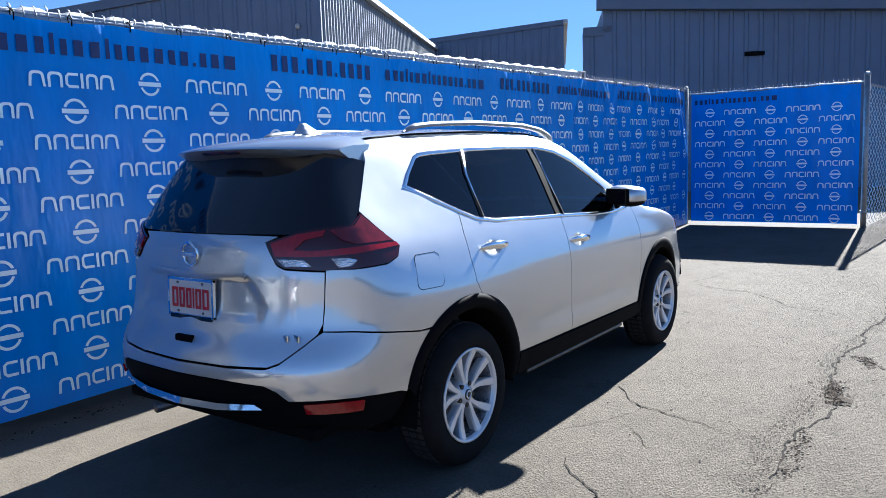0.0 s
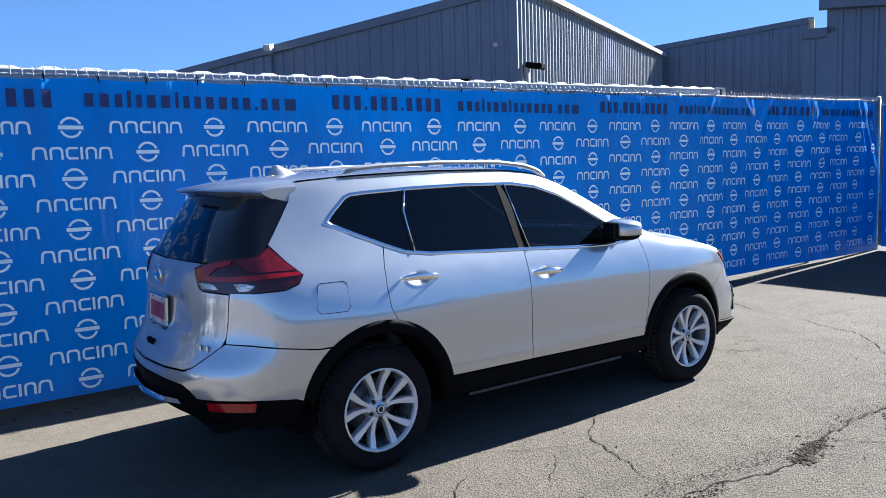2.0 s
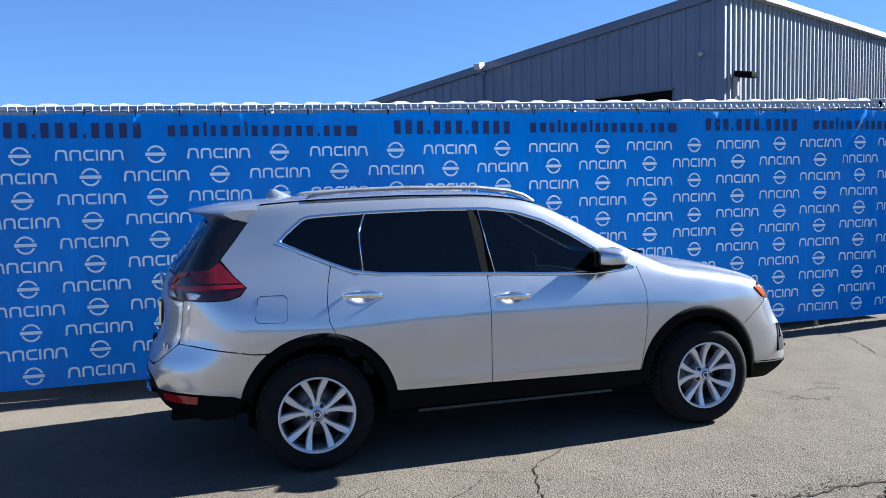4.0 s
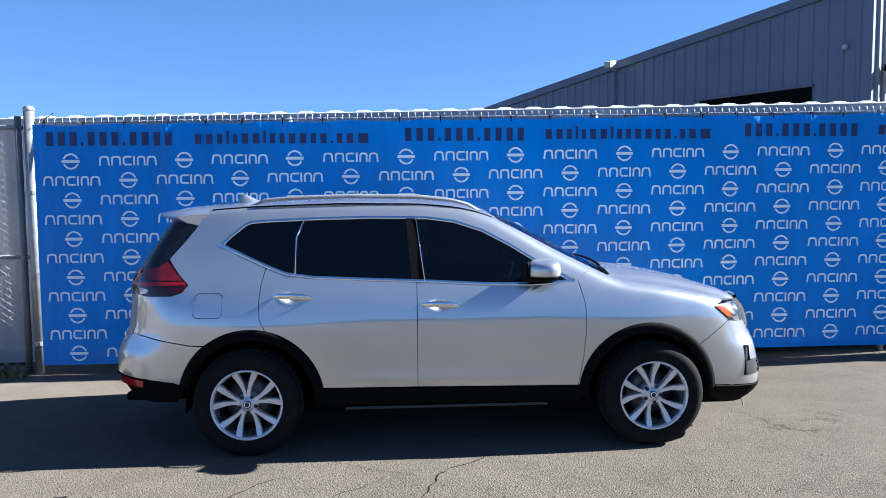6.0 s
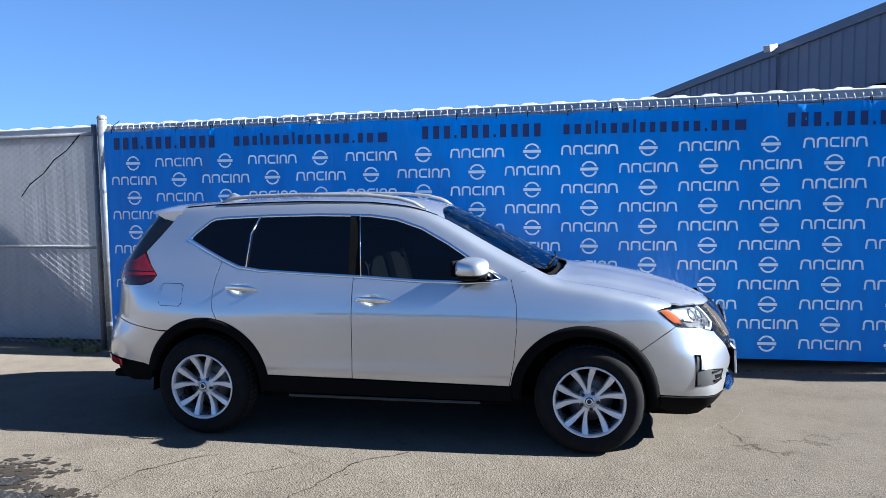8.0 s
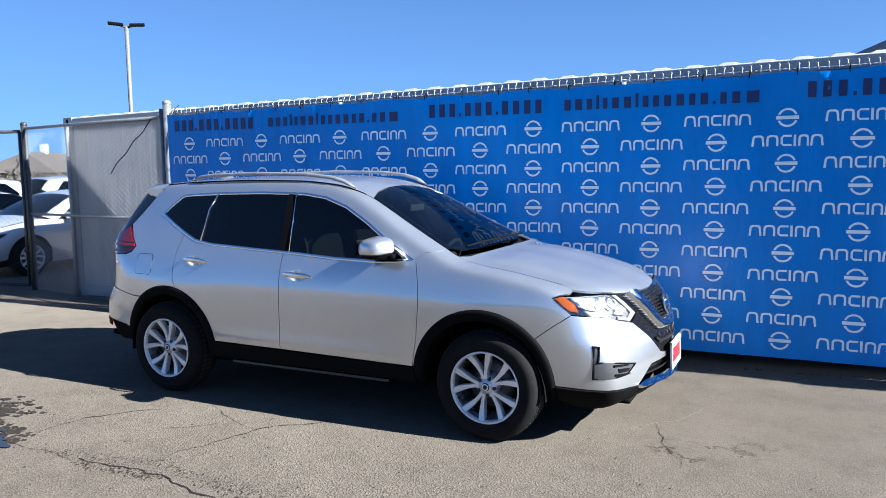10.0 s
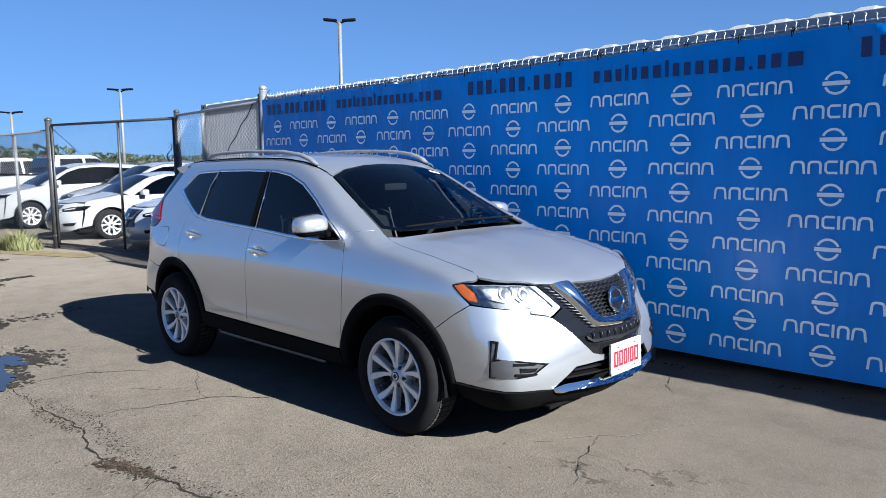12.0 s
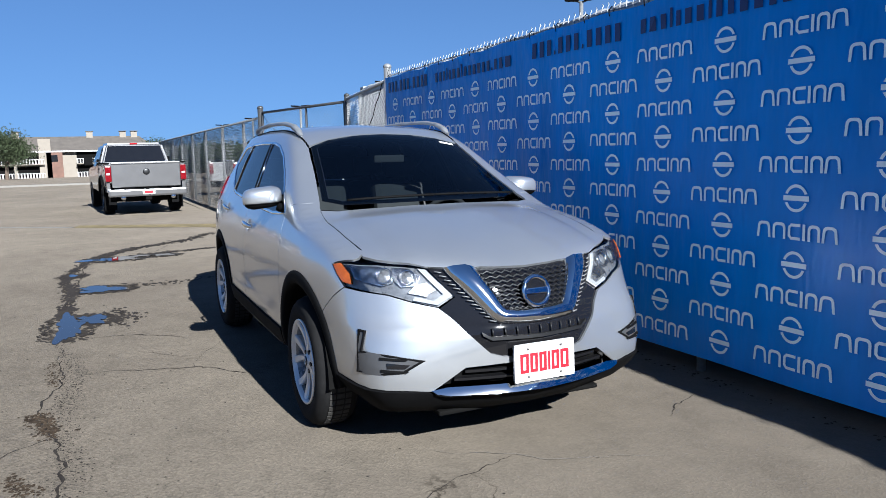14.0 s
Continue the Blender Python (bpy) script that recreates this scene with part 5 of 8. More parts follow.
def build_suv():
    car = empty("suv", pose(0, 0.018, 0))
    tagged(car, "silver mid-size SUV with alloy wheels parked beside the banner", "car")
    A_top = top_line(0.995, -1.66, 30)
    F_top = top_line(0.995, 1.84, 16)
    for s, proj in ((-1, "right"), (1, "left")):
        P = lambda name, poly, mat, label="", parent=car, **k: panel(SUV, name, poly, proj, mat, parent, label, **k)
        # doors
        rear = [(-1.225, 1.240), (-1.252, 1.136), (-1.265, 1.022), (-1.258, 0.908), (-1.225, AZ + 0.468)] + arc(AR, AZ, AO, 76, 12, 10) + [(-0.86, 0.456), (-0.2375, 0.452), (-0.2365, 0.80), (-0.2365, belt_z(-0.2365))] + [p for p in reversed(sorted(DLO_LOW)) if -1.2 < p[0] < -0.3]
        rd = P("rear_door", rear, "silver", gap=0.0008)
        fr = [(-0.2345, 0.452), (0.835, 0.437), (0.868, 0.62), (0.888, 0.835), (0.882, 0.984), (0.842, 1.138)] + [p for p in reversed(sorted(DLO_LOW)) if -0.2 < p[0] < 0.75] + [(-0.2335, belt_z(-0.2335)), (-0.2335, 0.80)]
        fd = P("front_door", fr, "silver", gap=0.0008)
        # front wing
        wing = [(0.846, 1.140)] + [(0.90, SUV.tz(0.995, roof_edge(0.995)) - 0.012)] + F_top + [(1.872, 0.976), (1.868, 0.968), (1.84, 0.9655), (1.80, 0.956), (1.772, 0.945), (1.83, 0.895), (1.887, 0.843), (1.80, 0.785)] + arc(AF, AZ, AO, 42, 171, 22) + [(0.839, 0.437), (0.871, 0.62), (0.891, 0.835), (0.885, 0.984)]
        P("fender", wing, "silver", step=(0.03, 0.022))
        # body side: quarter, pillars and roof rail in one pressing
        zc = [(SUV.rx(0.687, z), z) for z in (1.066, 1.0, 0.9, 0.811)]
        qp = [(-1.229, 1.245)] + [(-1.365, 1.310)] + DLO_TOP[:-1] + [(0.835, 1.132), (0.90, SUV.tz(0.995, roof_edge(0.995)) - 0.010)] + A_top
        qp += [(-1.70, 1.515), (-1.78, 1.41), (-1.872, 1.297), (-1.80, 1.205), (-1.728, 1.135), (-1.765, 1.088), (-1.838, 1.064), (-2.0, 1.060)] + zc + [(-2.03, 0.803), (-1.88, 0.777), (-1.70, 0.748)] + arc(AR, AZ, AO, 128, 80, 8) + [(-1.2285, AZ + 0.468), (-1.2615, 0.908), (-1.2685, 1.022), (-1.2555, 1.136)]
        quarter = P("quarter_panel", qp, "silver", step=(0.016, 0.012))
        if s < 0:
            flap = [(-1.672, 1.070), (-1.655, 1.083), (-1.520, 1.083), (-1.500, 1.068), (-1.503, 0.945), (-1.525, 0.922), (-1.672, 0.925), (-1.692, 0.945)]
            panel(SUV, "fuel_flap", flap, proj, "silver", quarter, off=0.0015, thick=0.004, step=(0.04, 0.04), gap=0.003)
            ring(SUV, "flap_gap", flap, inset(flap, 0.004), proj, "dark", quarter, off=0.0022, thick=0.0)
        # glass
        div_r = [(-0.985, 1.558), (-1.040, 1.195)]
        P("quarter_window", [(-1.530, 1.385), (-1.475, 1.440), (-1.375, 1.520), (-1.335, 1.536), (-1.25, 1.545), (-0.998, 1.556), (-1.050, 1.43), (-1.055, 1.196), (-1.21, 1.246), (-1.36, 1.312)], "glass_dark", "dark tinted glass", off=-0.004, thick=0)
        P("rear_window", [(-0.972, 1.556), (-0.546, 1.562), (-0.305, 1.56), (-0.272, 1.15), (-0.535, 1.158), (-0.92, 1.176), (-1.022, 1.190), (-1.022, 1.43)], "glass_dark", "dark tinted glass", off=-0.004, thick=0)
        P("front_window", [(-0.232, 1.557), (-0.16, 1.556), (0.03, 1.530), (0.22, 1.468), (0.41, 1.367), (0.60, 1.248), (0.78, 1.140), (0.70, 1.122), (0.52, 1.114), (0.22, 1.121), (-0.156, 1.143), (-0.178, 1.144)], "glass_side", "tinted glass", off=-0.004, thick=0)
        P("pillar_cover", [(-0.303, 1.562), (-0.234, 1.560), (-0.180, 1.142), (-0.270, 1.150)], "plastic", off=0.001)
        P("pillar_cover", [(-0.996, 1.558), (-0.974, 1.558), (-1.024, 1.43), (-1.024, 1.19), (-1.053, 1.197), (-1.048, 1.43)], "gloss_black", off=0.001)
        rod("divider_bar", [SUV.lay(proj, [(-1.036, 1.20), (-1.034, 1.43), (-0.985, 1.55)]) + np.array([0, s * 0.004, 0])], 0.006, "chrome", car)
        rod("divider_bar", [SUV.lay(proj, [(-0.182, 1.146), (-0.234, 1.555)]) + np.array([0, s * 0.004, 0])], 0.004, "chrome", car)
        loop = DLO_TOP + DLO_LOW
        ring(SUV, "window_trim", loop, inset(loop, 0.020), proj, "chrome", car, "bright chrome strip", off=0.003)
        # lower cladding
        P("sill", [(-0.87, 0.338), (-0.86, 0.451), (0.838, 0.432), (0.858, 0.335)], "plastic", off=0.012, thick=0.03)
        for nm, cx, a0, a1 in (("arch_trim", AR, 12, 158), ("arch_trim", AF, 8, 172)):
            a = arc(cx, AZ, AO, a0 - 14 if cx > 0 else a0 - 12, a1 + (8 if cx > 0 else 6), 40)
            b = arc(cx, AZ, AI, a0 - 20, a1 + 14, 40)
            ring(SUV, nm, a, b, proj, "plastic", car, "black arch trim", off=0.010, thick=0.05, closed=False)
        step = box("side_step", -0.74, 0.62, -0.030, 0.05, 0.280, 0.304, "step", car, 0.012, "grey ribbed running board")
        step.location = (0.02, s * 0.830, 0.014)
        # handles
        for x, z, door in ((-1.045, 1.052, rd), (-0.083, 0.990, fd)):
            cup = [(x - 0.005 + 0.090 * math.cos(t), z - 0.002 + 0.046 * math.sin(t)) for t in [2 * math.pi * q / 20 for q in range(20)]]
            dish(SUV, "handle_cup", cup, (x - 0.005, z - 0.002), proj, "silver", door, 0.0015)
            nh = 12
            p = SUV.lay(proj, [(x + lerp(-0.124, 0.126, k / nh), z + 0.004 - 0.010 * k / nh) for k in range(nh + 1)])
            n = SUV.normal(p)
            V, F = [], []
            for k in range(nh + 1):
                e = math.sin(math.pi * k / nh) ** 0.5
                c = p[k] + n[k] * (0.004 + 0.028 * e)
                hh, dd = 0.007 + 0.015 * e, 0.004 + 0.008 * e
                for q in range(10):
                    t = 2 * math.pi * q / 10
                    V.append(Vector(c + n[k] * dd * math.cos(t) + np.array([0, 0, hh * math.sin(t)])))
            for k in range(nh):
                for q in range(10):
                    F.append((k * 10 + q, k * 10 + (q + 1) % 10, (k + 1) * 10 + (q + 1) % 10, (k + 1) * 10 + q))
            F += [tuple(range(10)), tuple(range(nh * 10, nh * 10 + 10))[::-1]]
            mesh_ob("handle", V, F, "chrome", door, "chrome pull handle", smooth=True)
        # wheels
        wheel(pose(1.353, s * 0.795, 0.354, 0, 0, 0 if s < 0 else 180), car, turn=0.20)
        wheel(pose(-1.353, s * 0.795, 0.354, 0, 0, 0 if s < 0 else 180), car, turn=0.05)
        # door mirror
        mir = empty("mirror")
        mir.parent = car
        mir.matrix_basis = pose(0.585, s * 0.915, 1.200, 0, 0, 22 * s)
        for nm, mt, za, zb, sc in (("cap", "silver", -0.018, 0.080, 1.0), ("lower_shell", "plastic", -0.052, -0.021, 0.96), ("repeater", "gloss_black", -0.021, -0.016, 1.01)):
            V, F = [], []
            nu, nv = 28, 10
            for j in range(nv + 1):
                z = lerp(za, zb, j / nv)
                q = 1 - abs((z - 0.014) / 0.068) ** 3.0
                rr = max(0.004, q) ** (1 / 3.6) * sc
                for i in range(nu):
                    a = 2 * math.pi * i / nu
                    cx, cy = math.copysign(abs(math.cos(a)) ** 0.85, math.cos(a)), math.copysign(abs(math.sin(a)) ** 0.6, math.sin(a))
                    x = 0.122 * cx * rr * (1.0 if cx > 0 else 0.75)
                    V.append((x + 0.012 * cy * s, 0.116 * cy * rr, z - 0.012 * cy * s * 0.5))
            for j in range(nv):
                for i in range(nu):
                    F.append((j * nu + i, j * nu + (i + 1) % nu, (j + 1) * nu + (i + 1) % nu, (j + 1) * nu + i))
            F += [tuple(range(nu))[::-1], tuple(range(nv * nu, nv * nu + nu))]
            mesh_ob(nm, V, F, mt, mir, smooth=True)
        bm = bmesh.new()
        add_box(bm, -0.012, 0.012, -0.100, 0.100, -0.050, 0.056, 0.010, pose(-0.080, 0, 0.012, 0, 0, 0))
        back = part("housing", bm, "plastic", mir, "black mirror housing")
        bm = bmesh.new()
        add_box(bm, -0.004, 0.004, -0.088, 0.088, -0.042, 0.048, 0.003, pose(-0.092, 0, 0.012, 0, 0, 0))
        part("mirror_glass", bm, "gloss_black", back, "dark mirror glass")
        rod("arm", [[(0.02, -s * 0.10, -0.045), (0.05, -s * 0.17, -0.075)]], 0.028, "plastic", mir)
        # roof rail
        xs = [-1.34, -1.25, -1.1, -0.7, -0.2, 0.02, 0.13, 0.22]
        hs = [0.0, 0.022, 0.030, 0.032, 0.032, 0.029, 0.018, 0.0]
        pts = [(x, s * (roof_edge(x) + 0.005), SUV.tz(x, roof_edge(x)) + h + 0.012) for x, h in zip(xs, hs)]
        fine = [Vector(pts[i]).lerp(Vector(pts[i + 1]), k / 5) for i in range(len(pts) - 1) for k in range(5)] + [Vector(pts[-1])]
        V, F = [], []
        for i, p in enumerate(fine):
            e = min(1, 0.35 + min(i, len(fine) - 1 - i) / 5)
            for dy, dz in ((-0.024, -0.006), (-0.020, 0.014), (0.0, 0.021), (0.020, 0.014), (0.024, -0.006)):
                V.append((p.x, p.y + dy * e, p.z + dz * e))
        for i in range(len(fine) - 1):
            for k in range(5):
                F.append((i * 5 + k, i * 5 + (k + 1) % 5, (i + 1) * 5 + (k + 1) % 5, (i + 1) * 5 + k))
        F += [(0, 1, 2, 3, 4), tuple(range(len(V) - 5, len(V)))[::-1]]
        mesh_ob("roof_rail", V, F, "galv", car, "silver roof rail", smooth=True)
        rod("roof_ditch", [[(x, s * (roof_edge(x) + 0.004), SUV.tz(x, roof_edge(x)) - 0.002) for x in np.linspace(-1.62, 0.30, 30)]], 0.007, "plastic", car)
        # dark inner skin behind the panel gaps
        panel(SUV, "inner_skin", [(-0.87, 0.34), (0.86, 0.34)] + arc(AF, AZ, AO + 0.01, 172, 45, 10) + [(1.80, 0.93), (0.85, 1.10), (-1.22, 1.20), (-1.7, 1.1), (-2.0, 0.9), (-1.7, 0.74)] + arc(AR, AZ, AO + 0.01, 130, 12, 10), proj, "dark", car, off=-0.03, thick=0, step=(0.15, 0.1))
    # top panels
    hood_front = [(1.872, -0.718), (1.935, -0.668), (1.99, -0.60), (2.08, -0.48), (2.15, -0.33), (2.185, -0.16), (2.195, 0.0), (2.185, 0.16), (2.15, 0.33), (2.08, 0.48), (1.99, 0.60), (1.935, 0.668), (1.872, 0.718)]
    side_r = [(x, -roof_edge(x)) for x in (1.08, 1.2, 1.3, 1.45, 1.6, 1.7, 1.8)]
    hood = side_r + hood_front + [(x, -y) for x, y in reversed(side_r)] + [(1.125, 0.60), (1.165, 0.3), (1.18, 0.0), (1.165, -0.3), (1.125, -0.60)]
    panel(SUV, "hood", hood, "top", "silver", car, gap=0.003, step=(0.04, 0.05))
    edge = [(x, -roof_edge(x) + 0.012) for x in np.linspace(0.37, 0.985, 12)]
    ws = edge + [(1.06, -0.55), (1.105, -0.3), (1.12, 0), (1.105, 0.3), (1.06, 0.55)] + [(x, -y) for x, y in reversed(edge)] + [(0.315, 0.4), (0.29, 0.2), (0.285, 0), (0.29, -0.2), (0.315, -0.4)]
    panel(SUV, "windscreen", ws, "top", "glass_front", car, "clear windscreen glass", off=-0.002, thick=0)
    band = inset(ws, 0.04)
    ring(SUV, "screen_frit", ws, band, "top", "gloss_black", car, off=-0.004, thick=0.002)
    panel(SUV, "sticker", [(0.365, 0.40), (0.395, 0.40), (0.405, 0.50), (0.375, 0.50)], "top", "plate", car, "small pale inspection sticker", off=0.001, thick=0, step=(0.05, 0.05))
    cowl = [(0.97, -0.735), (1.00, -0.70), (1.065, -0.55), (1.11, -0.3), (1.125, 0), (1.11, 0.3), (1.065, 0.55), (1.00, 0.70), (0.97, 0.735), (1.09, 0.735), (1.125, 0.595), (1.165, 0.3), (1.18, 0), (1.165, -0.3), (1.125, -0.595), (1.09, -0.735)]
    panel(SUV, "cowl", cowl, "top", "plastic", car, "black cowl", off=-0.04, thick=0)
    roof_r = [(x, -roof_edge(x) + 0.004) for x in np.linspace(-1.64, 0.355, 22)]
    roof = roof_r + [(0.31, -0.4), (0.28, -0.2), (0.275, 0), (0.28, 0.2), (0.31, 0.4)] + [(x, -y) for x, y in reversed(roof_r)] + [(-1.675, 0.3), (-1.69, 0), (-1.675, -0.3)]
    panel(SUV, "roof", roof, "top", "silver", car, step=(0.06, 0.05))
    # spoiler
    V, F = [], []
    ys = np.linspace(-0.565, 0.565, 25)
    for y in ys:
        q = abs(y) / 0.565
        zr = SUV.tz(-1.64, min(abs(y), 0.53)) - 0.02 * max(0, (abs(y) - 0.53) / 0.035)
        x0, x1, z1 = -1.64, -2.075 + 0.23 * q ** 3, 1.598 - 0.022 * q * q
        V += [(x0, y, zr + 0.003), (lerp(x0, x1, 0.5), y, lerp(zr, z1, 0.42) + 0.006), (x1 + 0.012, y, z1), (x1, y, z1 - 0.010), (x1 + 0.02, y, z1 - 0.022), (x1 + lerp(0.16, 0.07, q), y, z1 - lerp(0.060, 0.05, q)), (x0 - 0.03, y, zr - 0.10)]
    for i in range(len(ys) - 1):
        for k in range(6):
            F.append((i * 7 + k, i * 7 + k + 1, (i + 1) * 7 + k + 1, (i + 1) * 7 + k))
    F += [tuple(range(7)), tuple(range(len(V) - 7, len(V)))[::-1]]
    sp = mesh_ob("spoiler", V, F, "silver", car, smooth=False)
    sp.data.polygons.foreach_set("use_smooth", [True] * len(sp.data.polygons))
    sp.data.set_sharp_from_angle(angle=radians(40))
    box("brake_lamp", -0.13, 0.13, -0.012, 0.012, -0.010, 0.010, "darkred", sp, 0.004, "dark red lamp strip", pose(-2.045, 0, 1.577, 20, 0, 90))
    # fin antenna
    V, F = [], []
    for j, (z, x0, x1, w) in enumerate(((0, -0.10, 0.10, 0.030), (0.02, -0.085, 0.055, 0.022), (0.045, -0.075, 0.0, 0.012), (0.06, -0.07, -0.03, 0.004))):
        V += [(x0, -w, z), (lerp(x0, x1, 0.6), -w * 0.8, z), (x1, 0, z), (lerp(x0, x1, 0.6), w * 0.8, z), (x0, w, z)]
    for j in range(3):
        for k in range(5):
            F.append((j * 5 + k, j * 5 + (k + 1) % 5, (j + 1) * 5 + (k + 1) % 5, (j + 1) * 5 + k))
    F.append((15, 16, 17, 18, 19))
    fin = mesh_ob("antenna_fin", V, F, "silver", car, smooth=True)
    fin.matrix_basis = pose(-1.46, 0, SUV.tz(-1.46, 0) - 0.002)
    build_rear(car)
    build_front(car)
    build_cabin(car)
    # wheel wells and floor
    for cx in (AF, AR):
        for s in (-1, 1):
            V, F = [], []
            for i in range(17):
                a = math.pi * i / 16
                for y in (0.50, 0.872):
                    V.append((cx + (AI + 0.02) * math.cos(a), s * y, 0.30 + (AI + 0.07) * math.sin(a)))
            F = [(2 * i, 2 * i + 1, 2 * i + 3, 2 * i + 2) for i in range(16)]
            F.append(tuple(range(0, 34, 2)))
            mesh_ob("wheel_liner", V, F, "dark", car)
    box("floor_pan", -1.75, 1.95, -0.66, 0.66, 0.23, 0.32, "dark", car, 0.03)
    # unseen slab added to stop sun leaking through the cabin onto the ground
    box("floor_side_sun_stop", -0.86, 0.83, -0.86, 0.86, 0.33, 0.36, "dark", car)
    box("boot_floor", -2.2, -1.7, -0.68, 0.68, 0.34, 0.40, "dark", car, 0.03)
    # trays added to stop sun leaking past the front apron
    box("undertray_sun_stop", 1.60, 2.00, -0.62, 0.62, 0.215, 0.24, "dark", car, 0.01)
    box("undertray_sun_stop", 1.98, 2.17, -0.46, 0.46, 0.222, 0.247, "dark", car, 0.01)
    box("firewall", 1.02, 1.06, -0.7, 0.7, 0.3, 1.08, "dark", car)
    rod("exhaust", [[(-1.9, 0.45, 0.31), (-2.2, 0.45, 0.31)]], 0.028, "brake", car)


def both(poly):
    """A half outline (y <= 0 side first) closed by its mirror image."""
    return poly + [(-a, b) for a, b in reversed(poly)]


def build_rear(car):
    R = lambda y, z: SUV.fy(y, z, "rear")
    S = lambda x, z: SUV.sx(x, z, -1, "rear")
    st = (0.06, 0.035)
    # tailgate below the glass
    half = [R(-0.001, 1.212), R(-0.30, 1.212), R(-0.48, 1.208), R(-0.424, 1.182), R(-0.495, 1.086), R(-0.53, 1.070), R(-0.685, 1.058), R(-0.685, 0.95), R(-0.684, 0.84), R(-0.672, 0.799), R(-0.640, 0.762), R(-0.562, 0.690), R(-0.51, 0.670), R(-0.30, 0.662), R(-0.001, 0.660)]
    half = [(a, b) for a, b in half]
    gate = panel(SUV, "tailgate", both(half), "rear", "silver", car, step=(0.016, 0.010), gap=0.002)
    # rear screen with its black side blades
    gl = [R(-0.001, 1.600), R(-0.40, 1.578), R(-0.52, 1.56), S(-1.70, 1.512), S(-1.78, 1.407), S(-1.878, 1.294), S(-1.93, 1.245), R(-0.55, 1.216), R(-0.30, 1.216), R(-0.001, 1.216)]
    panel(SUV, "rear_screen", both(gl), "rear", "gloss_black", car, "black tinted rear screen", step=st, off=-0.002)
    # bumper, silver upper part
    top = [S(-1.702, 0.742), S(-1.88, 0.771), S(-2.03, 0.797), R(-0.687, 0.807), R(-0.668, 0.790), R(-0.636, 0.754), R(-0.557, 0.682), R(-0.505, 0.662), R(-0.30, 0.654), R(-0.001, 0.652)]
    low = [R(-0.001, 0.602), R(-0.30, 0.600), R(-0.50, 0.592), R(-0.555, 0.570), R(-0.60, 0.532), S(-2.12, 0.528), S(-2.0, 0.520), S(-1.765, 0.492)] + [S(x, z) for x, z in arc(AR, AZ, AO + 0.002, 166, 130, 6)]
    h = top[::-1] + low[::-1]
    panel(SUV, "rear_bumper", both(h), "rear", "silver", car, step=st, gap=0.001)
    lo = [R(-0.001, 0.598), R(-0.30, 0.596), R(-0.50, 0.588), R(-0.555, 0.566), R(-0.60, 0.528), S(-2.12, 0.524), S(-2.0, 0.516), S(-1.765, 0.488), S(-1.79, 0.40), S(-1.83, 0.335), S(-2.0, 0.325), S(-2.12, 0.345), R(-0.6, 0.375), R(-0.3, 0.40), R(-0.001, 0.40)]
    panel(SUV, "lower_bumper", both(lo), "rear", "plastic", car, "black lower bumper", step=st, tilt=(0.32, 0.60, -0.05, 0.004))
    sk = [R(-0.001, 0.488), R(-0.25, 0.492), R(-0.45, 0.508), R(-0.49, 0.488), R(-0.25, 0.462), R(-0.001, 0.456)]
    panel(SUV, "skid_strip", both(sk), "rear", "chrome", car, "bright skid strip", step=(0.06, 0.012), thick=0.04, tilt=(0.456, 0.508, 0.03, 0.006))
    for s in (-1, 1):
        fl = lambda q: [(s * -a, b) for a, b in q]
        lamp = fl([R(-0.428, 1.182), R(-0.55, 1.220), R(-0.62, 1.238), S(-1.95, 1.246), S(-1.875, 1.288), S(-1.80, 1.203), S(-1.732, 1.134), S(-1.768, 1.091), S(-1.838, 1.067), S(-2.0, 1.063), R(-0.685, 1.062), R(-0.53, 1.074), R(-0.498, 1.090)])
        tl = panel(SUV, "tail_lamp", lamp, "rear", "darkred", car, "smoked red tail lamp", step=st, off=0.006, thick=0.03, gap=0.002)
        up = fl([R(-0.455, 1.176), R(-0.56, 1.212), R(-0.66, 1.228), R(-0.66, 1.205), R(-0.60, 1.190), R(-0.565, 1.150), R(-0.66, 1.146), S(-2.05, 1.150), S(-1.92, 1.152), S(-1.75, 1.150), S(-1.742, 1.134), S(-1.95, 1.126), R(-0.66, 1.122), R(-0.485, 1.124)])
        panel(SUV, "red_lens", up, "rear", "red", tl, "bright red lens", step=st, off=0.010, thick=0.004)
        sd = fl([R(-0.672, 1.226), S(-2.02, 1.230), S(-1.94, 1.236), S(-1.880, 1.276), S(-1.81, 1.200), S(-1.768, 1.160), S(-1.97, 1.162), S(-2.02, 1.185)])
        panel(SUV, "red_lens", sd, "rear", "truckred", tl, "dim red lens", step=st, off=0.010, thick=0.004)
        for q in ([R(-0.495, 1.113), R(-0.605, 1.111), R(-0.640, 1.082), R(-0.535, 1.084)], [R(-0.700, 1.112), S(-2.02, 1.112), S(-1.985, 1.098), S(-2.01, 1.076), R(-0.725, 1.074)]):
            panel(SUV, "white_lens", fl(q), "rear", "reflector", tl, "clear reversing lens", step=(0.03, 0.03), off=0.010, thick=0.004)
        rf = fl([R(-0.655, 0.518), R(-0.72, 0.518), S(-2.10, 0.516), S(-2.03, 0.510), S(-2.035, 0.466), S(-2.10, 0.468), R(-0.72, 0.472), R(-0.66, 0.476)])
        panel(SUV, "reflector", rf, "rear", "red", car, "red reflector", step=st, off=0.008, thick=0.01)
    # plate, its recess ledge, badge, release handle, trim letters
    ledge = [R(-0.001, 1.046), R(-0.33, 1.052), R(-0.352, 1.040), R(-0.335, 1.026), R(-0.001, 1.018)]
    panel(SUV, "plate_ledge", both(ledge), "rear", "silver", car, step=st, off=0.012, thick=0.014)
    p = empty("license_plate")
    p.parent = car
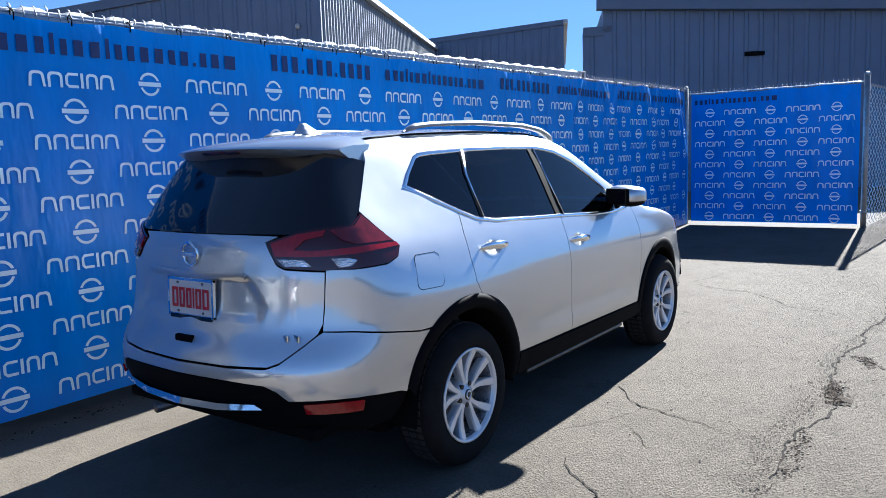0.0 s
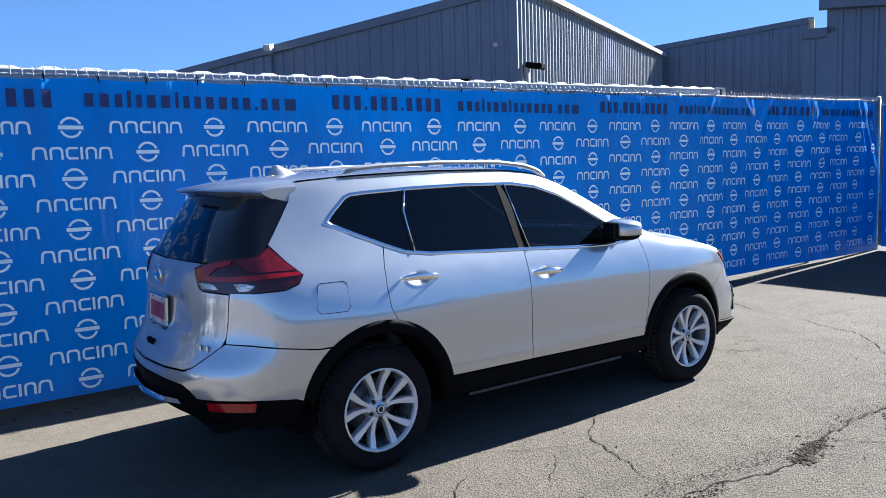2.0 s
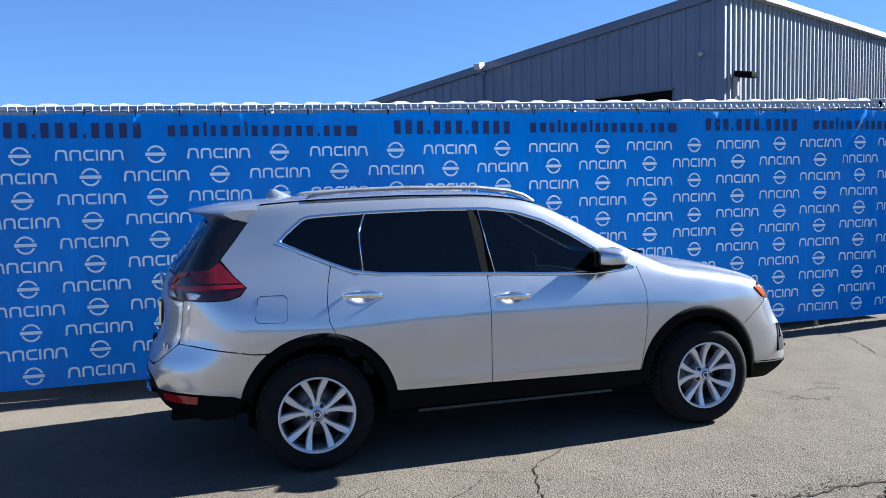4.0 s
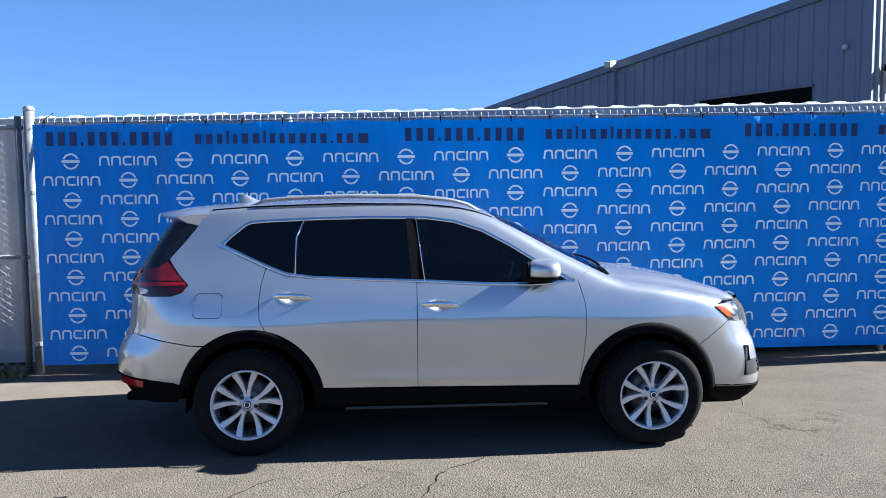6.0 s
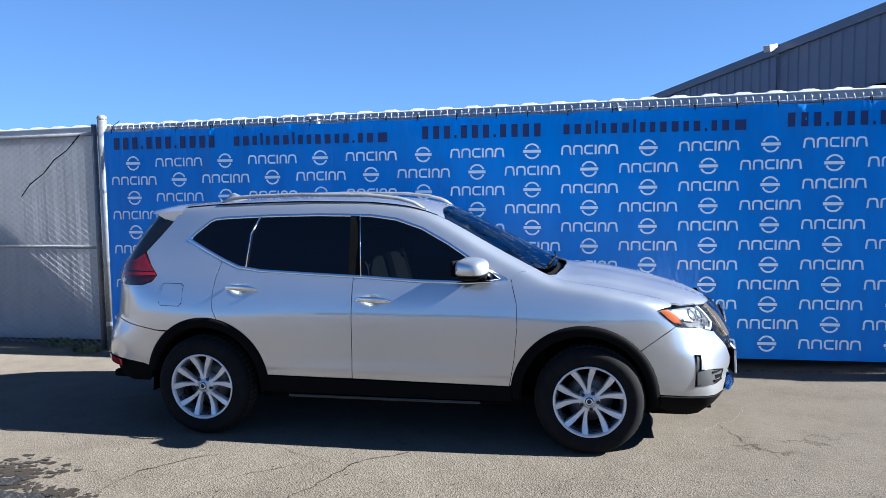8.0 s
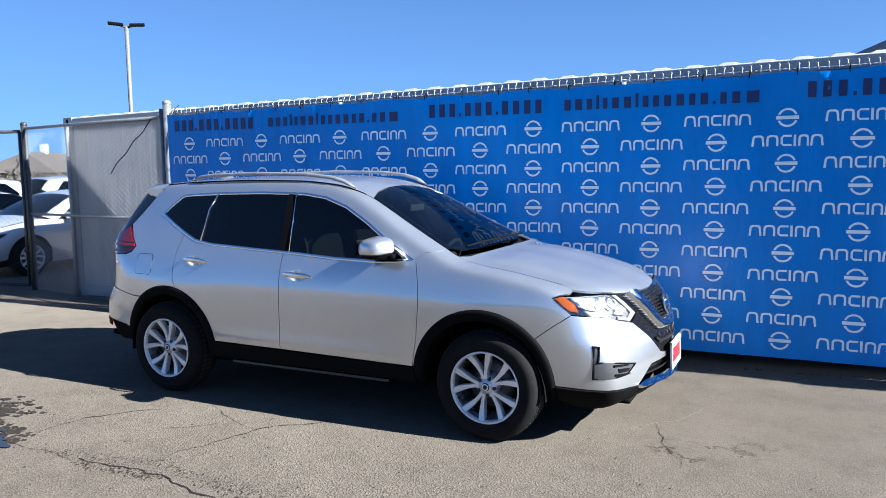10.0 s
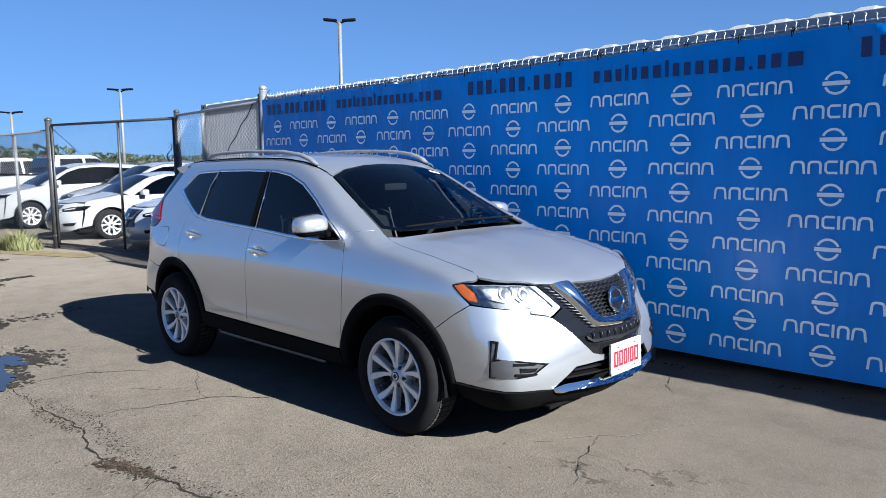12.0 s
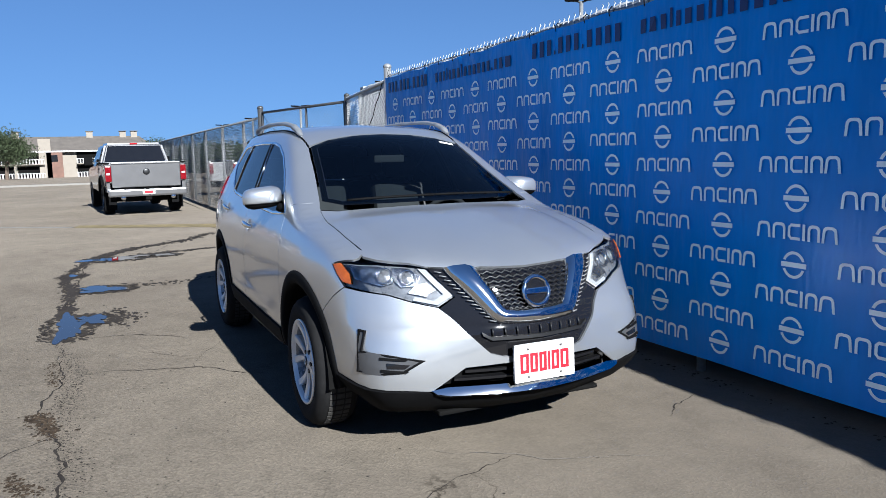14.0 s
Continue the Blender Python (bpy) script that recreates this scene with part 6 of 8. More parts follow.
    p.matrix_basis = pose(SUV.rx(0, 0.93) - 0.012, 0.0, 0.925, 0, 3, 0)
    plate_parts(p, -1)
    badge(car, pose(SUV.rx(0, 1.125) - 0.012, 0, 1.122, 0, -4, 0), 0.052, -1)
    box("release_handle", -0.06, 0.06, -0.018, 0.018, -0.016, 0.016, "dark", car, 0.008, "dark release recess", pose(SUV.rx(0, 0.748) + 0.008, 0.0, 0.748, 0, 0, 90))
    for k, w in ((0, 0.035), (1, 0.04)):
        box("trim_badge", -w / 2, w / 2, -0.004, 0.004, -0.014, 0.014, "chrome", car, 0.002, "small bright trim badge", pose(SUV.rx(-0.555 - 0.045 * k, 0.785) - 0.003, -0.555 - 0.045 * k, 0.785, 0, 0, 90 - 14))


def plate_parts(p, s):
    """A dealer plate: white board, dark frame and six red blocks; s: the way it faces along x."""
    box("board", -0.004, 0.004, -0.155, 0.155, -0.080, 0.080, "plate", p, 0.003)
    for a in ((-0.166, 0.166, 0.076, 0.090), (-0.166, 0.166, -0.090, -0.076), (-0.166, -0.152, -0.090, 0.090), (0.152, 0.166, -0.090, 0.090)):
        box("frame", -0.007, 0.007, a[0], a[1], a[2], a[3], "chrome" if s < 0 else "plate", p, 0.002)
    x = s * 0.0065
    widths = (0.046, 0.042, 0.04, 0.012, 0.042, 0.046)
    y = -s * 0.0 - sum(widths) / 2 - 0.02
    for w in widths:
        yy = (y + w / 2) * s
        o, i = cell_ring(-w / 2, w / 2, 0.092, 0.015)
        if w < 0.02:
            mesh_ob("red_block", [(x, yy + a, b - 0.002) for a, b in o], [(0, 1, 2, 3)], "platered", p)
        else:
            V = [(x, yy + a, b - 0.002) for a, b in o] + [(x, yy + a, b - 0.002) for a, b in i]
            mesh_ob("red_block", V, [(k, (k + 1) % 4, 4 + (k + 1) % 4, 4 + k) for k in range(4)], "platered", p)
        y += w + 0.008
    if s < 0:
        box("dark_strip", -0.008, 0.008, -0.15, 0.15, -0.100, -0.080, "gloss_black", p, 0.002)
    for a in (-0.09, 0.09):
        for b in (-0.066, 0.066):
            rod("screw", [[(s * 0.003, a, b), (s * 0.009, a, b)]], 0.006, "brake", p)


def badge(car, m, r, s):
    """A round bright badge with a bar."""
    b = empty("badge")
    b.parent = car
    b.matrix_basis = m
    pts = [(0, r * math.cos(t), r * math.sin(t)) for t in [2 * math.pi * i / 28 for i in range(28)]]
    rod("ring", [pts], r * 0.17, "chrome", b, sides=8, closed=True)
    box("bar", -0.008, 0.008, -r * 1.12, r * 1.12, -r * 0.22, r * 0.22, "chrome", b, 0.004)


def build_front(car):
    Fp = lambda y, z: SUV.fy(y, z, "front")
    S = lambda x, z: SUV.sx(x, z, -1, "front")
    st = (0.06, 0.035)
    # bumper skin
    cut = arc(AF, AZ, AO + 0.001, 41.5, 6, 6)
    up = [S(1.888, 0.840), S(1.802, 0.782)] + [S(x, z) for x, z in cut] + [S(1.80, 0.402), S(1.98, 0.392), Fp(-0.62, 0.382), Fp(-0.52, 0.372), Fp(-0.37, 0.478), Fp(-0.20, 0.487), Fp(-0.001, 0.488)]
    dn = [Fp(-0.001, 0.518), Fp(-0.19, 0.520), Fp(-0.255, 0.540), Fp(-0.40, 0.700), Fp(-0.455, 0.752), Fp(-0.56, 0.778), Fp(-0.66, 0.812)]
    panel(SUV, "front_bumper", both(dn + up), "front", "silver", car, step=st, gap=0.001)
    # black lower apron
    ap = [Fp(-0.001, 0.345), Fp(-0.50, 0.352), Fp(-0.54, 0.372), Fp(-0.62, 0.378), S(1.98, 0.388), S(1.80, 0.398), S(1.80, 0.285), S(1.90, 0.215), Fp(-0.62, 0.203), Fp(-0.40, 0.200), Fp(-0.001, 0.200)]
    panel(SUV, "lower_apron", both(ap), "front", "plastic", car, "black lower apron", step=st, tilt=(0.22, 0.39, -0.05, 0.012))
    sk = [Fp(-0.001, 0.385), Fp(-0.45, 0.388), Fp(-0.525, 0.372), Fp(-0.50, 0.350), Fp(-0.44, 0.338), Fp(-0.001, 0.332)]
    panel(SUV, "skid_strip", both(sk), "front", "chrome", car, "bright skid strip", step=(0.06, 0.015), thick=0.05, tilt=(0.335, 0.388, 0.045, 0.006))
    # lower intake
    it = [Fp(-0.001, 0.484), Fp(-0.20, 0.483), Fp(-0.365, 0.474), Fp(-0.515, 0.376), Fp(-0.44, 0.389), Fp(-0.001, 0.387)]
    panel(SUV, "lower_intake", both(it), "front", "dark", car, "dark lower intake", step=st, off=-0.05, thick=0)
    for z, w in ((0.455, 0.37), (0.418, 0.42)):
        q = [Fp(-0.001, z + 0.008), Fp(-w, z + 0.006), Fp(-w, z - 0.006), Fp(-0.001, z - 0.006)]
        panel(SUV, "intake_bar", both(q), "front", "gloss_black", car, step=st, off=-0.018, thick=0.03)
    # grille: dark surround, mesh, chrome U
    bk = [Fp(-0.001, 0.935), Fp(-0.30, 0.935), Fp(-0.465, 0.930), Fp(-0.375, 0.800), Fp(-0.452, 0.748), Fp(-0.40, 0.696), Fp(-0.255, 0.536), Fp(-0.19, 0.516), Fp(-0.001, 0.514)]
    panel(SUV, "grille_surround", both(bk), "front", "gloss_black", car, "gloss black grille surround", step=st, off=-0.012, thick=0)
    o = [Fp(-0.40, 0.925), Fp(-0.31, 0.80), Fp(-0.235, 0.700), Fp(-0.20, 0.677), Fp(-0.10, 0.670), Fp(-0.001, 0.668)]
    i = [Fp(-0.262, 0.925), Fp(-0.212, 0.832), Fp(-0.166, 0.752), Fp(-0.148, 0.737), Fp(-0.10, 0.732), Fp(-0.001, 0.731)]
    o, i = finer(o, 6), finer(i, 6)
    oo, ii = o + [(-a, b) for a, b in reversed(o)], i + [(-a, b) for a, b in reversed(i)]
    ring(SUV, "chrome_frame", oo, ii, "front", "chrome", car, "broad chrome U frame", off=0.028, thick=0.03, closed=False)
    # mesh bars inside the U and slats outside
    for k in range(9):
        z = 0.738 + 0.0205 * k
        w = np.interp(z, [0.722, 0.745, 0.83, 0.925], [0.150, 0.170, 0.22, 0.27])
        n = 22
        pts = [SUV.lay("front", [Fp(lerp(-w, w, q / n), z + 0.005 * math.cos(math.pi * q * 1.0))])[0] + np.array([0.006, 0, 0]) for q in range(n + 1)]
        rod("grille_bar", [pts], 0.0036, "alloy_dark", car, sides=6)
    for s in (-1, 1):
        for k in range(13):
            t = k / 12
            y0, z0 = lerp(-0.445, -0.245, t), lerp(0.915, 0.690, t)
            a = SUV.lay("front", [Fp(y0, z0)])[0] + np.array([0.004, 0, 0])
            b = SUV.lay("front", [Fp(y0 + 0.03, z0 - 0.006)])[0] + np.array([0.004, 0, 0])
            a[1] *= -s
            b[1] *= -s
            rod("grille_slat", [[a, b]], 0.0028, "steelgrey", car, sides=6)
    for k in range(9):
        y = lerp(-0.24, 0.24, k / 8)
        a = SUV.lay("front", [Fp(y, 0.655)])[0]
        b = SUV.lay("front", [Fp(y, 0.618)])[0]
        rod("grille_slat", [[a, b]], 0.004, "alloy_dark", car, sides=6)
    q = [Fp(-0.001, 0.612), Fp(-0.25, 0.616), Fp(-0.29, 0.640), Fp(-0.285, 0.622), Fp(-0.245, 0.600), Fp(-0.001, 0.596)]
    panel(SUV, "grille_lip", both(q), "front", "alloy_dark", car, step=st, off=0.004, thick=0.02)
    badge(car, pose(SUV.lay("front", [Fp(0, 0.81)])[0][0] + 0.022, 0, 0.81, 0, -14, 0), 0.068, 1)
    bm = bmesh.new()
    bmesh.ops.create_cone(bm, cap_ends=True, segments=28, radius1=0.066, radius2=0.066, depth=0.014, matrix=pose(SUV.lay("front", [Fp(0, 0.81)])[0][0] + 0.012, 0, 0.81, 0, 76, 0))
    part("badge_backing", bm, "gloss_black", car)
    p = empty("license_plate")
    p.parent = car
    p.matrix_basis = pose(SUV.lay("front", [Fp(0, 0.50)])[0][0] + 0.022, 0.0, 0.487, 0, -2, 0)
    plate_parts(p, 1)
    box("plate_mount", -0.02, -0.004, -0.16, 0.16, -0.085, 0.085, "plastic", p, 0.004)
    for s in (-1, 1):
        fl = lambda q: [(s * -a, b) for a, b in q]
        # headlamp: housing, units, light guide, lens
        outline = [S(1.772, 0.948), S(1.84, 0.962), Fp(-0.665, 0.962), Fp(-0.56, 0.952), Fp(-0.47, 0.935), Fp(-0.375, 0.806), Fp(-0.455, 0.757), Fp(-0.56, 0.784), Fp(-0.66, 0.818), S(1.89, 0.845), S(1.83, 0.893)]
        hl = panel(SUV, "headlamp", fl(outline), "front", "lamphouse", car, "dark headlamp housing", step=st, off=-0.025, thick=0, gap=0.001)
        panel(SUV, "lens", fl(outline), "front", "glass_clear", hl, "clear lens", step=st, off=0.003, thick=0, gap=0.003)
        for q, mt, nm in (
            ([S(1.790, 0.942), S(1.835, 0.950), S(1.90, 0.905), S(1.925, 0.858), S(1.88, 0.866), S(1.835, 0.900)], "amber", "turn_lens"),
            ([S(1.865, 0.950), Fp(-0.665, 0.947), Fp(-0.625, 0.92), Fp(-0.63, 0.87), Fp(-0.68, 0.855), S(1.925, 0.885)], "reflector", "reflector"),
            ([Fp(-0.618, 0.942), Fp(-0.55, 0.936), Fp(-0.51, 0.90), Fp(-0.535, 0.855), Fp(-0.60, 0.850), Fp(-0.625, 0.88)], "reflector", "reflector"),
            ([Fp(-0.535, 0.862), Fp(-0.485, 0.868), Fp(-0.455, 0.835), Fp(-0.50, 0.805), Fp(-0.575, 0.823)], "reflector", "reflector"),
            ([Fp(-0.51, 0.935), Fp(-0.478, 0.930), Fp(-0.385, 0.808), Fp(-0.455, 0.765), Fp(-0.56, 0.790), Fp(-0.55, 0.806), Fp(-0.47, 0.786), Fp(-0.425, 0.815)], "lampwhite", "light_guide"),
        ):
            panel(SUV, nm, fl(q), "front", mt, hl, step=(0.03, 0.03), off=0.006 if nm == "turn_lens" else -0.012, thick=0.02)
        for y, z, r in ((-0.662, 0.902, 0.036), (-0.568, 0.893, 0.034)):
            c = SUV.lay("front", fl([Fp(y, z)]))
            face = Vector(SUV.normal(c)[0])
            c = Vector(c[0]) - face * 0.010
            eye = lathe([(r, -0.002), (r + 0.003, -0.005), (r + 0.006, -0.002), (r + 0.006, 0.012)], 28, "chrome", "lamp_ring", hl, "bright lamp ring")
            eye.matrix_basis = Matrix.Translation(c) @ Vector((0, -1, 0)).rotation_difference(face).to_matrix().to_4x4()
            bulb = lathe([(0.0, -0.003), (r * 0.5, 0.0), (r * 0.85, 0.004), (r, 0.010)], 28, "lamphouse", "projector", hl, "dark projector lens")
            bulb.matrix_basis = eye.matrix_basis
        # fog recess with its dark cap
        fg = [S(2.012, 0.660), S(2.052, 0.656), S(2.056, 0.565), Fp(-0.70, 0.552), Fp(-0.545, 0.522), Fp(-0.645, 0.466), Fp(-0.72, 0.460), S(2.016, 0.456)]
        fgp = panel(SUV, "fog_recess", fl(fg), "front", "satin", car, "black fog lamp blank", step=st, off=0.003, thick=0.02)
        for zb in (0.535, 0.480):
            q = [Fp(-0.735, zb + 0.006), Fp(-0.62, zb - 0.004), Fp(-0.63, zb - 0.012), Fp(-0.735, zb - 0.006)]
            panel(SUV, "trim_bar", fl(q), "front", "plastic", fgp, step=st, off=0.010, thick=0.008)
        ring(SUV, "bezel", fl(fg), fl(inset(fg, 0.010)), "front", "plastic", fgp, off=0.010, thick=0.0)
        cr = [Fp(-0.71, 0.515), Fp(-0.615, 0.505), Fp(-0.635, 0.488), Fp(-0.71, 0.490)]
        panel(SUV, "insert", fl(cr), "front", "gloss_black", fgp, step=st, off=0.007, thick=0.004)
    # wipers
    for y0, y1 in ((-0.52, 0.02), (0.02, 0.58)):
        pts = [(1.095 - 0.09 * abs(lerp(y0, y1, k / 8)) ** 2, lerp(y0, y1, k / 8), SUV.tz(1.07 - 0.12 * abs(lerp(y0, y1, k / 8)) ** 2, lerp(y0, y1, k / 8)) + 0.012) for k in range(9)]
        rod("wiper", [pts], 0.008, "plastic", car, sides=6)


def build_cabin(car):
    """What shows through the glass: seats, dash, wheel, lining."""
    for x, ys in ((0.12, (-0.36, 0.36)), (-0.78, (-0.42, 0.0, 0.42))):
        for y in ys:
            st = empty("seat")
            st.parent = car
            st.matrix_basis = pose(x, y, 0.42)
            w = 0.25 if x > 0 else 0.21
            box("cushion", -0.25, 0.27, -w, w, 0.08, 0.24, "seat", st, 0.05)
            box("backrest", -0.08, 0.08, -w, w, 0.0, 0.62, "seat", st, 0.05, m=pose(-0.26, 0, 0.20, 0, -14, 0))
            box("headrest", -0.05, 0.05, -0.13, 0.13, 0.0, 0.17, "seat", st, 0.04, m=pose(-0.43, 0, 0.85, 0, -8, 0))
    box("dashboard", 0.62, 1.02, -0.70, 0.70, 0.70, 1.02, "interior", car, 0.06)
    sw = empty("steering_wheel")
    sw.parent = car
    sw.matrix_basis = pose(0.50, 0.37, 0.98, 0, -65, 0)
    pts = [(0.185 * math.cos(t), 0.185 * math.sin(t), 0) for t in [2 * math.pi * i / 32 for i in range(32)]]
    rod("wheel_rim", [pts], 0.016, "interior", sw, closed=True)
    box("boss", -0.07, 0.07, -0.08, 0.08, -0.03, 0.02, "interior", sw, 0.02)
    box("spoke", -0.02, 0.02, -0.18, 0.18, -0.012, 0.006, "alloy_dark", sw, 0.005)
    box("headliner", -1.7, 0.20, -0.50, 0.50, 1.575, 1.59, "interior", car, 0.004)
    box("rear_mirror", 0.40, 0.425, -0.11, 0.11, 1.405, 1.455, "seat", car, 0.01)
    for s in (-1, 1):
        q = SUV.lay("right" if s < 0 else "left", [(0.80, 1.19), (0.60, 1.30), (0.41, 1.41), (0.20, 1.52), (0.0, 1.58)]) - np.array([0, s * 0.05, 0])
        rod("pillar_lining", [q], 0.035, "beige", car)
        rod("seat_belt", [[(-0.27, s * 0.66, 1.35), (-0.22, s * 0.60, 0.7)]], 0.018, "interior", car, sides=4)
    box("parcel_shelf", -2.0, -1.1, -0.62, 0.62, 0.9, 0.93, "interior", car)


build_suv()
paper = box("paper", -0.07, 0.07, -0.11, 0.11, 0.0, 0.02, "plate", None, 0.006, m=pose(0.82, -0.30, 1.022, 0, 0, 10))
tagged(paper, "white folded paper lying on the dashboard", "paper")

# ---- other parked vehicles ----
SEDAN = Body(
    side=[(0.15, 0.80), (0.28, 0.86), (0.45, 0.895), (0.65, 0.905), (0.78, 0.905), (0.88, 0.885), (0.95, 0.855), (1.10, 0.765), (1.30, 0.655), (1.42, 0.58), (1.6, 0.45)],
    taper=[(-2.5, 0.13), (-2.1, 0.05), (-1.6, 0.01), (0.9, 0.0), (1.5, 0.015), (1.9, 0.05), (2.4, 0.15)],
    gtaper=[(-2.3, 0.12), (-1.5, 0.05), (-0.8, 0.0), (0.4, 0.01), (1.0, 0.05), (2.3, 0.1)],
    top=[(-2.6, 1.0), (-2.25, 1.06), (-1.85, 1.085), (-1.2, 1.30), (-0.8, 1.40), (-0.3, 1.445), (0.1, 1.43), (0.45, 1.36), (0.85, 1.16), (1.1, 1.02), (1.3, 0.985), (1.7, 0.93), (2.1, 0.84), (2.3, 0.75), (2.5, 0.6)],
    crown=[(-2.3, 0.06), (-0.4, 0.10), (0.6, 0.10), (1.1, 0.06), (2.3, 0.12)],
    front=[(0.12, 2.25), (0.25, 2.38), (0.40, 2.42), (0.55, 2.40), (0.70, 2.33), (0.85, 2.20), (1.1, 1.9)],
    plan_f=[(0.0, 0.0), (0.3, 0.05), (0.5, 0.14), (0.7, 0.32), (0.8, 0.46), (0.9, 0.70), (1.1, 1.1)],
    rear=[(0.15, -2.2), (0.3, -2.36), (0.55, -2.42), (0.8, -2.38), (1.0, -2.34), (1.1, -2.25), (1.4, -1.7)],
    plan_r=[(0.0, 0.0), (0.4, 0.04), (0.6, 0.12), (0.75, 0.24), (0.9, 0.5), (1.1, 1.0)],
    belt=0.95, bulge=((1.40, 0.02), (-1.42, 0.02)), wheel_z=0.72)

CROSS = Body(
    side=[(0.20, 0.80), (0.30, 0.87), (0.45, 0.90), (0.75, 0.912), (0.93, 0.918), (1.07, 0.892), (1.15, 0.858), (1.40, 0.752), (1.55, 0.680), (1.66, 0.61), (1.8, 0.5)],
    taper=[(-2.5, 0.14), (-2.1, 0.055), (-1.4, 0.006), (0.9, 0.0), (1.7, 0.030), (2.0, 0.075), (2.4, 0.17)],
    gtaper=[(-2.4, 0.13), (-1.5, 0.045), (-0.3, 0.0), (0.6, 0.03), (2.4, 0.1)],
    top=[(-2.5, 1.46), (-2.1, 1.58), (-1.3, 1.665), (-0.7, 1.685), (-0.1, 1.665), (0.25, 1.58), (0.85, 1.26), (1.1, 1.13), (1.3, 1.10), (1.7, 1.03), (2.10, 0.93), (2.4, 0.80)],
    crown=[(-2.3, 0.11), (0.2, 0.115), (1.0, 0.06), (2.3, 0.10)],
    front=[(0.15, 2.20), (0.34, 2.345), (0.58, 2.350), (0.78, 2.300), (0.96, 2.20), (1.05, 2.10), (1.3, 1.7)],
    plan_f=[(0.0, 0.0), (0.2, 0.025), (0.5, 0.155), (0.7, 0.305), (0.8, 0.42), (0.9, 0.60), (1.1, 1.0)],
    rear=[(0.15, -2.18), (0.40, -2.345), (0.66, -2.368), (0.92, -2.30), (1.17, -2.26), (1.45, -2.05), (1.68, -1.86), (1.9, -1.6)],
    plan_r=[(0.0, 0.0), (0.5, 0.062), (0.7, 0.165), (0.8, 0.28), (0.9, 0.48), (1.1, 1.0)],
    belt=1.13)


def simple_car(body, m, mat, label, sedan, R=0.33, group="parked cars behind the fence"):
    """A parked car in fewer pieces: flanks, bonnet, roof, glass, lamps, wheels."""
    car = empty("car")
    tagged(car, label, "car", group)
    xf, xr = (1.40, -1.42) if sedan else (1.33, -1.33)
    ro, az = R + 0.055, R + 0.01
    b0, b1 = (0.93, 0.99) if sedan else (1.10, 1.18)
    ws_low, ws_top, rw_top, rw_low = (1.12, 0.38, -1.0, -1.85) if sedan else (1.08, 0.22, -1.78, -2.1)
    zt = 1.36 if sedan else 1.56
    hw = 0.53
    xe0, xe1 = (-2.12, 1.98) if sedan else (-2.08, 1.95)
    st = (0.12, 0.07)
    edge = lambda x: float(np.interp(x, [-2.2, -1.6, -0.6, 0.1, 0.34, 0.98, 1.3, 1.8, 2.0], [0.62, 0.56, 0.57, 0.56, 0.57, 0.67, 0.71, 0.70, 0.62]))
    for s, proj in ((-1, "right"), (1, "left")):
        low = [(xe1, 0.30)] + arc(xf, az, ro, 0, 180, 14) + [(xf - ro - 0.01, 0.22), (xr + ro + 0.01, 0.22)] + arc(xr, az, ro, 0, 180, 14) + [(xe0, 0.32)]
        top = [(xe0, b1 - 0.02), (-1.7, b1), (-0.5, lerp(b0, b1, 0.4)), (0.9, b0)] + [(x, body.tz(x, edge(x)) - 0.004) for x in np.linspace(1.15, xe1 - 0.12, 8)]
        panel(body, "flank", low + top, proj, mat, car, step=st, thick=0)
        g = [(0.88, b0 + 0.01), (-0.5, lerp(b0, b1, 0.4) + 0.01), (-1.55, b1 + 0.01)] + ([(-1.45, b1 + 0.10), (-1.0, zt - 0.04)] if sedan else [(-1.62, b1 + 0.1), (-1.35, zt - 0.03)]) + [(-0.5, zt + 0.01), (0.0, zt - 0.02), (0.35, zt - 0.13)]
        panel(body, "side_glass", g, proj, "glass_dark", car, "dark side glass", step=st, off=0.004, thick=0.0)
        fr = [(x, body.tz(x, edge(x)) - 0.003) for x in np.linspace(ws_low - 0.05, rw_low + 0.08, 26)]
        panel(body, "pillar_frame", fr + [(-1.9, b1 + 0.01), (-0.5, lerp(b0, b1, 0.4)), (0.92, b0)], proj, mat, car, step=st, thick=0, off=-0.002)
        wheel(pose(xf, s * 0.79, R, 0, 0, 0 if s < 0 else 180), car, R=R, rim=R * 0.66, spokes=5, lugs=False)
        wheel(pose(xr, s * 0.79, R, 0, 0, 0 if s < 0 else 180), car, R=R, rim=R * 0.66, spokes=5, lugs=False)
        box("mirror", -0.07, 0.07, -0.09, 0.09, -0.06, 0.06, mat, car, 0.03, m=pose(0.68, s * 0.98, b0 + 0.08))
        rod("handle", [[(-0.15, s * 0.925, b0 - 0.12), (0.03, s * 0.925, b0 - 0.12)]], 0.014, "chrome", car)
        rod("handle", [[(-1.0, s * 0.92, b0 - 0.08), (-0.82, s * 0.92, b0 - 0.08)]], 0.014, "chrome", car)
        for cx in (xf, xr):
            V = []
            for i in range(13):
                a = math.pi * i / 12
                for y in (0.5, 0.87):
                    V.append((cx + ro * math.cos(a), s * y, az + ro * math.sin(a)))
            mesh_ob("wheel_liner", V, [(2 * i, 2 * i + 1, 2 * i + 3, 2 * i + 2) for i in range(12)] + [tuple(range(0, 26, 2))], "dark", car)
        zh = 0.70 if sedan else 0.86
        q = [body.sx(xe1 - 0.22, zh + 0.06, s), body.fy(s * 0.60, zh + 0.04), body.fy(s * 0.42, zh - 0.01), body.fy(s * 0.46, zh - 0.06), body.fy(s * 0.62, zh - 0.055), body.sx(xe1 - 0.08, zh - 0.03, s)]
        panel(body, "headlamp", q, "front", "glass_dark", car, "dark glazed headlamp", step=(0.1, 0.06), off=0.006, thick=0.01)
